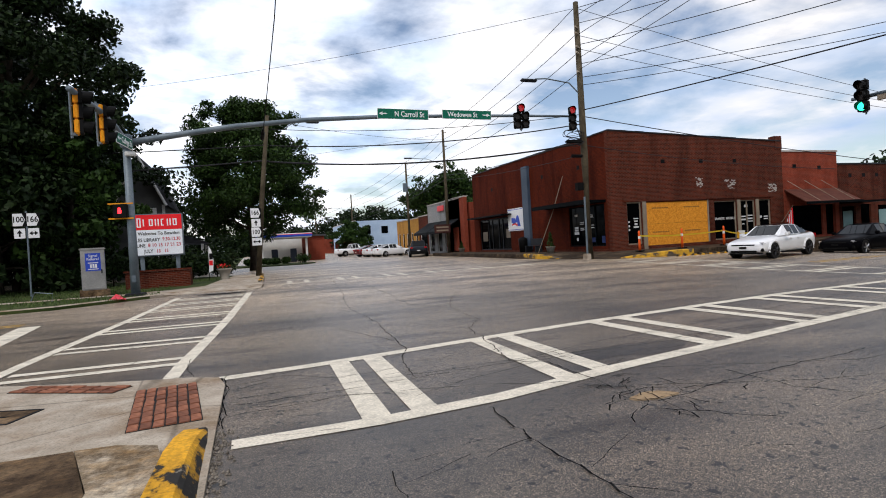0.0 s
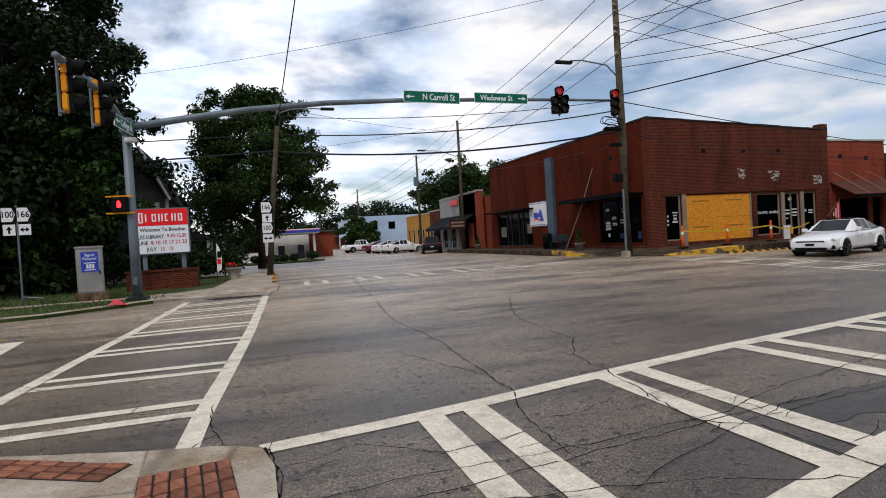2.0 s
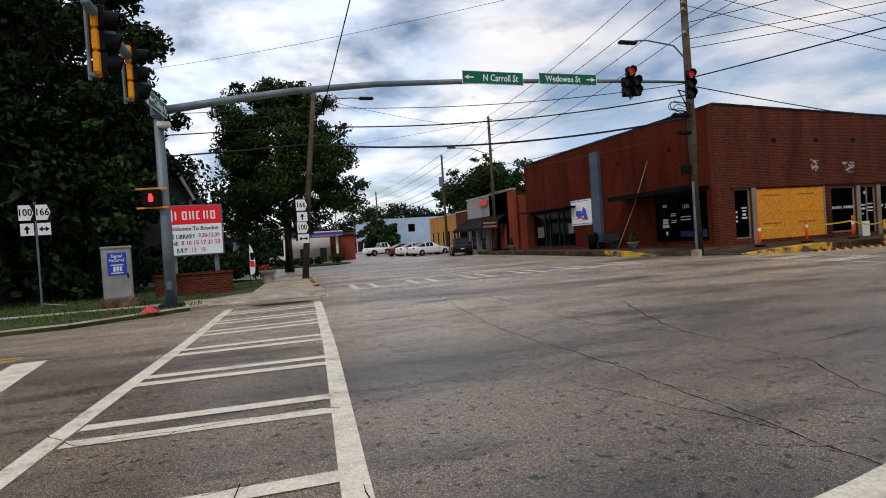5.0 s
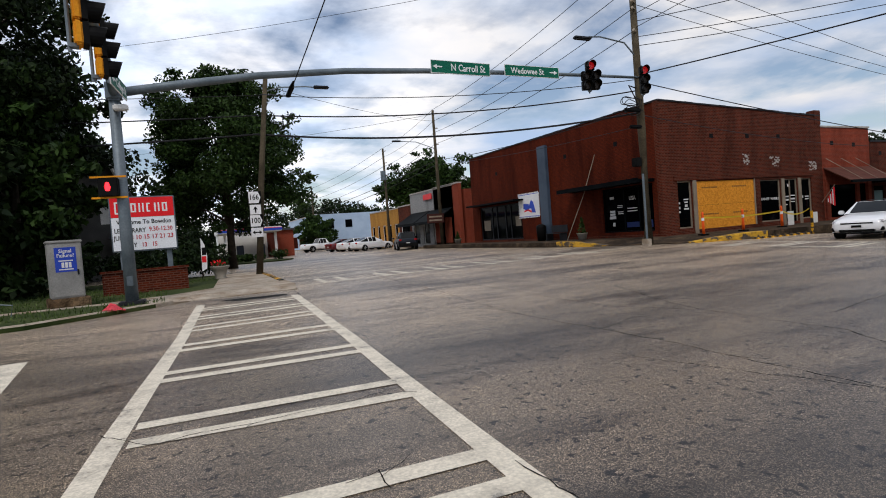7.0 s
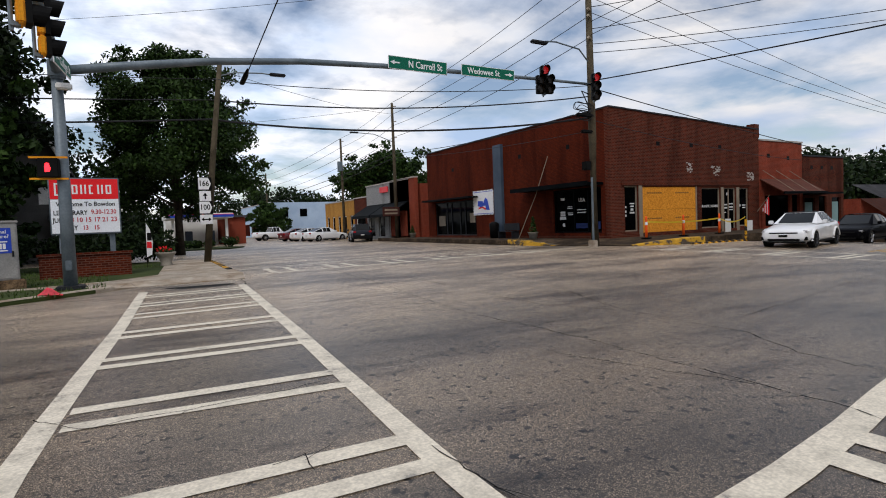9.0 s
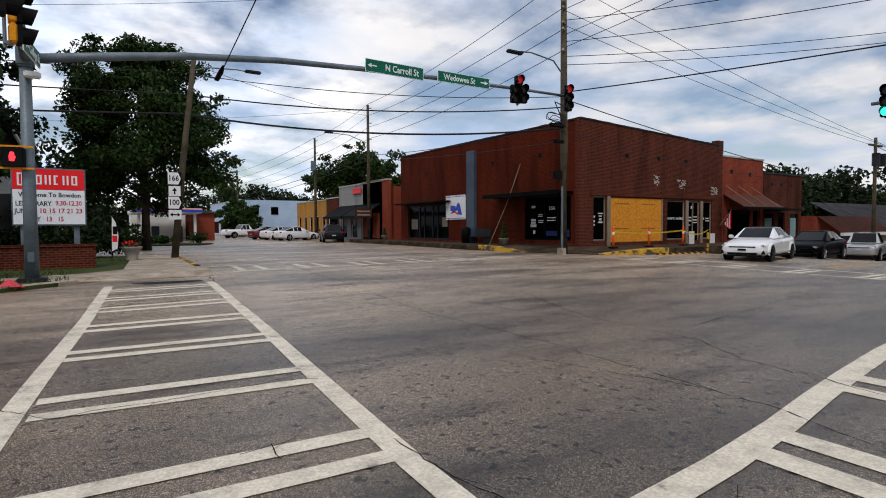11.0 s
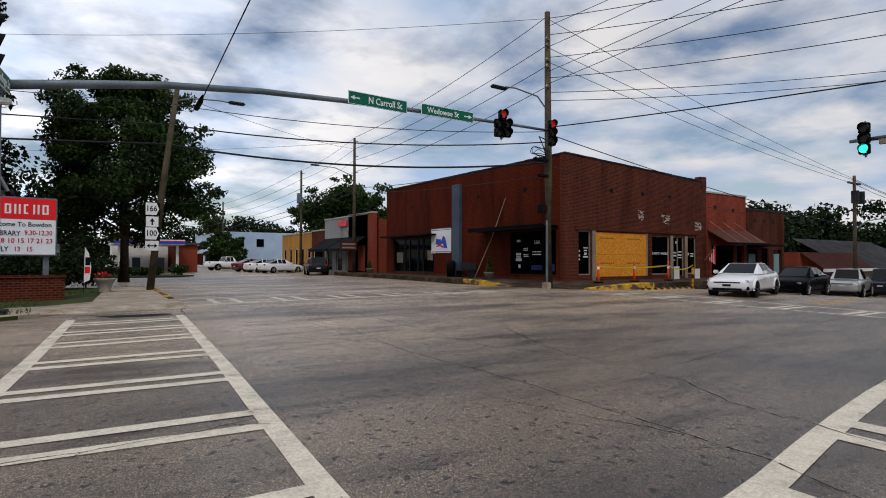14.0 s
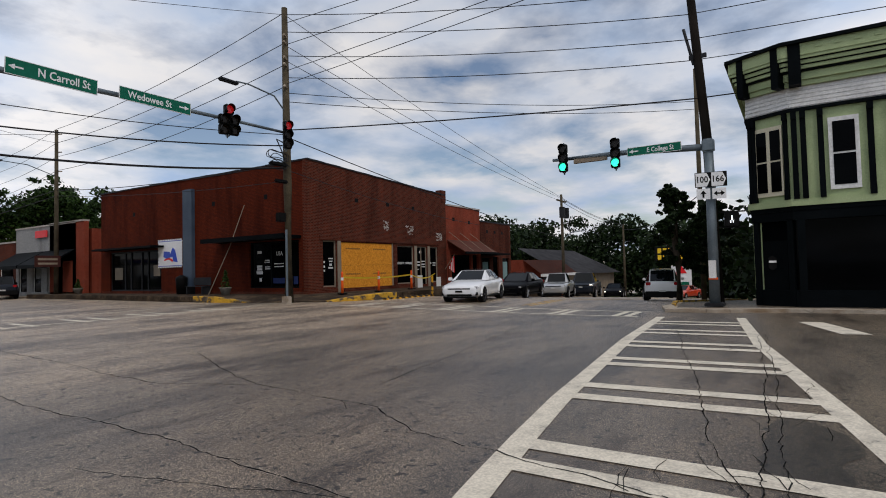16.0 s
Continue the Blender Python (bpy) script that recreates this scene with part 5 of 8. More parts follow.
def ped_head(place, rz, shape, label, rail=None):
    s = thing("pedestrian_signal", place, label, "pedestrian signal", "pedestrian signals", rz=rz)
    part("housing", boxes((-0.22, 0.22, -0.1, 0.12, -0.23, 0.23), bevel=0.02), BLACK, s)
    each("bracket", [(-0.4, 0.4, 0.0, 0.05, 0.235, 0.28), (-0.4, 0.4, 0.0, 0.05, -0.28, -0.235)], rail or SIGNAL_YELLOW, s)
    if shape == "palm":
        bm = prism([(-0.07, -0.13), (0.05, -0.13), (0.09, 0.0), (0.06, 0.02), (0.05, 0.13), (0.02, 0.14), (-0.02, 0.15), (-0.06, 0.12), (-0.08, 0.0)], 0, 0.006)
        mat = LAMP_RED
    else:
        bm = boxes((-0.03, 0.03, -0.05, 0.08, 0, 0.006), (-0.03, 0.03, 0.1, 0.16, 0, 0.006), (-0.07, -0.03, -0.16, -0.05, 0, 0.006), (0.03, 0.07, -0.16, -0.05, 0, 0.006))
        mat = glow("lit_white_symbol", (0.9, 0.95, 1.0), 1.0)
    bm.transform(Matrix.Translation((0, -0.102, 0)) @ FACE_Y @ Matrix.Scale(0.78, 4))
    part("symbol", bm, mat, s)
    return s


ped_head((-10.72, 14.1, 3.0), -8, "palm", "black pedestrian signal with red stop symbol on yellow brackets")

# signal control box
cab = thing("signal_cabinet", (-12.05, 16.0, 0.02), "grey metal signal control cabinet on a concrete pad", "cabinet", rz=14)
CAB = surface("cabinet_grey", (0.26, 0.26, 0.25), (0.40, 0.39, 0.37), 0.45, 0.3, big=1.2, bump=0.05)
part("body", boxes((-0.42, 0.34, -0.3, 0.36, 0.25, 1.72), bevel=0.02), CAB, cab)
part("lid", boxes((-0.45, 0.37, -0.33, 0.39, 1.72, 1.79), bevel=0.02), CAB, cab)
part("pad", boxes((-0.5, 0.45, -0.4, 0.45, -0.05, 0.25), bevel=0.02), CONCRETE_DARK, cab)
d = part("door", boxes((-0.38, 0.30, -0.315, -0.302, 0.3, 1.68), bevel=0.004), CAB, cab)
part("handle", boxes((0.2, 0.24, -0.35, -0.315, 0.85, 1.0)), DARK_METAL, d)
p = part("blue_notice", boxes((-0.28, 0.2, -0.322, -0.316, 0.95, 1.6)), BLUE_SIGN, cab, "blue notice about signal failure")
letters("Signal", 0.13, WHITE_SIGN, p, Matrix.Translation((-0.04, -0.324, 1.5)) @ FACE_Y)
letters("Failure?", 0.13, WHITE_SIGN, p, Matrix.Translation((-0.04, -0.324, 1.38)) @ FACE_Y)
bm = boxes((-0.14, -0.08, -0.327, -0.323, 1.06, 1.2), (-0.06, 0.0, -0.327, -0.323, 1.06, 1.2), (0.02, 0.08, -0.327, -0.323, 1.06, 1.2), (-0.2, 0.12, -0.327, -0.323, 1.0, 1.03), (-0.2, 0.12, -0.327, -0.323, 1.23, 1.26))
tagged(part("number_bars", bm, WHITE_SIGN, p), kind="stuff")
part("blue_notice", boxes((0.343, 0.349, -0.2, 0.2, 1.05, 1.62)), BLUE_SIGN, cab)
flag = thing("marking_flag", (-10.75, 12.95, -0.02), "crumpled pink plastic marker lying at the kerb", "marker")
bm = bmesh.new()
rnd = random.Random(2)
gridv = [[bm.verts.new((-0.25 + 0.1 * i, -0.18 + 0.09 * j, 0.02 + max(0, 0.2 - 0.9 * math.hypot(i * 0.1 - 0.22, j * 0.09 - 0.16)) + rnd.uniform(0, 0.05))) for i in range(6)] for j in range(5)]
for j in range(4):
    for i in range(5):
        bm.faces.new((gridv[j][i], gridv[j][i + 1], gridv[j + 1][i + 1], gridv[j + 1][i]))
bmesh.ops.solidify(bm, geom=bm.faces[:], thickness=0.012)
part("sheet", bm, surface("pink_plastic", (0.9, 0.09, 0.13), (0.95, 0.16, 0.2), 0.5, bump=0), flag)
hoop = thing("wire_frame", (-13.0, 14.4, 0), "thin bent metal wire frame in the grass", "wire frame")
part("frame", pipe([(0, 0, 0), (0.05, 0, 0.3), (-0.5, 0.1, 0.38), (-0.62, 0.1, 0.1)], 0.018, 6), STEEL, hoop)


def route_panels(parent, rows, y=-0.06):
    """Small route panels: kind, x middle, z middle, width, height, text."""
    for kind, x, z, w, h, text in rows:
        if kind == "route":
            pts = [(-w / 2, -h / 2), (w / 2 - 0.1, -h / 2), (w / 2, 0), (w / 2 - 0.1, h / 2), (-w / 2, h / 2)]
            back = boxes((x - w / 2 - 0.03, x + w / 2 + 0.03, y, y + 0.012, z - h / 2 - 0.02, z + h / 2 + 0.02))
            b = part("back_panel", back, BLACK, parent)
            bm = prism(pts, 0, 0.004)
            bm.transform(Matrix.Translation((x, y - 0.001, z)) @ FACE_Y)
            p = part("shield", bm, WHITE_SIGN, b)
            letters(text, h * 0.66, BLACK, b, Matrix.Translation((x - 0.03, y - 0.006, z)) @ FACE_Y, "route_number", squeeze=0.85)
        else:
            b = part("arrow_panel", boxes((x - w / 2, x + w / 2, y, y + 0.012, z - h / 2, z + h / 2), bevel=0.003), WHITE_SIGN, parent)
            a = h * 0.34
            if kind == "up":
                pts = [(-0.03, -a), (0.03, -a), (0.03, 0.0), (0.1, 0.0), (0, a), (-0.1, 0.0), (-0.03, 0.0)]
            else:
                L = w * 0.4
                pts = [(-L, 0), (-L + 0.11, -0.09), (-L + 0.11, -0.025), (L - 0.11, -0.025), (L - 0.11, -0.09), (L, 0), (L - 0.11, 0.09), (L - 0.11, 0.025), (-L + 0.11, 0.025), (-L + 0.11, 0.09)]
            bm = prism(pts, 0, 0.003)
            bm.transform(Matrix.Translation((x, y - 0.001, z)) @ FACE_Y)
            part("arrow", bm, BLACK, b)


# leaning timber pole with route signs
lp = thing("utility_pole", (-6.2, 23.8, 0.05), "leaning weathered timber pole with route signs", "pole")
part("shaft", pipe([(0, 0, -0.1), (0.4, 0, 4), (0.95, 0, 8.6)], [0.15, 0.13, 0.1], 12), WOOD_POLE, lp, smooth=True)
part("lamp_arm", pipe([(0.93, 0, 8.05), (1.5, -0.2, 8.2), (2.6, -0.5, 8.2), (3.0, -0.6, 8.15)], 0.03, 6), STEEL, lp)
part("lamp_head", boxes((2.9, 3.6, -0.8, -0.55, 8.08, 8.2), bevel=0.04), DARK_METAL, lp)
rs = thing("route_sign", (-6.17, 23.6, 0.05), "stack of white route signs 166 and 100 with arrows", "sign", "route signs")
route_panels(rs, [("route", 0.0, 3.35, 0.5, 0.5, "166"), ("up", 0.0, 2.82, 0.46, 0.42, ""), ("route", 0.0, 2.33, 0.5, 0.5, "100"), ("both", 0.0, 1.82, 0.5, 0.4, "")])
part("strap", boxes((0.0, 0.04, -0.05, 0.05, 1.6, 3.6)), STEEL, rs)
rs2 = thing("route_sign", (-15.0, 19.0, 0.0), "pair of small route signs on a thin post", "sign", "route signs")
part("post", pipe([(0, 0, 0), (0, 0, 3.5)], 0.035, 8), STEEL, rs2)
route_panels(rs2, [("route", -0.24, 3.15, 0.42, 0.5, "100"), ("route", 0.24, 3.15, 0.42, 0.5, "166"), ("up", -0.24, 2.6, 0.38, 0.4, ""), ("both", 0.24, 2.6, 0.38, 0.4, "")])

# changeable letter sign and its planter
sg = thing("message_board", (-10.3, 19.45, 0), "red and white changeable message board on two posts", "sign", rz=2)
part("cabinet", boxes((-0.98, 0.98, -0.12, 0.2, 1.4, 3.24), bevel=0.02), STEEL, sg)
part("red_face", boxes((-0.94, 0.94, -0.135, -0.122, 2.55, 3.2)), RED_SIGN, sg, "red top panel")
logo_bm = bmesh.new()
for k in range(7):
    x0, h0 = -0.82 + 0.235 * k, 0.15 if k else 0.2
    box(logo_bm, x0, x0 + 0.05, -0.142, -0.136, 2.86 - h0, 2.86 + h0)
    if k % 3 != 1:
        box(logo_bm, x0 + 0.11, x0 + 0.16, -0.142, -0.136, 2.86 - h0, 2.86 + h0)
    if k % 2 == 0:
        box(logo_bm, x0 + 0.05, x0 + 0.11, -0.142, -0.136, 2.86 + h0 - 0.045, 2.86 + h0)
        box(logo_bm, x0 + 0.05, x0 + 0.11, -0.142, -0.136, 2.86 - h0, 2.86 - h0 + 0.045)
tagged(part("logo", logo_bm, WHITE_SIGN, sg, "white logo drawn as plain shapes"), kind="stuff")
lf = part("letter_face", boxes((-0.94, 0.94, -0.135, -0.122, 1.45, 2.54)), surface("lit_white_face", (0.72, 0.76, 0.80), (0.80, 0.83, 0.86), 0.4, bump=0), sg)
for k, (txt, col, x, z) in enumerate((("Welcome To Bowdon", BLACK, 0.02, 2.38), ("LES LIBRARY", BLACK, -0.42, 2.1), ("9.30-12.30", RED_TEXT, 0.5, 2.12), ("JUNE", BLACK, -0.72, 1.86), ("8 10 15 17 21 23", RED_TEXT, 0.22, 1.87), ("JULY", BLACK, -0.42, 1.61), ("13   15", RED_TEXT, 0.12, 1.61))):
    letters(txt, 0.21 if k else 0.2, col, lf, Matrix.Translation((x, -0.138, z)) @ FACE_Y, squeeze=0.9 if k in (0, 4) else 0.8)
for x in (-0.7, 0.7):
    part("post", boxes((x - 0.08, x + 0.08, -0.02, 0.1, 0, 1.4)), STEEL, sg)
pl = thing("planter_wall", (-10.1, 19.2, 0), "low red brick planter wall on the grass", "planter", rz=2)
part("wall", boxes((-1.5, 1.0, -0.35, -0.1, -0.1, 0.74), (-1.5, -1.25, -0.1, 1.2, -0.1, 0.74), (0.75, 1.0, -0.1, 1.2, -0.1, 0.74)), BRICK, pl)
part("cap", boxes((-1.55, 1.05, -0.4, -0.06, 0.74, 0.81)), BRICK, pl)
urn = thing("flower_urn", (-7.85, 22.9, 0.02), "grey stone urn planted with red flowers", "flower pot")
part("pot", lathe([(0.22, 0), (0.24, 0.05), (0.2, 0.12), (0.3, 0.4), (0.38, 0.5), (0.38, 0.56), (0.3, 0.55), (0.02, 0.52)]), KERB, urn, smooth=True)
bm, bm2 = bmesh.new(), bmesh.new()
rnd = random.Random(8)
for k in range(120):
    a, r, z = rnd.uniform(0, 6.28), rnd.uniform(0, 0.36), rnd.uniform(0.52, 0.72)
    tgt = bm2 if k % 3 == 0 else bm
    c = Vector((r * math.cos(a), r * math.sin(a), z + (0.06 if k % 3 == 0 else 0)))
    u, v = Vector((rnd.gauss(0, 1), rnd.gauss(0, 1), rnd.gauss(0, 1))).normalized() * 0.05, Vector((rnd.gauss(0, 1), rnd.gauss(0, 1), rnd.gauss(0, 1))).normalized() * 0.05
    tgt.faces.new([tgt.verts.new(c + w) for w in (-u, v, u, -v)])
tagged(part("leaves", bm, LEAF, urn), kind="stuff")
tagged(part("flowers", bm2, RED_SIGN, urn, "red flowers"), kind="stuff")
blade = thing("feather_banner", (-8.55, 22.4, 0.03), "small white and red feather banner stuck in the grass", "banner")
part("rod", pipe([(0, 0, 0), (0, 0, 1.0), (0.04, 0, 1.75)], 0.012, 6), BLACK, blade)
bm = prism([(0.01, 0.4), (0.2, 0.5), (0.24, 1.0), (0.16, 1.5), (0.03, 1.75)], 0, 0.01)
bm.transform(FACE_Y)
part("cloth", bm, WHITE_SIGN, blade)
part("red_patch", boxes((0.03, 0.2, -0.013, -0.011, 0.75, 1.0)), RED_SIGN, blade)
part("dark_patch", boxes((0.05, 0.21, -0.013, -0.011, 1.05, 1.35)), BLACK, blade)

# timber pole at the brick corner
UP = Vector((10.15, 17.2, 0))
up1 = thing("utility_pole", tuple(UP), "tall weathered timber utility pole with street lamp", "pole")
part("shaft", pipe([(0, 0, -0.3), (0, 0, 5), (-0.05, 0, 13.3)], [0.21, 0.18, 0.13], 14), WOOD_POLE, up1, smooth=True)
part("lamp_arm", pipe([(-0.05, 0, 8.5), (-0.7, 0, 9.1), (-2.0, 0.1, 9.3), (-2.6, 0.1, 9.25)], 0.035, 8), STEEL, up1)
part("lamp_head", boxes((-3.4, -2.5, 0.0, 0.25, 9.1, 9.24), bevel=0.05), DARK_METAL, up1, "dark street lamp head")
part("conduit", pipe([(-0.2, -0.1, -0.1), (-0.2, -0.1, 3.2)], 0.05, 8), STEEL, up1)
part("collar_box", boxes((-0.36, -0.1, -0.3, 0.1, -0.2, 0.25), bevel=0.03), CONCRETE, up1)
each("splice_case", [(-1.2, -0.25, -0.35, -0.15, 5.95, 6.12), (-1.0, -0.3, -0.4, -0.22, 5.2, 5.36)], BLACK, up1, bevel=0.05)
part("signal_back", boxes((-0.55, -0.2, -0.1, 0.2, 3.55, 3.95), bevel=0.02), BLACK, up1)
for z in (11.6, 11.9, 10.6, 10.9, 9.6):
    part("insulator", pipe([(-0.05, -0.12, z), (-0.3, -0.2, z + 0.05)], [0.03, 0.06], 8), CONCRETE, up1)
for k, (z, r) in enumerate(((6.45, 0.34), (6.4, 0.42), (6.3, 0.3), (6.0, 0.38))):
    part("cable_coil", pipe([(-0.75 + r * 1.5 * math.cos(a), -0.22 - 0.03 * k, z + 0.5 * r * math.sin(a) + 0.05 * math.sin(3 * a + k)) for a in (2 * math.pi * i / 18 for i in range(19))], 0.018, 5), WIRE, up1)
part("drop_loop", pipe([(-0.2, 0, 7.1), (-0.6, 0, 7.2), (-0.35, -0.1, 6.6), (-0.2, -0.15, 5.9)], 0.03, 6), WIRE, up1)


def far_pole(x, y, h, label, lamp=0, lean=0.0, material=None, bar=True, z0=None):
    z0 = tz(x, y) if z0 is None else z0
    p = thing("utility_pole", (x, y, z0), label, "pole")
    part("shaft", pipe([(0, 0, -0.2), (lean, 0, h)], [0.17, 0.11], 10), material or WOOD_POLE, p, smooth=True)
    if bar:
        for z in (h - 0.3, h - 1.6, h - 3.0):
            part("insulator", pipe([(lean, 0, z), (lean + 0.35, 0, z + 0.06)], 0.045, 6), CONCRETE, p)
    if lamp:
        part("lamp_arm", pipe([(lean * 0.7, 0, h * 0.72), (lamp * 0.5, 0, h * 0.77), (lamp, 0, h * 0.775)], 0.03, 6), STEEL, p)
        part("lamp_head", boxes((lamp - 0.35, lamp + 0.35, -0.12, 0.12, h * 0.775 - 0.05, h * 0.775 + 0.06)), DARK_METAL, p)
    return p


far_pole(11.5, 42.4, 12.0, "timber utility pole beside the shops", lamp=-3.6)
far_pole(11.6, 56.3, 11.0, "timber utility pole with transformer", lamp=0)
part("transformer", pipe([(11.3, 56.0, 7.6), (11.3, 56.0, 8.6)], 0.28, 12), STEEL, None)
tagged(bpy.data.objects["transformer"], "grey can transformer on a pole", "transformer")
far_pole(11.8, 95, 11.0, "distant timber utility pole", lamp=-4)
far_pole(-2.2, 95, 12.0, "distant timber pole on the far side", lamp=0)
far_pole(11.5, 150, 12, "distant timber pole beside the street")
ep = far_pole(44.4, 17.0, 9.9, "timber pole with street lamp on the east street")
part("lamp_arm", pipe([(0.1, 0, 5.5), (0.8, -0.6, 6.2), (2.6, -1.6, 6.5)], 0.05, 6), STEEL, ep)
part("crossarm", boxes((-1.2, 1.2, -0.07, 0.07, 9.2, 9.34)), WOOD_POLE, ep)
for x in (-0.55, 0.55):
    part("transformer", pipe([(x, -0.25, 7.6), (x, -0.25, 8.6)], 0.28, 12), DARK_METAL, ep, "dark can transformer")
far_pole(67.0, 17.0, 9.5, "timber pole far down the east street", lamp=2.5)
far_pole(30.5, 2.9, 14.5, "thin dark pole beside the east street", bar=True)
far_pole(95.0, 3.0, 9.0, "distant pole on the east street")
dp = thing("utility_pole", (15.2, 0.6, -0.2), "dark leaning timber pole behind the signal mast", "pole")
part("shaft", pipe([(0.1, -0.15, 0), (0, 0, 6), (-0.1, 0.65, 16)], [0.19, 0.17, 0.13], 12), surface("dark_pole", (0.007, 0.006, 0.005), (0.016, 0.013, 0.011), 0.9, fine=20, spec=0.05), dp, smooth=True)
part("crossarm", boxes((-0.1, 0.0, -0.1, 0.5, 9.2, 9.35)), DARK_METAL, dp)
part("bracket", pipe([(-0.05, 0.35, 9.0), (-0.05, 0.65, 10.4)], 0.06, 6), DARK_METAL, dp)

# mast arm by the green building
m2 = thing("signal_mast", (13.7, 0.4, -0.1), "grey steel signal mast with a straight arm", "signal mast")
part("pole", pipe([(0, 0, 0.1), (0, 0, 5.75)], [0.17, 0.14], 16), STEEL, m2, smooth=True)
part("base_plate", boxes((-0.3, 0.3, -0.3, 0.3, 0.05, 0.16), bevel=0.02), DARK_METAL, m2)
part("collar", boxes((-0.18, 0.18, -0.18, 0.2, 5.3, 5.75), bevel=0.05), STEEL, m2)
part("arm", pipe([(0, 0.2, 5.5), (0, 2.8, 5.66), (0, 5.6, 5.72)], [0.12, 0.1, 0.06], 12), STEEL, m2, smooth=True)
part("back_panel", boxes((-0.06, 0.02, 3.45, 4.75, 5.47, 5.75), bevel=0.02), TAN_FRAME, m2, "pale tan sign panel on the arm")
part("push_button", boxes((-0.3, -0.18, -0.1, 0.12, 1.0, 1.6)), WHITE_PAINT, m2)
part("orange_band", boxes((-0.26, -0.16, -0.14, 0.14, 0.95, 1.02)), ORANGE, m2)
signal_head((13.45, 3.5, 5.55), -82, [OFF, OFF, LAMP_GREEN], BLACK, "black traffic light showing green on the straight arm")
signal_head((13.45, 5.5, 5.62), -82, [OFF, OFF, LAMP_GREEN], BLACK, "black traffic light showing green at the arm's tip")
street_sign("E College St", 0, 1.86, 0, 0.32, -1, "green street sign E College St on the straight arm", pose(13.58, 2.17, 5.53, 0, 0, -90))
rs3 = thing("route_sign", (13.45, 0.35, -0.1), "route signs 100 and 166 on the steel mast", "sign", "route signs", rz=-82)
route_panels(rs3, [("route", -0.24, 4.32, 0.44, 0.46, "100"), ("route", 0.24, 4.32, 0.44, 0.46, "166"), ("up", -0.24, 3.84, 0.42, 0.36, ""), ("both", 0.24, 3.84, 0.42, 0.36, "")])
ped_head((13.6, -0.22, 2.85), -82, "walk", "black pedestrian signal with white walking symbol", BLACK)

# overhead cables
U = lambda z, dx=0.0: (UP.x - 0.05 + dx, UP.y, z)
THICK = "thick black overhead cable"
wire(U(6.0), (-5.75, 24.1, 6.25), 0.55, 0.045, THICK)
wire((-5.75, 24.1, 6.25), (-45, 30, 6.6), 0.7, 0.04, THICK)
wire(U(7.0), (-5.6, 24.1, 7.1), 0.45, 0.03, THICK)
wire((-5.6, 24.1, 7.1), (-45, 30, 7.8), 0.6, 0.028, THICK)
wire(U(7.5), (-5.55, 24.1, 8.0), 0.4, 0.018)
wire((-5.55, 24.1, 8.0), (-45, 30, 9.0), 0.6, 0.016)
wire((-5.5, 24.1, 8.5), (11.5, 42.4, 11), 0.3, 0.012)
for z, z2 in ((13.1, 12.0), (11.7, 11.0), (10.7, 10.0), (9.7, 9.0)):
    wire(U(z), (11.5, 42.4, z2), 0.45, 0.017)
    wire((11.5, 42.4, z2), (11.6, 56.3, z2 - 1.0), 0.3, 0.014)
    wire((11.6, 56.3, z2 - 1.0), (11.8, 95, z2 - 1.4), 0.4, 0.02)
    wire((11.8, 95, z2 - 1.4), (11.5, 150, z2 - 0.6), 0.5, 0.025)
wire(U(6.2), (11.5, 42.4, 7.6), 0.3, 0.022)
wire(U(5.4), (11.5, 42.4, 7.2), 0.25, 0.016)
wire((11.5, 42.4, 7.6), (11.6, 95, 6.5), 0.4, 0.03)
wire((11.5, 42.4, 7.2), (11.6, 95, 5.8), 0.5, 0.03)
wire((11.5, 42.4, 9.0), (13.4, 47, 5.9), 0.2, 0.014)
for z, z2 in ((13.0, 9.4), (11.6, 9.3), (10.9, 9.0)):
    wire(U(z), (44.4, 17, z2 - 1.4), 0.35, 0.014)
    wire((44.4, 17, z2 - 1.4), (67, 17, z2 - 2.8), 0.4, 0.02)
wire(U(7.4), (44.4, 17.0, 4.0), 0.3, 0.024)
wire(U(5.9), (30, 18.3, 4.6), 0.25, 0.018)
for z, q in ((13.0, (15.1, 1.1, 11.5)), (12.2, (15.1, 1.1, 10.55)), (11.1, (15.1, 1.1, 9.6)), (10.1, (15.1, 1.1, 8.8))):
    wire(U(z), q, 0.25, 0.017)
    wire(q, (16.0, -40, q[2] - 0.5), 0.5, 0.016)
wire(U(7.7), (15.1, 1.0, 7.35), 0.1, 0.028, THICK)
wire((15.1, 1.0, 7.35), (17.0, -40, 8), 0.5, 0.024, THICK)
for z, q in ((12.6, (14.0, -30, 15)), (11.6, (12.5, -30, 14.6)), (10.4, (11.0, -30, 14)), (9.8, (9.6, -30, 13.2))):
    wire(U(z), q, 0.5, 0.015)
wire(U(9.4), (30.5, 2.9, 11.4), 0.4, 0.017)
wire(U(9.0), (30.5, 2.9, 10.9), 0.4, 0.017)
wire(U(13.0), (-20, 40, 13.5), 0.6, 0.011)
wire((-14, 60, 11), (11.5, 42.4, 11.6), 0.4, 0.014)
wire((67, 17, 6.0), (33.5, 2.9, 6.2), 0.9, 0.03)
gw = thing("guy_wire", (0, 0, 0), "black guy wire with a strain insulator", "cable", "overhead wires")
part("cable", pipe([(-5.5, 24.1, 8.2), (-5.85, 15.5, 5.95), (-5.6, 8, 7.8), (-5.4, -14, 13.8)], 0.016, 6), WIRE, gw)
part("insulator", pipe([(-5.86, 15.9, 6.02), (-5.86, 15.6, 5.98), (-5.84, 15.1, 6.08), (-5.83, 14.8, 6.18)], [0.03, 0.075, 0.075, 0.03], 10), BLACK, gw)

# ---- small things on the brick corner ----


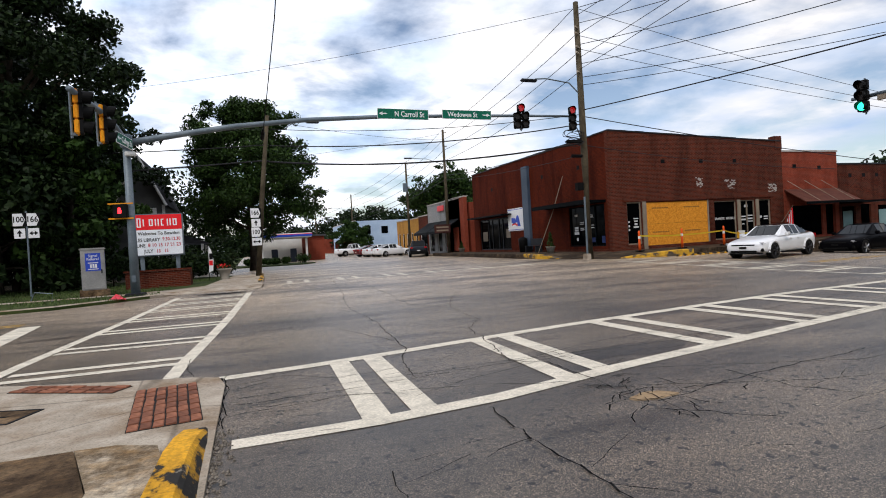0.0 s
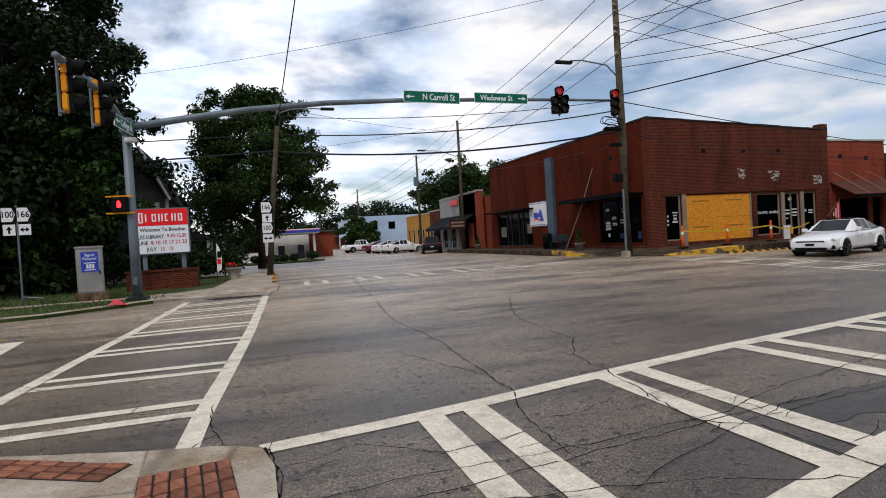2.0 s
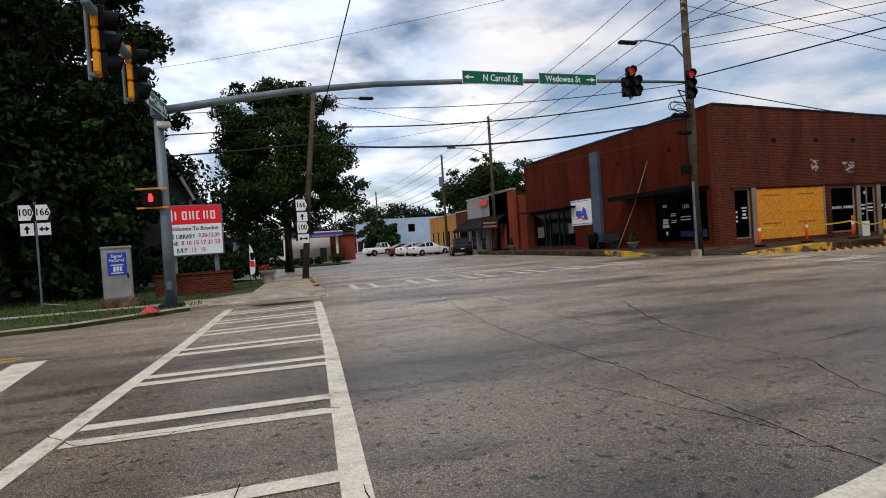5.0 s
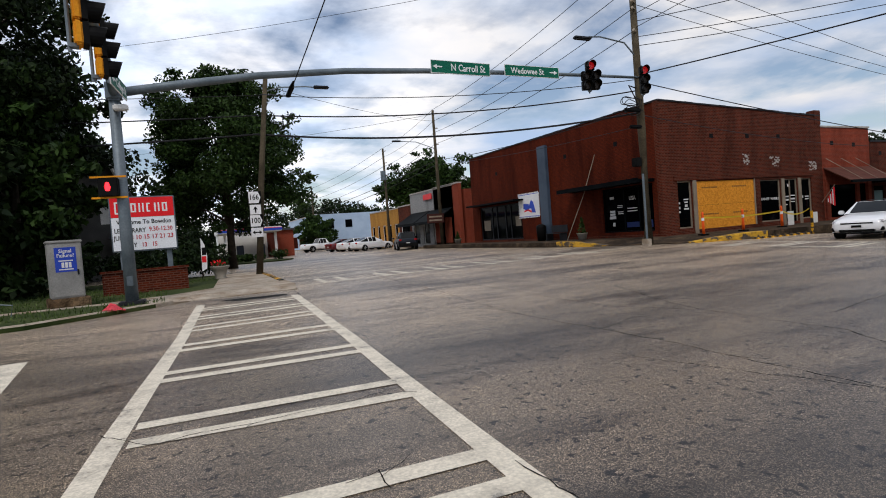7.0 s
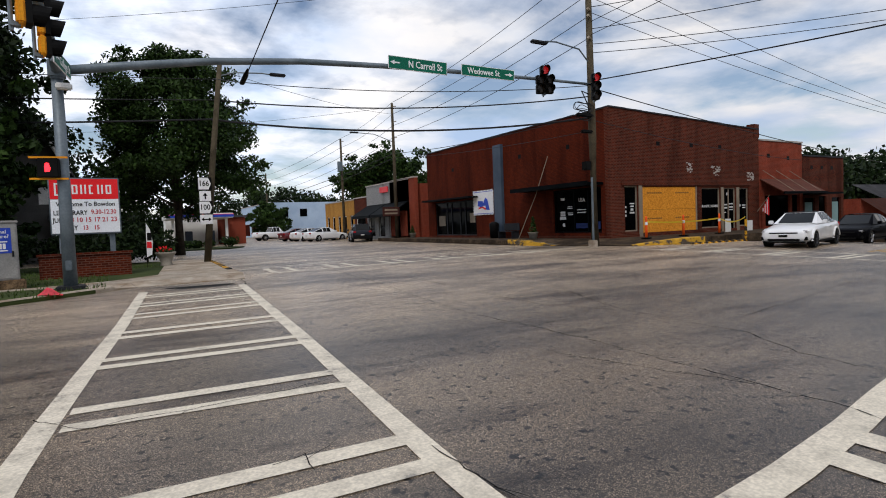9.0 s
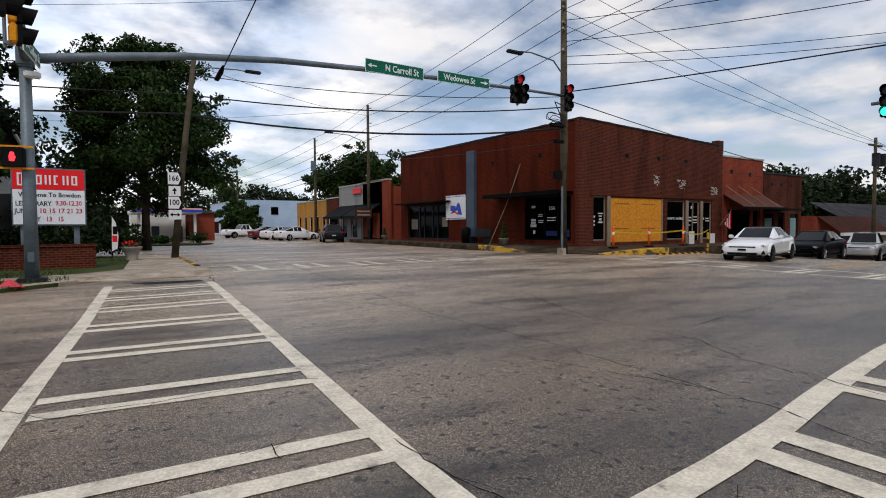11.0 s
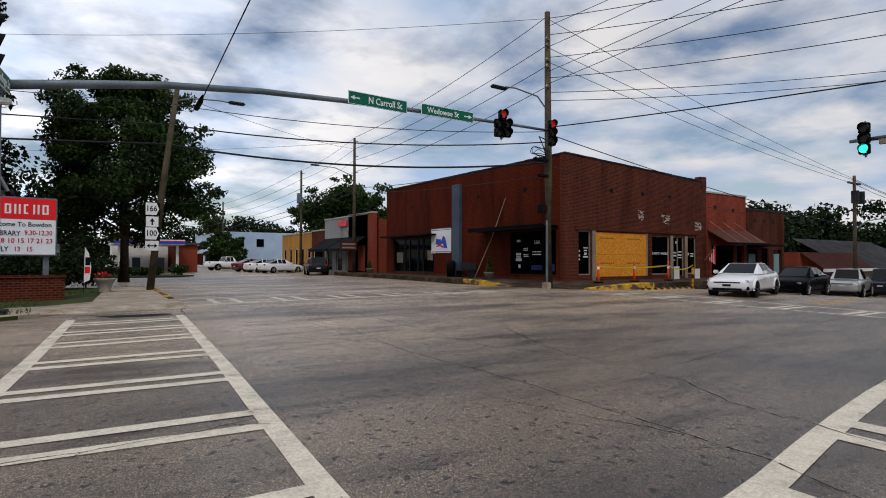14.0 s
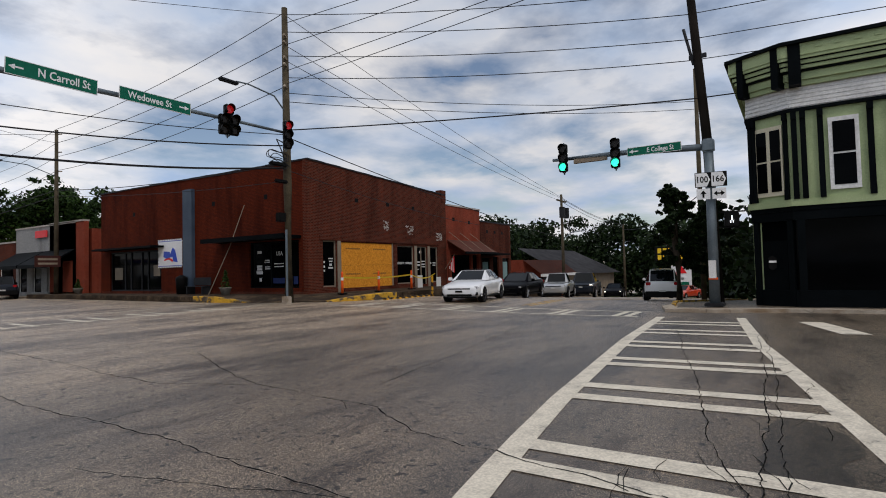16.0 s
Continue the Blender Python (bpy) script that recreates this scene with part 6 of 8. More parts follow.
def delineator(place):
    s = thing("traffic_post", place, "orange plastic channelising post with reflective bands", "traffic cone", "orange posts")
    part("post", lathe([(0.07, 0.05), (0.06, 0.5), (0.05, 0.95), (0.06, 1.0), (0.03, 1.08)], 12), ORANGE, s, smooth=True)
    part("foot", boxes((-0.18, 0.18, -0.18, 0.18, 0, 0.06), bevel=0.02), BLACK, s)
    part("band", lathe([(0.065, 0.66), (0.063, 0.8)], 12), WHITE_SIGN, s)
    return s


first = delineator((12.85, 16.2, HIGH - RISE))
copy_thing(first, pose(15.7 + SHIFT, 16.3, HIGH))
copy_thing(first, pose(18.6 + SHIFT, 16.3, HIGH))
tape = thing("barrier_tape", (SHIFT, 0, RISE), "sagging yellow barrier tape between the posts", "barrier tape")
TAPE = surface("yellow_tape", (0.75, 0.55, 0.03), (0.8, 0.6, 0.05), 0.5, bump=0)
for a, b, s in (((12.85, 16.2, 0.98), (18.6, 16.3, 1.0), 0.1), ((18.6, 16.3, 1.0), (23.0, 17.6, 1.0), 0.25)):
    pts = curve_pts(a, b, s, 16)
    bm = bmesh.new()
    rows = [(bm.verts.new(p), bm.verts.new(p + Vector((0, 0.01, 0.07)))) for p in pts]
    for p, q in zip(rows, rows[1:]):
        bm.faces.new((p[0], q[0], q[1], p[1]))
    bmesh.ops.solidify(bm, geom=bm.faces[:], thickness=0.004)
    part("strip", bm, TAPE, tape)
bo = thing("bollard", (16.6, 13.8, tz(16.6, 13.8)), "thin yellow steel bollard at the kerb", "bollard")
part("post", pipe([(0, 0, 0), (0, 0, 1.05)], 0.06, 10), KERB_YELLOW, bo)
dome_bm = lathe([(0.16, 0), (0.13, 0.06), (0.05, 0.1)], 10)
dome = part("kerb_dome", dome_bm, KERB_YELLOW)
dome.matrix_world = pose(13.0, 13.98, tz(13.0, 13.98))
tagged(dome, "low yellow painted dome stud at the kerb edge", "road stud", "dome studs")
for k in range(1, 8):
    copy_thing(dome, pose(13.0 + 0.44 * k, 13.98 - 0.03 * k, tz(13.0 + 0.44 * k, 13.98 - 0.03 * k)))
bk = thing("bench", (12.3, 26.6, HIGH - RISE), "dark metal slatted bench by the side wall", "bench")
for k in range(4):
    part("slat", boxes((-0.25 + 0.13 * k, -0.15 + 0.13 * k, -0.8, 0.8, 0.43, 0.46)), DARK_METAL, bk)
part("backrest", boxes((0.27, 0.3, -0.8, 0.8, 0.5, 0.95)), DARK_METAL, bk)
for y in (-0.7, 0.7):
    part("leg", boxes((-0.25, 0.28, y - 0.03, y + 0.03, 0, 0.43)), DARK_METAL, bk)
bn = thing("trash_bin", (12.4, 28.3, HIGH - RISE), "black round litter bin by the duct", "bin")
part("body", lathe([(0.28, 0), (0.33, 0.9), (0.3, 1.0), (0.1, 1.1)], 14), BLACK, bn, smooth=True)
pk = thing("leaning_pole", (11.5, 24.2, HIGH - RISE), "thin pale pole leaning against the side wall", "pole")
part("rod", pipe([(0, 0.3, 0), (0.7, -0.6, 2.6), (1.25, -1.1, 4.8)], 0.022, 6), TAN_FRAME, pk)


def planter_pot(place, label, crown_h=0.9):
    s = thing("plant_pot", place, label, "plant pot")
    part("pot", lathe([(0.2, 0), (0.3, 0.35), (0.34, 0.4), (0.3, 0.4), (0.02, 0.36)], 12), KERB, s, smooth=True)
    bm = bmesh.new()
    rnd = random.Random(int(place[1] * 7))
    for k in range(260):
        a, z = rnd.uniform(0, 6.28), rnd.uniform(0.36, 0.4 + crown_h)
        r = 0.28 * (1 - (z - 0.36) / (crown_h * 1.15)) * rnd.uniform(0.3, 1)
        c = Vector((r * math.cos(a), r * math.sin(a), z))
        u, v = (Vector((rnd.gauss(0, 1), rnd.gauss(0, 1), rnd.gauss(0, 1))).normalized() * 0.06 for _ in range(2))
        bm.faces.new([bm.verts.new(c + w) for w in (-u, v, u, -v)])
    tagged(part("foliage", bm, LEAF, s), kind="stuff")
    return s


planter_pot((11.9, 23.6, HIGH - RISE), "stone pot with a small dark evergreen by the window")
planter_pot((12.3, 40.3, HIGH - RISE), "round pot with a dark shrub at the wall end", 0.6)
fl = thing("flag", (25.6, FY - 0.05, 1.0), "small striped flag on a slanted wall staff", "flag")
part("staff", pipe([(0, 0, 0.3), (0.15, -0.7, 1.3)], 0.02, 6), TAN_FRAME, fl)
for k in range(6):
    part("stripe", boxes((0.12 + 0.005 * k, 0.16 + 0.005 * k, -0.66 + 0.07 * k, -0.6 + 0.07 * k, 0.05 + 0.05 * k, 1.15 - 0.13 * k)), (RED_SIGN, WHITE_SIGN)[k % 2], fl)
sw = thing("sandwich_board", (21.3, 17.6, HIGH - RISE), "small white sandwich board leaning by the shop", "sign")
part("board", boxes((-0.25, 0.25, -0.03, 0.0, 0, 0.75)), WHITE_PAINT, sw)
sw = thing("sandwich_board", (23.4, 17.6, HIGH - RISE), "small white notice board by the door", "sign")
part("board", boxes((-0.25, 0.25, -0.03, 0.0, 0, 0.6)), WHITE_PAINT, sw)
bsign = thing("street_board", (11.3, 41.7, 0), "brown direction board on the timber pole", "sign")
part("board", boxes((-1.1, 0.5, -0.05, 0.0, 2.1, 2.9), bevel=0.02), surface("brown_sign", (0.04, 0.012, 0.01), (0.06, 0.02, 0.015), 0.5, bump=0), bsign)
tagged(part("text_bars", boxes((-0.9, 0.3, -0.056, -0.05, 2.58, 2.72), (-0.9, 0.3, -0.056, -0.05, 2.28, 2.42)), TAN_FRAME, bsign), kind="stuff")

# ---- vehicles ----
CHROME = surface("bright_rim_metal", (0.35, 0.35, 0.36), (0.5, 0.5, 0.51), 0.3, 0.9, bump=0)
DARK_RIM = surface("dark_rim_metal", (0.03, 0.03, 0.032), (0.06, 0.06, 0.065), 0.35, 0.7, bump=0)
CAR_GLASS = glass_material("tinted_car_glass", (0.003, 0.004, 0.0045), 0.03, 0.22)
HEADLIGHT = surface("clear_headlight", (0.5, 0.5, 0.52), (0.62, 0.62, 0.64), 0.15, 0.4, bump=0)
LIT = glow("lit_headlight", (1.0, 0.93, 0.8), 2.5)
TAIL = surface("red_tail_lens", (0.30, 0.008, 0.01), (0.4, 0.01, 0.015), 0.2, bump=0)
PLATE = surface("blank_plate", (0.5, 0.5, 0.48), (0.6, 0.6, 0.58), 0.5, bump=0)

SHAPES = {
    # body stations: x/L, bottom, belt height, half width/W ; cabin: x/L at belt front, roof front, roof rear, belt rear
    "sedan": ([(0.5, 0.36, 0.62, 0.36), (0.485, 0.24, 0.70, 0.44), (0.43, 0.20, 0.78, 0.49), (0.3, 0.19, 0.88, 0.5), (0.17, 0.19, 0.95, 0.5), (-0.1, 0.19, 0.97, 0.5), (-0.33, 0.20, 1.0, 0.5), (-0.44, 0.24, 1.02, 0.48), (-0.49, 0.34, 0.98, 0.43), (-0.5, 0.45, 0.9, 0.38)], (0.2, 0.03, -0.17, -0.39)),
    "suv": ([(0.5, 0.45, 0.8, 0.38), (0.485, 0.3, 0.92, 0.45), (0.42, 0.27, 1.02, 0.49), (0.25, 0.26, 1.08, 0.5), (-0.1, 0.26, 1.1, 0.5), (-0.4, 0.28, 1.12, 0.5), (-0.485, 0.35, 1.1, 0.47), (-0.5, 0.45, 1.0, 0.44)], (0.24, 0.12, -0.42, -0.49)),
    "pickup": ([(0.5, 0.5, 0.85, 0.42), (0.485, 0.35, 0.95, 0.47), (0.42, 0.32, 1.02, 0.49), (0.2, 0.32, 1.08, 0.5), (-0.05, 0.32, 1.1, 0.5), (-0.3, 0.34, 1.1, 0.5), (-0.48, 0.38, 1.1, 0.49), (-0.5, 0.5, 1.05, 0.48)], (0.2, 0.12, -0.06, -0.12)),
}


def car(label, place, rz, kind, paint, L, W, H, rim=CHROME, lit=False, roof=None, grille=BLACK, group="cars waiting"):
    c = thing("car" if kind != "pickup" else "pickup_truck", place, label, "car" if kind != "pickup" else "pickup truck", group, rz=rz)
    rows, cab = SHAPES[kind]
    hs = H / {"sedan": 1.42, "suv": 1.7, "pickup": 1.72}[kind]
    bm = bmesh.new()
    rings = []
    belt = []
    for fx, zl, zb, hw in rows:
        w, zl, zb = hw * W, zl * hs, zb * hs
        half = [(0.0, zl), (w * 0.86, zl), (w * 0.97, zl + 0.1), (w, zl + (zb - zl) * 0.45), (w * 0.985, zl + (zb - zl) * 0.72), (w * 0.93, zb - 0.015), (w * 0.6, zb + 0.025), (0.0, zb + 0.04)]
        pts = half + [(-y, z) for y, z in half[-2:0:-1]]
        rings.append([bm.verts.new((fx * L, y, z)) for y, z in pts])
        belt.append((fx * L, w * 0.93, zb))
    for a, b in zip(rings, rings[1:]):
        n = len(a)
        for k in range(n):
            bm.faces.new((a[k], b[k], b[(k + 1) % n], a[(k + 1) % n]))
    bm.faces.new(rings[0])
    bm.faces.new(rings[-1][::-1])
    bmesh.ops.recalc_face_normals(bm, faces=bm.faces)
    body = part("body", bm, paint, c, smooth=True)
    sub = body.modifiers.new("rounded", "SUBSURF")
    sub.levels = sub.render_levels = 2

    def at(fx):
        x = fx * L
        for (x0, w0, z0), (x1, w1, z1) in zip(belt, belt[1:]):
            if x1 <= x <= x0:
                k = (x0 - x) / max(1e-6, x0 - x1)
                return w0 + (w1 - w0) * k, z0 + (z1 - z0) * k
        return belt[0][1:]
    x1, x2, x3, x4 = cab
    gh = bmesh.new()
    low, high = [], []
    st = [x1, x2, (x2 + x3) / 2, x3, x4]
    for i, fx in enumerate(st):
        w, z = at(fx)
        top = H - (0.0 if 0 < i < 4 else 0) - (0.02 if i in (1, 3) else 0)
        low.append((fx * L, w * 0.97, z - 0.01))
        high.append((fx * L, w * 0.70, top) if 0 < i < 4 else (fx * L, w * 0.8, z + 0.02))
    def quad(b, pts):
        b.faces.new([b.verts.new(p) for p in pts])
    for s in (1, -1):
        for i in range(4):
            (ax, aw, az), (bx, bw, bz) = low[i], low[i + 1]
            (cx, cw, cz), (dx, dw, dz) = high[i], high[i + 1]
            quad(gh, [(ax, s * aw, az), (bx, s * bw, bz), (dx, s * dw, dz), (cx, s * cw, cz)])
    for i in (0, 3):
        (ax, aw, az), (bx, bw, bz) = high[i], high[i + 1]
        quad(gh, [(ax, -aw, az), (ax, aw, az), (bx, bw, bz), (bx, -bw, bz)])
    bmesh.ops.remove_doubles(gh, verts=gh.verts, dist=0.001)
    bmesh.ops.recalc_face_normals(gh, faces=gh.faces)
    shell = part("cabin_shell", gh, paint, c)

    def window(name, pts, inset, lift):
        mid = sum((Vector(p) for p in pts), Vector()) / len(pts)
        n = (Vector(pts[1]) - Vector(pts[0])).cross(Vector(pts[-1]) - Vector(pts[0])).normalized()
        if n.dot(mid - Vector((0, 0, H * 0.6))) < 0:
            n.negate()
        ring = [Vector(p).lerp(mid, inset) + n * lift for p in pts]
        back = [p - n * 0.012 for p in ring]
        wb = bmesh.new()
        a, b2_ = [wb.verts.new(p) for p in ring], [wb.verts.new(p) for p in back]
        wb.faces.new(a)
        for k in range(len(a)):
            wb.faces.new((a[k], a[(k + 1) % len(a)], b2_[(k + 1) % len(a)], b2_[k]))
        bmesh.ops.recalc_face_normals(wb, faces=wb.faces)
        part(name, wb, CAR_GLASS, shell)

    for i, name in ((0, "windscreen"), (3, "rear_window")):
        (ax, aw, az), (bx, bw, bz) = high[i], high[i + 1]
        window(name, [(ax, -aw, az), (ax, aw, az), (bx, bw, bz), (bx, -bw, bz)], 0.07, 0.006)
    for s in (1, -1):
        for i in range(4):
            (ax, aw, az), (bx, bw, bz) = low[i], low[i + 1]
            (cx, cw, cz), (dx, dw, dz) = high[i], high[i + 1]
            window("side_window", [(ax, s * aw, az), (bx, s * bw, bz), (dx, s * dw, dz), (cx, s * cw, cz)], 0.1 if i in (1, 2) else 0.16, 0.006)
    rf = bmesh.new()
    prof = [high[1], high[2], high[3]]
    rr = []
    for x, w, z in prof:
        rr.append([rf.verts.new((x, y, zz)) for y, zz in ((-w - 0.01, z - 0.03), (-w * 0.8, z + 0.025), (0, z + 0.045), (w * 0.8, z + 0.025), (w + 0.01, z - 0.03))])
    for a, b in zip(rr, rr[1:]):
        for k in range(4):
            rf.faces.new((a[k], b[k], b[k + 1], a[k + 1]))
    bmesh.ops.solidify(rf, geom=rf.faces[:], thickness=0.03)
    part("roof", rf, roof or paint, c, smooth=True)
    for s in (1, -1):
        mir = part("mirror", boxes((x1 * L - 0.42, x1 * L - 0.22, s * (W / 2 + 0.09) - 0.08, s * (W / 2 + 0.09) + 0.08, at(x1)[1] + 0.0, at(x1)[1] + 0.15), bevel=0.03), paint, c)
    r = 0.335 * hs if kind == "sedan" else 0.38 * hs
    for fx in (0.315, -0.30):
        for s in (1, -1):
            y = s * (W / 2 - 0.1)
            wh = part("wheel", pipe([(fx * L, y - 0.115, r), (fx * L, y + 0.125, r)], r, 24), RUBBER, c, smooth=False)
            yo = y + s * 0.118
            part("rim", pipe([(fx * L, yo - 0.01, r), (fx * L, yo + s * 0.012 + 0.005, r)], r * 0.68, 20), BLACK, wh)
            sp = bmesh.new()
            for k in range(5):
                a = 2 * math.pi * k / 5
                p, q = (fx * L, yo + s * 0.018, r), (fx * L + r * 0.66 * math.cos(a), yo + s * 0.014, r + r * 0.66 * math.sin(a))
                tube(sp, [p, q], [0.05, 0.035], 5)
            part("spokes", sp, rim, wh)
            arc = [(fx * L + (r + 0.05) * math.cos(a), s * (W / 2 - 0.012), r + (r + 0.05) * math.sin(a)) for a in (radians(-10 + 200 * k / 12) for k in range(13))]
            part("wheel_arch", pipe(arc, 0.05, 6), BLACK if kind != "sedan" else paint, c)
            # A black disc stands in for the shade inside the wheel arch.
            part("arch_shadow", pipe([(fx * L, s * (W / 2 - 0.16), r + 0.02), (fx * L, s * (W / 2 - 0.004), r + 0.02)], r + 0.045, 20), BLACK, c)
    f = 0.5 * L
    zf = rows[1][2] * hs
    part("grille", boxes((f - 0.2, f - 0.005, -0.3 * W, 0.3 * W, zf - 0.15, zf - 0.04), bevel=0.03), grille, c)
    part("air_intake", boxes((f - 0.24, f + 0.0, -0.32 * W, 0.32 * W, 0.27 * hs, 0.40 * hs), bevel=0.03), BLACK, c)
    part("splitter", boxes((f - 0.3, f - 0.02, -0.4 * W, 0.4 * W, 0.2 * hs, 0.25 * hs), bevel=0.02), BLACK, c)
    for s in (1, -1):
        part("fog_lamp_recess", boxes((f - 0.3, f - 0.07, s * 0.42 * W - 0.07, s * 0.42 * W + 0.05, 0.3 * hs, 0.46 * hs), bevel=0.02), BLACK, c)
    part("plate", boxes((f - 0.02, f + 0.02, -0.15, 0.15, zf - 0.24, zf - 0.16)), BLACK if kind == "sedan" else PLATE, c)
    for s in (1, -1):
        part("headlight", boxes((f - 0.42, f - 0.06, s * 0.385 * W - 0.15, s * 0.385 * W + 0.13, zf - 0.10, zf + 0.0), bevel=0.045), LIT if lit else HEADLIGHT, c)
        part("tail_light", boxes((-f - 0.005, -f + 0.12, s * 0.37 * W - 0.12, s * 0.37 * W + 0.12, rows[-2][2] * hs - 0.2, rows[-2][2] * hs - 0.04), bevel=0.02), TAIL, c)
    if kind == "suv":
        part("rear_bumper", boxes((-f - 0.03, -f + 0.12, -0.46 * W, 0.46 * W, 0.3, 0.62), bevel=0.03), BLACK, c)
    part("rear_plate", boxes((-f - 0.012, -f + 0.02, -0.16, 0.16, 0.55, 0.68)), PLATE, c)
    for s in (1, -1):
        part("sill", boxes((-0.2 * L, 0.2 * L, s * W / 2 - 0.03, s * W / 2 + 0.005, 0.2 * hs, 0.27 * hs)), BLACK, c)
        for fx in (0.03, -0.12):
            w, z = at(fx)
            part("door_handle", boxes((fx * L - 0.1, fx * L + 0.08, s * W / 2 - 0.02, s * W / 2 + 0.015, z - 0.17, z - 0.14)), paint, c)
    return c


WHITE_CAR = car_paint("white_car_paint", (0.78, 0.79, 0.80))
BLACK_CAR = car_paint("black_car_paint", (0.003, 0.003, 0.004), 0.0, 0.03)
NAVY_CAR = car_paint("dark_blue_car_paint", (0.01, 0.014, 0.022), 0.2, 0.3)
SILVER_CAR = car_paint("silver_car_paint", (0.42, 0.43, 0.43), 0.5)
RED_CAR = car_paint("red_orange_car_paint", (0.55, 0.05, 0.015))
MAROON_CAR = car_paint("maroon_car_paint", (0.12, 0.012, 0.015))
car("white sporty sedan waiting at the east crosswalk", (14.5, 10.15, tz(14.5, 10.15)), 191, "sedan", WHITE_CAR, 4.2, 1.72, 1.33, DARK_RIM, roof=BLACK_CAR)
car("black sedan waiting behind the white car", (21.8, 11.3, tz(21.8, 11.3)), 186, "sedan", BLACK_CAR, 4.5, 1.76, 1.4)
car("old white pickup truck waiting in the queue", (30.5, 12.3, tz(30.5, 12.3)), 192, "pickup", SILVER_CAR, 4.9, 1.8, 1.7)
tr = car("dark blue pickup truck with a flat bed in the queue", (39.8, 13.4, tz(39.8, 13.4)), 190, "pickup", NAVY_CAR, 5.6, 2.1, 2.1, lit=True)
car("dark sedan far back in the queue", (51.0, 14.0, tz(51, 14)), 190, "sedan", BLACK_CAR, 4.6, 1.8, 1.42, lit=True)
car("red car turning far down the east street", (58.0, 8.4, tz(58, 8)), 160, "sedan", RED_CAR, 4.4, 1.8, 1.4)
car("white sport utility car driving away down the east street", (25.6, 4.35, tz(25.6, 4.4)), 10, "suv", WHITE_CAR, 4.6, 1.85, 1.75, grille=BLACK, group="")
car("dark sport utility car parked by the shops", (9.6, 46.5, tz(9, 50)), 75, "suv", NAVY_CAR, 4.5, 1.85, 1.6, group="parked cars")
car("white sedan parked at an angle by the shops", (9.2, 55.5, tz(9, 60)), 15, "sedan", WHITE_CAR, 4.7, 1.8, 1.42, group="parked cars")
car("white sedan parked at an angle by the shops", (8.8, 59.5, tz(9, 60)), 15, "sedan", WHITE_CAR, 4.7, 1.8, 1.42, group="parked cars")
car("maroon sedan parked in the row by the shops", (8.5, 63.5, tz(9, 60)), 15, "sedan", MAROON_CAR, 4.7, 1.8, 1.42, group="parked cars")
car("white pickup truck parked at the end of the row", (7.8, 74, tz(9, 60)), 15, "pickup", WHITE_CAR, 5.2, 1.9, 1.75, group="parked cars")
car("dark car far up the north street", (4.0, 120, tz(9, 60)), 90, "sedan", BLACK_CAR, 4.6, 1.8, 1.45, group="parked cars")

# ---- green corner building ----
gb = thing("corner_building", (0, 0, 0), "two-storey pale green victorian corner building with dark shopfront", "building")
A0, B0 = Vector((14.95, -0.75)), Vector((14.35, -1.95))   # ends of the cut corner
END_S, END_E = -30.0, 40.0


def storey(z):
    """The cornice zone above the upper windows, a little lower than drawn."""
    return z if z < 6.3 else 6.3 + (z - 6.3) * 0.84


def panel(p, q, z0, z1, t, material, name, parent=gb, out=0.0, label=""):
    """A flat upright block from p to q, its outer face moved out by out."""
    z0, z1 = storey(z0), storey(z1)
    p, q = Vector((p[0], p[1], 0)), Vector((q[0], q[1], 0))
    d = (q - p).normalized()
    n = Vector((-d.y, d.x, 0))
    n = -n if n.dot(Vector((-1, 1, 0))) < 0 else n
    a, b = p + n * out, q + n * out
    c, e = q + n * (out - t), p + n * (out - t)
    return part(name, prism([(v.x, v.y) for v in (a, b, c, e)], z0, z1), material, parent, label)


def frac(p, q, k):
    return (p[0] + (q[0] - p[0]) * k, p[1] + (q[1] - p[1]) * k)


W_END = (14.35, END_S)
N_END = (END_E, -0.75)
SIDES = ((N_END, A0), (A0, B0), (B0, W_END))
CUT = (B0 - A0).normalized()
CUT_N = Vector((CUT.y, -CUT.x))


def corner_line(out):
    """The street outline of the building, moved out by out, with mitred corners."""
    k = CUT_N.dot(A0) + out
    y, x = -0.75 + out, 14.35 - out
    return [(END_E, y), ((k - CUT_N.y * y) / CUT_N.x, y), (x, (k - CUT_N.x * x) / CUT_N.y), (x, END_S)]


def band(z0, z1, t, material, name, out=0.0):
    part(name, prism(corner_line(out) + corner_line(out - t)[::-1], storey(z0), storey(z1)), material, gb)


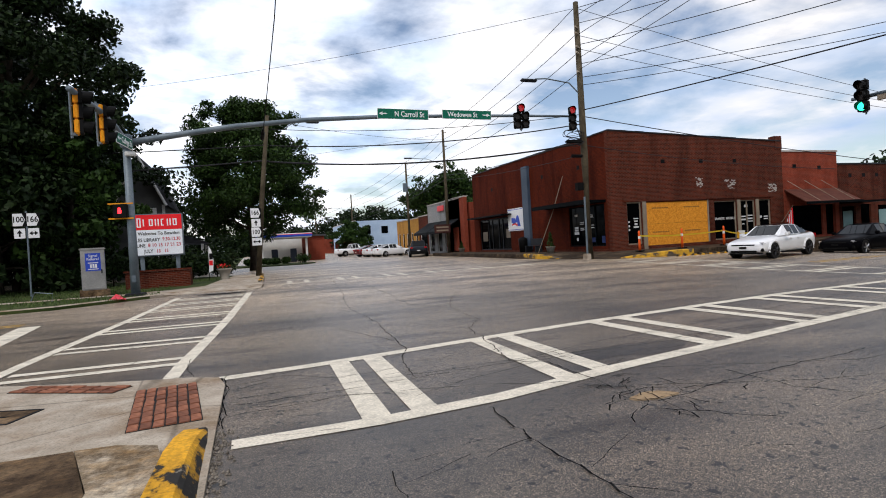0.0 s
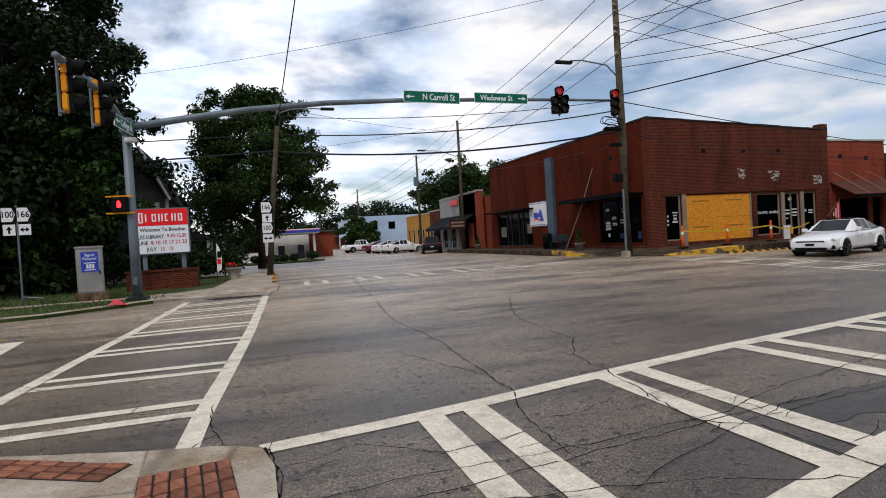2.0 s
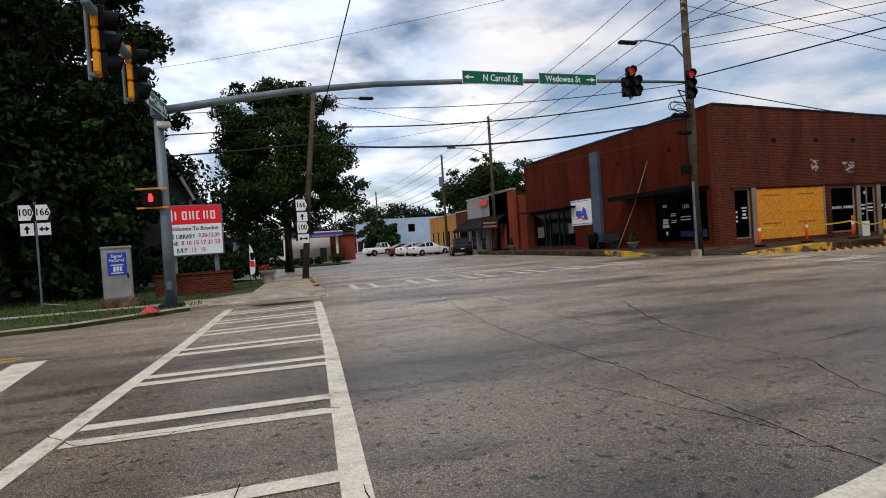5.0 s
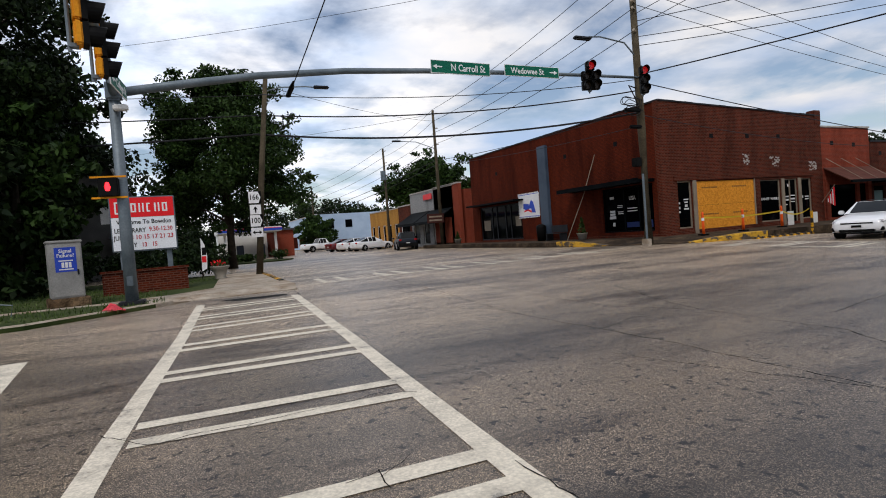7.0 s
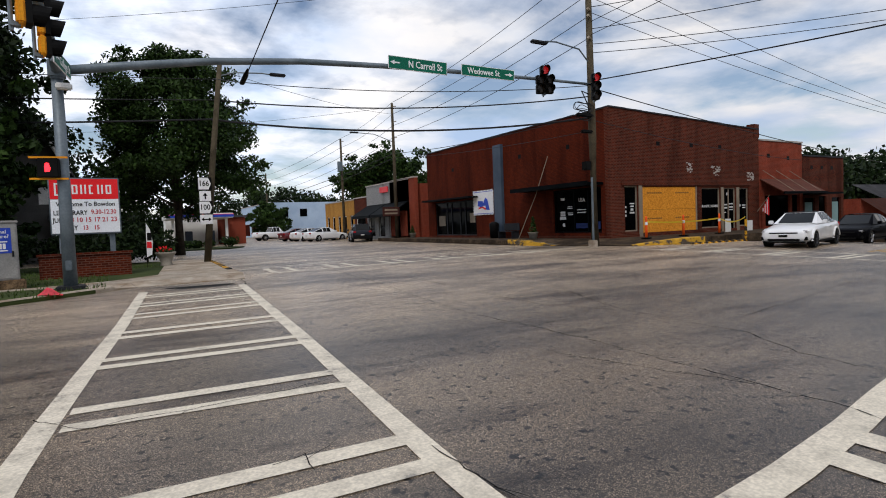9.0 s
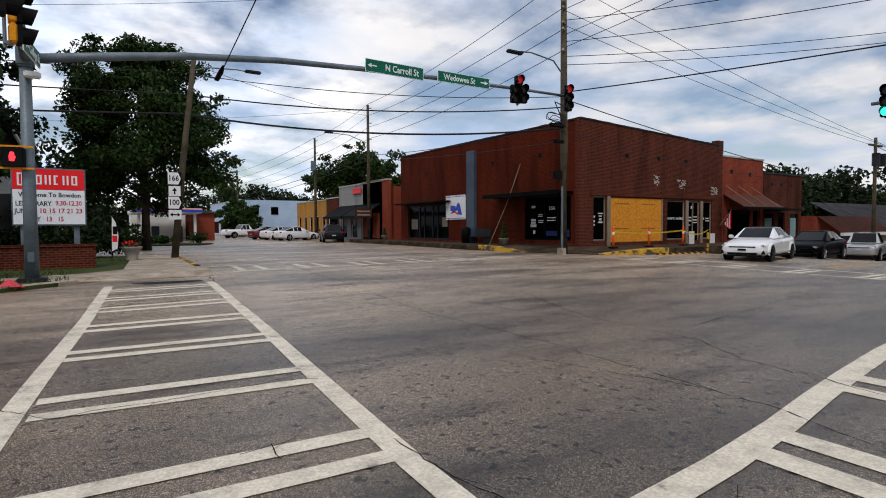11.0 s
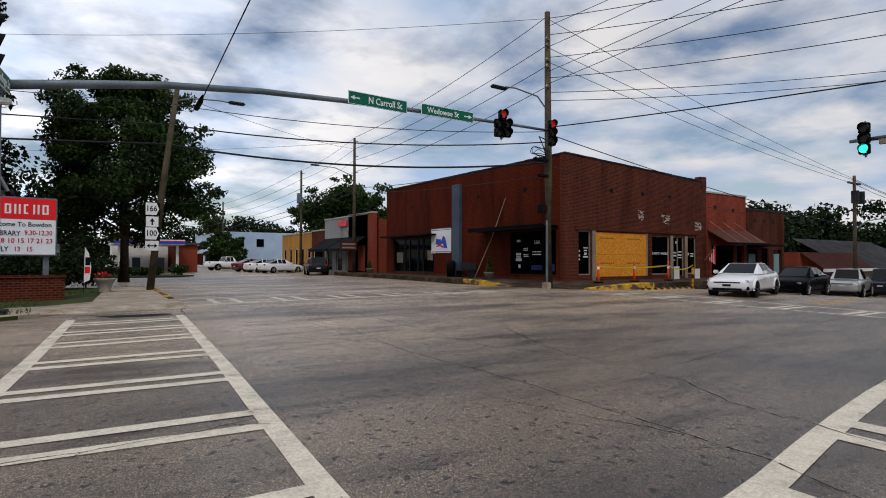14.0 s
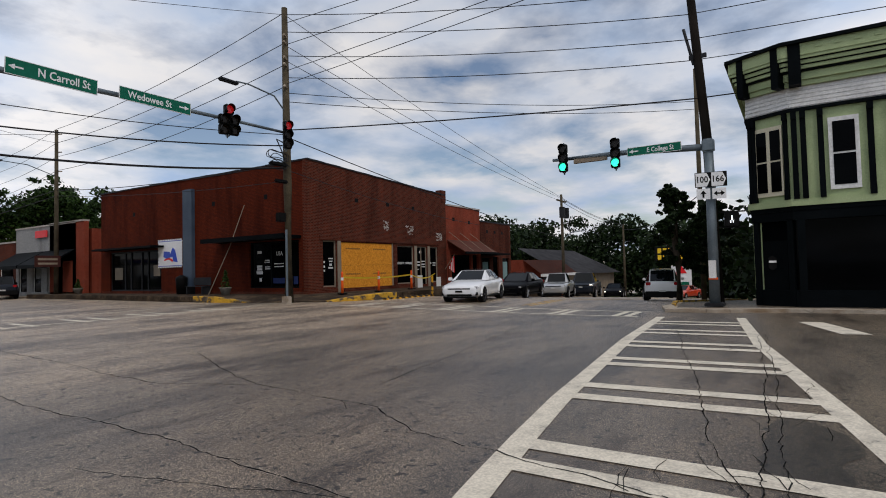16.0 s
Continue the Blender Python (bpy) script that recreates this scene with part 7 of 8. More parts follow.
band(3.35, 6.3, 0.3, PALE_GREEN, "upper_wall")
band(3.2, 3.42, 0.35, PALE_GREEN, "ledge", 0.12)
band(3.06, 3.2, 0.35, DARK_TRIM, "ledge_trim", 0.06)
band(6.3, 6.42, 0.35, DARK_TRIM, "frieze_trim", 0.12)
band(6.42, 7.25, 0.3, SHINGLE_WHITE, "shingle_band", 0.05)
for k in range(5):
    band(6.47 + k * 0.155, 6.6 + k * 0.155, 0.05, SHINGLE_WHITE, "shingle_course", 0.065 + 0.006 * (4 - k))
for z0, z1, t, mat, nm, o in ((7.25, 7.45, 0.4, PALE_GREEN, "cornice_lower", 0.16), (7.45, 7.75, 0.4, PALE_GREEN, "cornice_frieze", 0.22), (7.75, 7.83, 0.45, DARK_TRIM, "cornice_line", 0.29), (7.83, 7.96, 0.5, PALE_GREEN, "cornice_step", 0.36), (7.96, 8.0, 0.5, DARK_TRIM, "cornice_line", 0.38), (8.0, 8.14, 0.5, PALE_GREEN, "cornice_step", 0.42), (8.14, 8.18, 0.5, DARK_TRIM, "cornice_line", 0.45), (8.18, 8.3, 0.55, PALE_GREEN, "cornice_mould", 0.5), (8.3, 8.75, 0.6, PALE_GREEN, "cornice_top", 0.53), (8.75, 8.88, 0.7, DARK_TRIM, "cornice_cap", 0.64)):
    band(z0, z1, t, mat, nm, o)
panel(N_END, A0, -2.5, 3.1, 0.3, PALE_GREEN, "side_wall")
band(2.75, 3.07, 0.3, DARK_TRIM, "shopfront_lintel", 0.03)
for p, q in SIDES[1:]:
    panel(p, q, -0.3, 0.45, 0.2, DARK_TRIM, "stall_riser")
    panel(p, q, 0.45, 2.75, 0.05, GLASS, "shopfront_glass", out=-0.12)
for yy in (-2.05, -4.6, -7.2, -10):
    panel((14.35, yy), (14.35, yy - 0.22), -0.2, 2.8, 0.25, DARK_TRIM, "shopfront_post", out=0.03)
panel(frac(A0, B0, 0.02), frac(A0, B0, 0.15), -0.2, 2.8, 0.22, DARK_TRIM, "shopfront_post", out=0.03)
panel(frac(A0, B0, 0.85), frac(A0, B0, 0.98), -0.2, 2.8, 0.22, DARK_TRIM, "shopfront_post", out=0.03)
panel(frac(A0, B0, 0.2), frac(A0, B0, 0.8), -0.1, 2.1, 0.06, DARK_TRIM, "corner_door", out=-0.08)
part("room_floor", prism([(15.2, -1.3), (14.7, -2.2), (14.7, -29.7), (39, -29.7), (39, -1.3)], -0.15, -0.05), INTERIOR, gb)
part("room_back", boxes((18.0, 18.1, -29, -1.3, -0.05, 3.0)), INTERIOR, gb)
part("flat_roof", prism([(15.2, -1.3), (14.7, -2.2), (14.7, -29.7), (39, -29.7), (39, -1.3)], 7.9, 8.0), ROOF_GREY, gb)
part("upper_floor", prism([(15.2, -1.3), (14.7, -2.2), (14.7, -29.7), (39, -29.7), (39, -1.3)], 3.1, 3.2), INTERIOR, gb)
each("back_wall", [(39.7, 40.0, END_S, -1.1, -3, 8.3), (14.7, 39.7, END_S, END_S + 0.3, -1, 8.3)], PALE_GREEN, gb)


def sash(p, q, z0, z1, mat):
    """A tall sash window standing proud of the wall between p and q."""
    f = panel(p, q, z0, z1, 0.06, mat, "window_frame", out=0.06)
    for a, b in ((0.14, 0.86),):
        g = panel(frac(p, q, a), frac(p, q, b), z0 + 0.14, (z0 + z1) / 2 - 0.03, 0.03, GLASS, "pane", f, out=0.075)
        g = panel(frac(p, q, a), frac(p, q, b), (z0 + z1) / 2 + 0.03, z1 - 0.14, 0.03, GLASS, "pane", f, out=0.075)
    return f


sash(frac(A0, B0, 0.16), frac(A0, B0, 0.5), 3.6, 5.95, CREAM)
sash(frac(A0, B0, 0.5), frac(A0, B0, 0.84), 3.6, 5.95, CREAM)
for yy in (-3.0, -5.2, -7.4, -9.6):
    sash((14.35, yy), (14.35, yy - 0.8), 3.65, 5.95, SHINGLE_WHITE)


def half_column(p, q):
    k = panel(p, q, 3.45, 6.2, 0.08, DARK_TRIM, "half_column", out=0.1)
    panel(p, q, 6.05, 6.28, 0.14, DARK_TRIM, "capital", k, out=0.16)
    panel(p, q, 3.42, 3.75, 0.14, DARK_TRIM, "foot", k, out=0.16)


for a in (0.0, 0.1, 0.88):
    half_column(frac(A0, B0, a), frac(A0, B0, a + 0.09))
for yy in (-2.0, -2.25, -2.72, -4.0, -4.55, -5.0, -6.2, -6.8, -7.2, -8.5, -9.2):
    half_column((14.35, yy), (14.35, yy - 0.16))
for p, q in ((frac(A0, B0, -0.02), frac(A0, B0, 0.14)), (frac(A0, B0, 0.84), frac(A0, B0, 1.0)), ((14.35, -2.0), (14.35, -2.35))):
    panel(p, q, 7.2, 8.82, 0.4, DARK_TRIM, "cornice_bracket", out=0.56)
for i in range(16):
    y = -2.7 - i * 0.5
    panel((14.35, y), (14.35, y - 0.28), 7.45, 7.53, 0.03, PALE_GREEN, "swag", out=0.245)
    panel((14.35, y - 0.05), (14.35, y - 0.23), 8.5, 8.58, 0.03, PALE_GREEN, "swag", out=0.55)
nt2 = thing("door_notice", (14.62, -1.3, 1.35), "small white emblem notice on the shop door", "notice", rz=-62)
bm = prism([(-0.13, 0.18), (0, 0.26), (0.13, 0.18), (0.13, -0.15), (0, -0.24), (-0.13, -0.15)], 0, 0.01)
bm.transform(FACE_Y)
part("board", bm, BLACK, nt2)
part("label_bar", boxes((-0.12, 0.12, -0.014, -0.01, 0.02, 0.09)), WHITE_SIGN, nt2)

# ---- shops up the north street ----


def north_shop(y0, y1, h, material, label, awn=None, name="shop", holes=3, x=12.65):
    s = thing(name, (0, 0, 0), label, "building")
    n = holes
    w = (y1 - y0) / max(1, n)
    hs = [(y0 + w * k + 0.5, y0 + w * (k + 1) - 0.5, 0.45, 2.75) for k in range(n)]
    wall("front_wall", "x", x, 0.35, y0, y1, -0.5, h, hs, material, s)
    for a, b, c, d in hs:
        f = part("window_frame", boxes((x + 0.1, x + 0.16, a, a + 0.1, c, d), (x + 0.1, x + 0.16, b - 0.1, b, c, d), (x + 0.1, x + 0.16, a + 0.1, b - 0.1, d - 0.1, d)), SHINGLE_WHITE, s)
        part("pane", boxes((x + 0.12, x + 0.14, a + 0.1, b - 0.1, c, d - 0.1)), GLASS, f)
    part("body", boxes((x + 0.6, x + 16, y0 + 0.05, y1 - 0.05, -0.5, h - 0.5)), material, s)
    part("coping", boxes((x - 0.06, x + 0.4, y0, y1, h, h + 0.12)), PALE, s)
    if awn:
        z, mat, dep = awn
        bm = bmesh.new()
        for k in range(2):
            a, b = y0 + (y1 - y0) * (0.02 + 0.49 * k), y0 + (y1 - y0) * (0.49 + 0.49 * k)
            v = [bm.verts.new(p) for p in ((x - dep, a, z), (x - dep, b, z), (x, b, z + 1.1), (x, a, z + 1.1))]
            bm.faces.new(v)
            u = [bm.verts.new(p.co + Vector((0, 0, -0.25 if i < 2 else -0.05))) for i, p in enumerate(v)]
            bm.faces.new(u[::-1])
            for i in range(4):
                bm.faces.new((v[i], v[(i + 1) % 4], u[(i + 1) % 4], u[i]))
        bmesh.ops.recalc_face_normals(bm, faces=bm.faces)
        part("awning", bm, mat, s, "dark sloping awning")
    return s


GREY_WALL = brick_material("grey_painted_brick", (0.34, 0.34, 0.33), (0.28, 0.28, 0.28), (0.24, 0.24, 0.24), 0.5)
ORANGE_WALL = brick_material("ochre_painted_wall", (0.52, 0.26, 0.06), (0.46, 0.22, 0.05), (0.40, 0.2, 0.05), 0.4)
BLUE_WALL = surface("pale_blue_wall", (0.34, 0.45, 0.60), (0.40, 0.52, 0.66), 0.7, bump=0.1)
wall_n = north_shop(41.0, 46.2, 5.55, BRICK_BRIGHT, "plain red brick wall bay beside the grey shop", holes=0)
north_shop(42.1, 52.1, 5.5, GREY_WALL, "grey painted shop with a dark double awning", awn=(2.5, DARK_TRIM, 1.8), holes=4)
lg = thing("wall_sign", (12.55, 47.3, 4.5), "small red sign on the grey shop front", "sign")
part("board", boxes((-0.06, 0.0, -1.0, 1.0, 0.0, 0.55), bevel=0.05), RED_SIGN, lg)
north_shop(52.1, 55.8, 4.5, BRICK, "narrow dark brick shop", holes=1)
north_shop(55.8, 66.0, 4.4, ORANGE_WALL, "ochre painted row shop with white window frames", holes=5)
bb = north_shop(92.0, 118.0, 6.0, BLUE_WALL, "two-storey pale blue painted building", holes=3, x=11.5)
part("end_wall", boxes((11.5, 30, 91.6, 91.98, -0.5, 6.0)), BLUE_WALL, bb)
each("arched_window", [(13.2, 14.4, 91.55, 91.6, 3.6, 4.9), (16.4, 17.6, 91.55, 91.6, 3.6, 4.9)], GLASS, bb)
rl = north_shop(130.0, 160.0, 4.2, BRICK_BRIGHT, "low red brick building far up the street", holes=4, x=5.5)

# ---- petrol station and house beyond the left corner ----
gs = thing("petrol_station", (-2.2, 62, 0), "white petrol station canopy with a blue stripe", "building")
part("canopy", boxes((-3.6, 2.6, -4, 4, 2.75, 3.25), bevel=0.05), WHITE_PAINT, gs)
part("blue_stripe", boxes((-3.62, 2.62, -4.03, -3.99, 2.85, 3.1)), BLUE_SIGN, gs)
part("red_stripe", boxes((-3.62, 2.62, -4.035, -3.99, 3.1, 3.16)), RED_SIGN, gs)
for x in (-3.0, 2.0):
    part("column", boxes((x - 0.12, x + 0.12, -3.3, -3.06, -0.2, 2.75)), WHITE_PAINT, gs)
part("kiosk", boxes((-3.2, 2.2, 5, 9, -0.3, 2.9)), WHITE_PAINT, gs)
for x in (-1.6, 0.5):
    part("pump", boxes((x - 0.35, x + 0.35, -3.2, -2.7, -0.2, 1.5), bevel=0.04), NAVY_CAR, gs)
rb = thing("brick_building", (1.4, 66, 0), "small red brick building beside the petrol station", "building")
part("wall", boxes((-1.0, 1.0, -3, 6, -0.3, 2.9)), BRICK_BRIGHT, rb)
part("roof", boxes((-1.2, 1.2, -3.3, 6.3, 2.9, 3.1)), ROOF_GREY, rb)
slab("lawn", [(-9.5, 45), (-2.0, 44.5), (-0.6, 47), (-2.0, 51), (-9.5, 51)], 0.1, GRASS, "grass island in front of the petrol station", "lawn")

hs_ = thing("house", (-14.2, 38.5, 0), "old grey clapboard house with a steep gable", "house")
SIDING = surface("grey_clapboard", (0.06, 0.06, 0.06), (0.10, 0.10, 0.097), 0.8, bump=0.1)
part("wall", boxes((-4, 2.2, -3, 5, -0.2, 5.2)), SIDING, hs_)
for k in range(20):
    part("clapboard", boxes((-4.02, 2.22, -3.03, -3.0, 0.1 + k * 0.25, 0.31 + k * 0.25)), SIDING, hs_)
bm = bmesh.new()
a = [bm.verts.new(p) for p in ((-0.7, -3, 5.2), (2.2, -3, 5.2), (0.75, -3, 8.3))]
b = [bm.verts.new(p) for p in ((-0.7, 5, 5.2), (2.2, 5, 5.2), (0.75, 5, 8.3))]
bm.faces.new(a)
bm.faces.new(b[::-1])
for i, j in ((0, 1), (1, 2), (2, 0)):
    bm.faces.new((a[i], b[i], b[j], a[j]))
bmesh.ops.recalc_face_normals(bm, faces=bm.faces)
part("gable", bm, SIDING, hs_)
for s, x in ((1, 2.4), (-1, -0.9)):
    bm = bmesh.new()
    v = [bm.verts.new(p) for p in ((x, -3.5, 4.95), (0.75, -3.5, 8.45), (0.75, 5.5, 8.45), (x, 5.5, 4.95))]
    bm.faces.new(v)
    bmesh.ops.solidify(bm, geom=bm.faces[:], thickness=0.18)
    part("roof", bm, ROOF_GREY, hs_)
    part("barge_board", pipe([(x, -3.52, 4.9), (0.75, -3.52, 8.4)], 0.1, 6), SHINGLE_WHITE, hs_)
part("corner_board", boxes((2.05, 2.24, -3.06, -3.0, 0.1, 5.0)), SHINGLE_WHITE, hs_)
part("window", boxes((0.9, 1.7, -3.06, -3.0, 3.2, 4.8)), SHINGLE_WHITE, hs_)
bm = boxes((1.6, 4.6, -4.6, -1.0, -0.2, 0.1))
part("porch_floor", bm, SIDING, hs_)
bm = bmesh.new()
v = [bm.verts.new(p) for p in ((1.4, -4.9, 2.3), (4.9, -4.9, 2.0), (4.9, -0.8, 2.2), (1.4, -0.8, 3.6))]
bm.faces.new(v)
bmesh.ops.solidify(bm, geom=bm.faces[:], thickness=0.14)
part("porch_roof", bm, ROOF_GREY, hs_)
for x, y in ((1.8, -4.6), (4.6, -4.6), (4.6, -1.2)):
    part("porch_post", boxes((x - 0.08, x + 0.08, y - 0.08, y + 0.08, 0, 2.1)), SHINGLE_WHITE, hs_)

# ---- buildings down the east street ----
e4 = thing("brick_shop", (44.0, 19.5, -1.6), "low red brick shop with a rust red metal roof", "building")
part("wall", boxes((-3.5, 7.5, 0, 10, -0.5, 3.6)), BRICK_BRIGHT, e4)
for i in range(14):
    bm = bmesh.new()
    x0, x1 = -2.8 + i * 0.7, -2.8 + i * 0.7 + 0.66
    v = [bm.verts.new(p) for p in ((x0, -1.6, 2.2), (x1, -1.6, 2.2), (x1 - 0.6, -0.02, 3.6), (x0 - 0.6, -0.02, 3.6))]
    bm.faces.new(v)
    bmesh.ops.solidify(bm, geom=bm.faces[:], thickness=0.05)
    part("roof_panel", bm, RUST, e4)
part("canopy_edge", boxes((-3.0, 7.4, -1.75, -1.55, 2.0, 2.25)), SHINGLE_WHITE, e4)
part("shopfront", boxes((-2.5, 6.5, -0.03, -0.005, 0.0, 1.9)), GLASS, e4)
e5 = thing("building", (62.0, 22, -2.6), "long low building with a grey shingle roof", "building")
part("wall", boxes((-5, 18, 0, 12, -0.5, 3.0)), TAN_FRAME, e5)
bm = bmesh.new()
v = [bm.verts.new(p) for p in ((-5.6, -0.8, 2.9), (18.6, -0.8, 2.9), (17, 6, 6.4), (-4, 6, 6.4))]
bm.faces.new(v)
bmesh.ops.solidify(bm, geom=bm.faces[:], thickness=0.2)
part("roof", bm, ROOF_GREY, e5)
ys = thing("shop_sign", (76, 12.6, tz(76, 12)), "yellow lettered sign on a thin red post", "sign")
part("post", pipe([(0, 0, 0), (0, 0, 5)], 0.16, 8), RUST, ys)
part("board", boxes((-0.15, 0.15, -2.4, 2.4, 5.0, 7.0), bevel=0.03), BLACK, ys)
tagged(part("letter_bars", boxes(*[(-0.17, -0.151, -2.1 + 0.72 * k, -1.6 + 0.72 * k, zz, zz + 0.7) for k in range(6) for zz in (5.15, 6.1)]), surface("sign_yellow", (0.8, 0.5, 0.02), (0.85, 0.55, 0.03), 0.5, bump=0), ys), kind="stuff")
ps = thing("price_sign", (70, 10.6, tz(70, 10)), "white petrol price sign with red shape", "sign")
part("board", boxes((-0.15, 0.15, -1.2, 1.2, 1.0, 4.6), bevel=0.03), WHITE_SIGN, ps)
bm = prism([(-0.7, 3.0), (0.7, 3.0), (0, 4.1)], 0, 0.02)
bm.transform(Matrix.Translation((-0.16, 0, 0)) @ FACE_X)
part("red_shape", bm, RED_SIGN, ps)
part("green_bar", boxes((-0.17, -0.152, -0.9, 0.9, 1.3, 1.9)), GREEN_SIGN, ps)

# ---- trees ----


def leaf_cloud(name, blobs, count, size, material, parent, seed):
    """Many small leaf quads filling a set of uneven clumps: (x, y, z, radius)."""
    rng = np.random.default_rng(seed)
    vol = np.array([b[3] ** 2 for b in blobs])
    pick = rng.choice(len(blobs), count, p=vol / vol.sum())
    cen = np.array([b[:3] for b in blobs])[pick]
    rad = np.array([b[3] for b in blobs])[pick]
    d = rng.normal(size=(count, 3))
    d *= np.minimum(1.0, 2.1 / np.linalg.norm(d, axis=1, keepdims=True))
    c = cen + d * (rad * 0.62)[:, None] * np.array([1, 1, 0.6])
    u = rng.normal(size=(count, 3))
    u /= np.linalg.norm(u, axis=1, keepdims=True)
    w = np.cross(u, rng.normal(size=(count, 3)))
    w /= np.linalg.norm(w, axis=1, keepdims=True)
    s = size * rng.uniform(0.6, 1.35, count)[:, None]
    verts = np.stack([c - u * s, c + w * s * 0.55, c + u * s, c - w * s * 0.55], 1).reshape(-1, 3)
    faces = np.arange(count * 4).reshape(-1, 4)
    ob = raw(name, verts.tolist(), faces.tolist(), material, parent)
    return tagged(ob, kind="stuff")


def tree(place, height, spread, trunk_h, label, seed, leaves=14000, size=0.2, material=None, trunk_r=0.3, clumps=26, lowest=0.22):
    rnd = random.Random(seed)
    t = thing("tree", place, label, "tree")
    bm = bmesh.new()
    top = Vector((rnd.uniform(-0.4, 0.4), rnd.uniform(-0.4, 0.4), height * 0.8))
    tube(bm, [(0, 0, -0.2), (0.05, 0, trunk_h), tuple(top * 0.7 + Vector((0, 0, height * 0.1))), tuple(top)], [trunk_r * 1.25, trunk_r, trunk_r * 0.5, trunk_r * 0.15], 9)
    blobs = []
    for k in range(clumps):
        z = height * (lowest + (0.93 - lowest) * (k + 0.5) / clumps)
        f = (z / height - lowest) / (1 - lowest)
        reach = spread * (0.55 + 0.5 * math.sin(math.pi * min(1, f * 1.1 + 0.12))) * rnd.uniform(0.5, 1.05) * (1.0 if f < 0.75 else 1.25 - f)
        a = k * 2.4 + rnd.uniform(-0.5, 0.5)
        p = Vector((reach * math.cos(a), reach * math.sin(a), z))
        blobs.append((p.x, p.y, p.z, spread * rnd.uniform(0.16, 0.27)))
        for _ in range(5):
            q = p + Vector((rnd.gauss(0, 1), rnd.gauss(0, 1), rnd.gauss(0, 0.7))) * spread * 0.22
            blobs.append((q.x, q.y, q.z, spread * rnd.uniform(0.06, 0.17)))
        base_p = Vector((0, 0, max(trunk_h * 0.8, z * 0.7)))
        if k % 2 == 0:
            tube(bm, [base_p, base_p.lerp(p, 0.5) + Vector((0, 0, 0.25)), p], [trunk_r * 0.35, trunk_r * 0.2, 0.03], 5)
    blobs.append((top.x, top.y, height * 0.9, spread * 0.3))
    part("trunk", bm, BARK, t, smooth=True)
    leaf_cloud("crown", blobs, leaves, size, material or LEAF, t, seed)
    return t


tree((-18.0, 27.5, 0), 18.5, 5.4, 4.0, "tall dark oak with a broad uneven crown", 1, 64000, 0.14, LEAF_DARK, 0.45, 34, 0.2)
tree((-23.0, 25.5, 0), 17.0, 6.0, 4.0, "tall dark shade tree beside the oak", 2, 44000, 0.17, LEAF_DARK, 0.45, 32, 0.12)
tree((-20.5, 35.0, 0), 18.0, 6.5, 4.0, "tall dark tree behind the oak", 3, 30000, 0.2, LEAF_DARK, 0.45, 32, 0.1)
tree((-6.3, 36.8, 0), 13.1, 4.5, 3.2, "broad green oak standing by the street", 4, 70000, 0.12, LEAF, 0.28, 50, 0.26)
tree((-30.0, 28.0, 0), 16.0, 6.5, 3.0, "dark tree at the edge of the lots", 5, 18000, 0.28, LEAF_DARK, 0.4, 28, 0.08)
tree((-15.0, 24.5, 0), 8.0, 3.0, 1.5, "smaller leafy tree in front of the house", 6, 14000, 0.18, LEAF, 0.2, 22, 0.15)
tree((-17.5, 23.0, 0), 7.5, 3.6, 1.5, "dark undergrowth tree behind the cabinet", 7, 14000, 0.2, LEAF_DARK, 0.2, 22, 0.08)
tree((22.5, 3.0, tz(22.5, 3)), 6.0, 1.1, 2.0, "small dark street tree with twin stems", 8, 16000, 0.09, LEAF_DARK, 0.16, 20, 0.3)
tree((26.5, 2.0, tz(26, 2)), 5.8, 1.3, 1.8, "dark street tree beside the side wall", 9, 12000, 0.1, LEAF_DARK, 0.16, 18, 0.25)
tree((19.5, 62, 0), 10.5, 5.5, 3.0, "green tree rising behind the shops", 10, 22000, 0.22, LEAF, 0.4, 26, 0.4)
tree((10.5, 88.0, 0), 5.5, 3.0, 1.2, "small round tree by the blue building", 11, 7000, 0.22, LEAF, 0.2, 18, 0.25)


def shrub(place, r, label, seed, n=900, mat=None):
    rnd = random.Random(seed)
    s = thing("shrub", place, label, "shrub", "shrubs")
    part("stem", pipe([(0, 0, -0.05), (0, 0, r * 0.6)], 0.04, 5), BARK, s)
    leaf_cloud("foliage", [(rnd.uniform(-0.4, 0.4) * r, rnd.uniform(-0.4, 0.4) * r, r * rnd.uniform(0.5, 0.9), r * 0.6) for _ in range(6)], n, 0.1, mat or LEAF, s, seed)


for k, x in enumerate((-6.6, -5.8, -5.0, -4.2, -3.2, -1.6)):
    shrub((x, 47.5 + 0.3 * (k % 2), 0.0), 0.55 if k < 5 else 0.75, "small clipped shrub on the grass island", 40 + k, 700)
for k, (x, y, r) in enumerate(((-9.6, 26.0, 1.3), (-11.2, 24.6, 1.2), (-8.4, 27.0, 1.2), (-13.0, 23.6, 1.3), (-10.3, 21.5, 0.45))):
    shrub((x, y, 0.0), r, "dark green rounded shrub by the planter", 60 + k, 1800, LEAF_DARK)


def woods(name, pts, h, label, seed, n, size):
    rnd = random.Random(seed)
    w = thing(name, (0, 0, 0), label, "woods", kind="stuff")
    blobs = []
    for x, y, z in pts:
        hh = h * rnd.uniform(0.75, 1.1)
        for k in range(7):
            blobs.append((x + rnd.uniform(-4, 4), y + rnd.uniform(-4, 4), z + hh * (0.12 + 0.8 * k / 7), rnd.uniform(2.4, 4.2) * (1.1 - 0.4 * k / 7)))
    leaf_cloud("foliage", blobs, n, size, LEAF_DARK, w, seed)


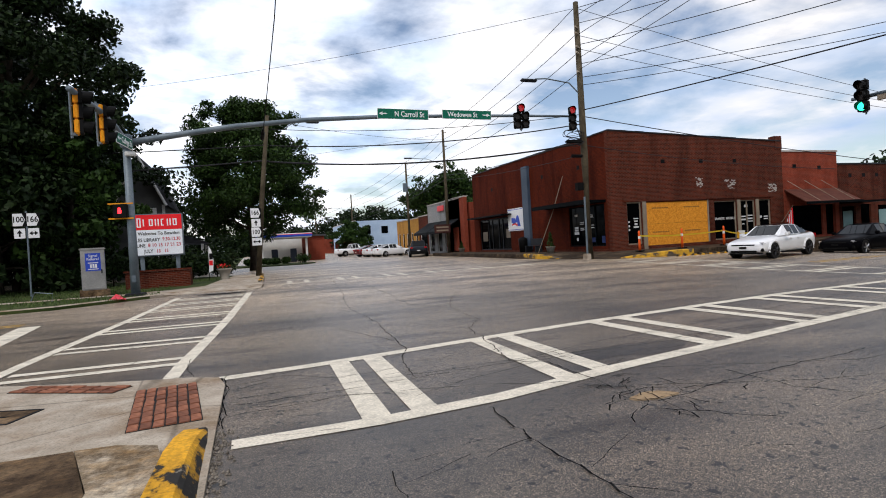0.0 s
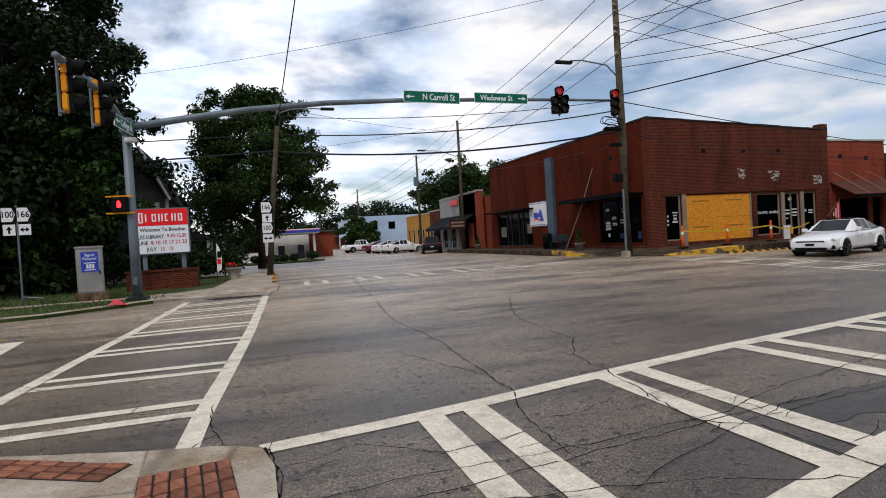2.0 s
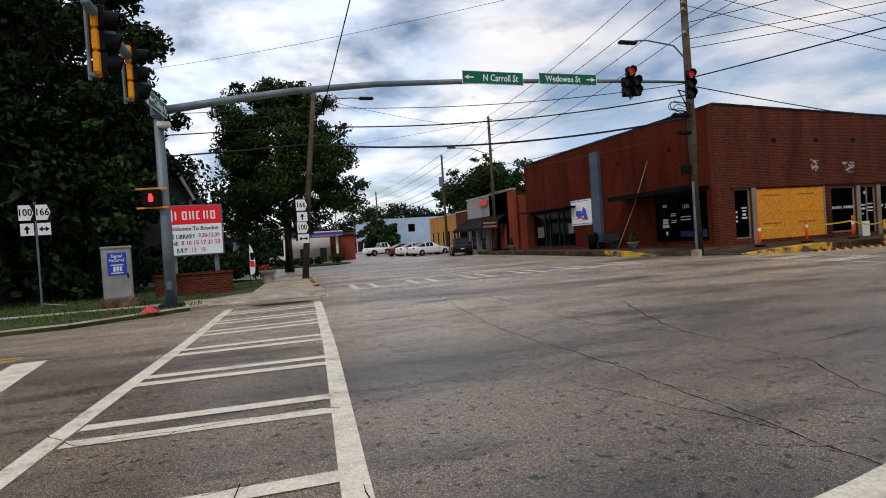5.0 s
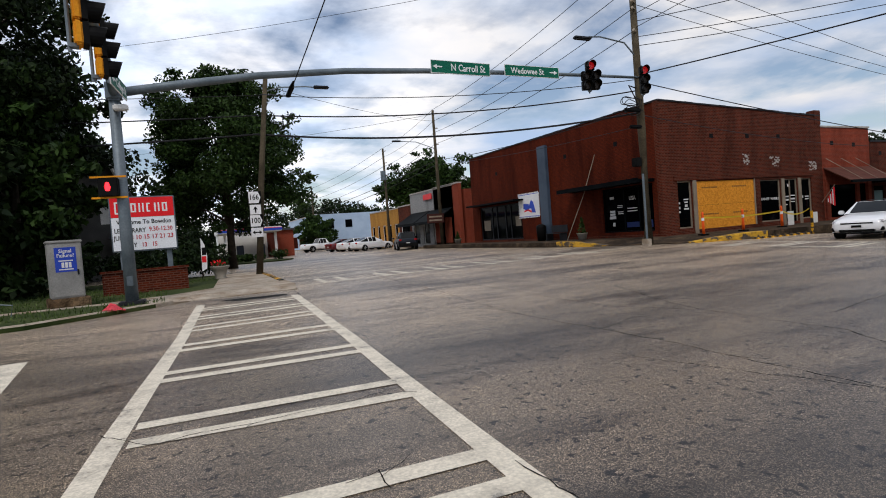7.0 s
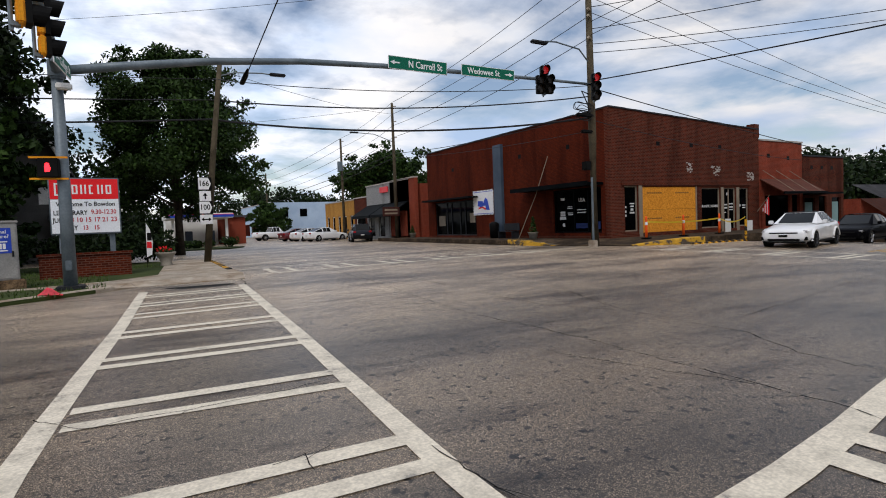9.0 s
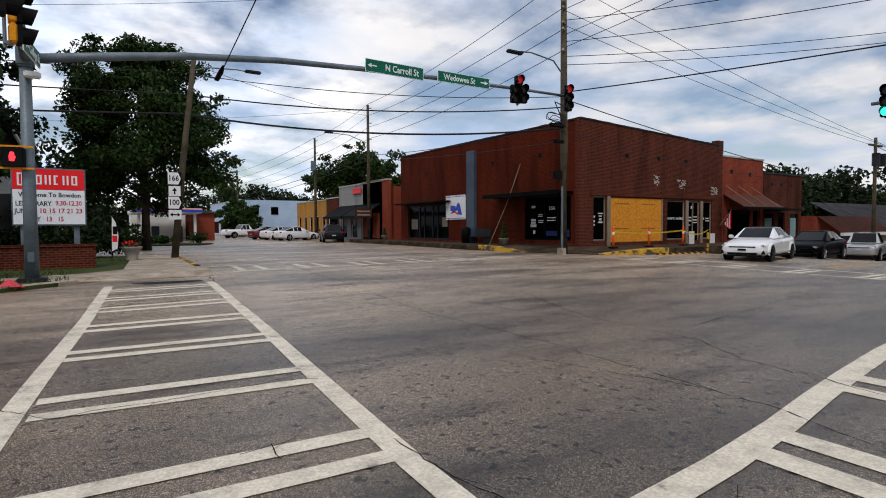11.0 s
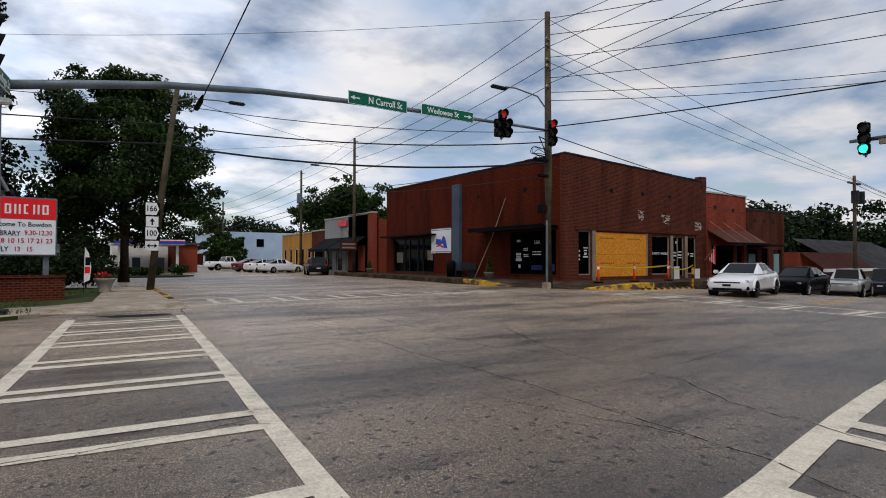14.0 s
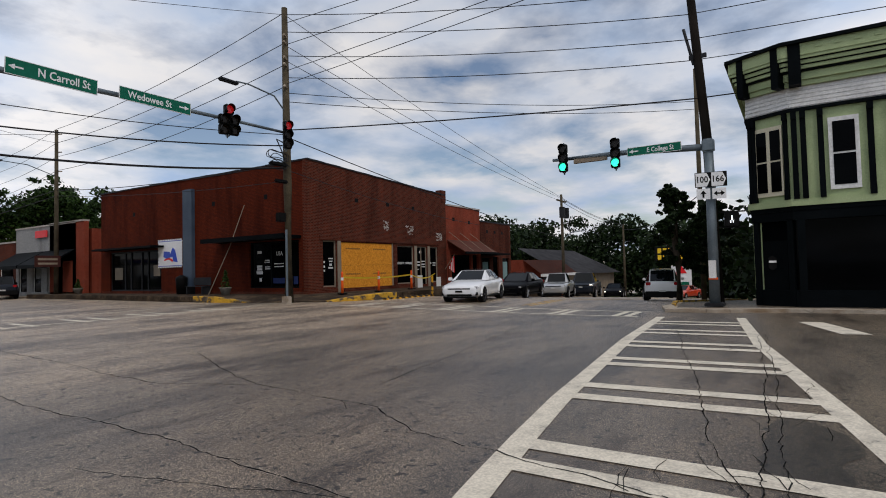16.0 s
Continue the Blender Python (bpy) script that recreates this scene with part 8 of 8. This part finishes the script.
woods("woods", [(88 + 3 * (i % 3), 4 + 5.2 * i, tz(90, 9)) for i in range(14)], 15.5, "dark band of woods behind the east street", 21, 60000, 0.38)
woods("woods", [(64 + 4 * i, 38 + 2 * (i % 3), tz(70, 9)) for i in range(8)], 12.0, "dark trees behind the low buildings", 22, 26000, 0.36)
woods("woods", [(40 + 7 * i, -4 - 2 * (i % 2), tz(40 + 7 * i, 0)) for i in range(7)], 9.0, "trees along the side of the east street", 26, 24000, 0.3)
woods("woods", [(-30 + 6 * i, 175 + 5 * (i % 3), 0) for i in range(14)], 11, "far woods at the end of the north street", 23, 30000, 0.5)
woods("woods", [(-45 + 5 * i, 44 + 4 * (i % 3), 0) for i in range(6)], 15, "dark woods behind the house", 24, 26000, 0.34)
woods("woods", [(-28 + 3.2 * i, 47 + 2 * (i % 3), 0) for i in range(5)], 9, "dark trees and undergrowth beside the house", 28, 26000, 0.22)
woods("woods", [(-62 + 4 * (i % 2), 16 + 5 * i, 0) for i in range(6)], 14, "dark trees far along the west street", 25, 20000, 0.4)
woods("woods", [(16 + 6 * i, 130 + 5 * (i % 2), 0) for i in range(6)], 12, "trees behind the far shops", 27, 16000, 0.45)
gt = bmesh.new()
rnd = random.Random(77)
for k in range(5200):
    x, y = rnd.uniform(-19, -6.6), rnd.uniform(12, 24)
    if y < 12.4 + 0.35 * (-9 - x if x < -9 else 0) * 0 or (x > -9.7 and y < 22) or (x < -9.7 and y < 13.4 - 0.0 and x > -10.5) or (15.0 < y < 15.6) or y < 13.3 - 0.75 * max(0, min(3, -9.2 - x)):
        continue
    if x > -8.2:
        continue
    h, a = rnd.uniform(0.05, 0.12), rnd.uniform(0, 3.14)
    dx, dy = 0.02 * math.cos(a), 0.02 * math.sin(a)
    z = tz(x, y) + 0.085
    gt.faces.new([gt.verts.new(p) for p in ((x - dx, y - dy, z), (x + dx, y + dy, z), (x + rnd.uniform(-0.04, 0.04), y + rnd.uniform(-0.04, 0.04), z + h))])
g = part("grass", gt, leaf_material("grass_blades", (0.04, 0.07, 0.015), (0.09, 0.13, 0.04)))
tagged(g, "short green grass blades on the verge", "grass", kind="stuff")

# neighbouring blocks behind the walk, which close the place
for nm, lab, r in (("building", "plain brick building across the street behind", (-30, -10, -26, -12, 0, 7)), ("building", "plain brick building along the south street", (-4, 8, -48, -36, 0, 7))):
    pb_ = thing(nm, (0, 0, 0), lab, "building")
    part("wall", boxes(r), BRICK_PLAIN, pb_)
    part("coping", boxes((r[0] - 0.1, r[1] + 0.1, r[2] - 0.1, r[3] + 0.1, r[5], r[5] + 0.15)), KERB, pb_)
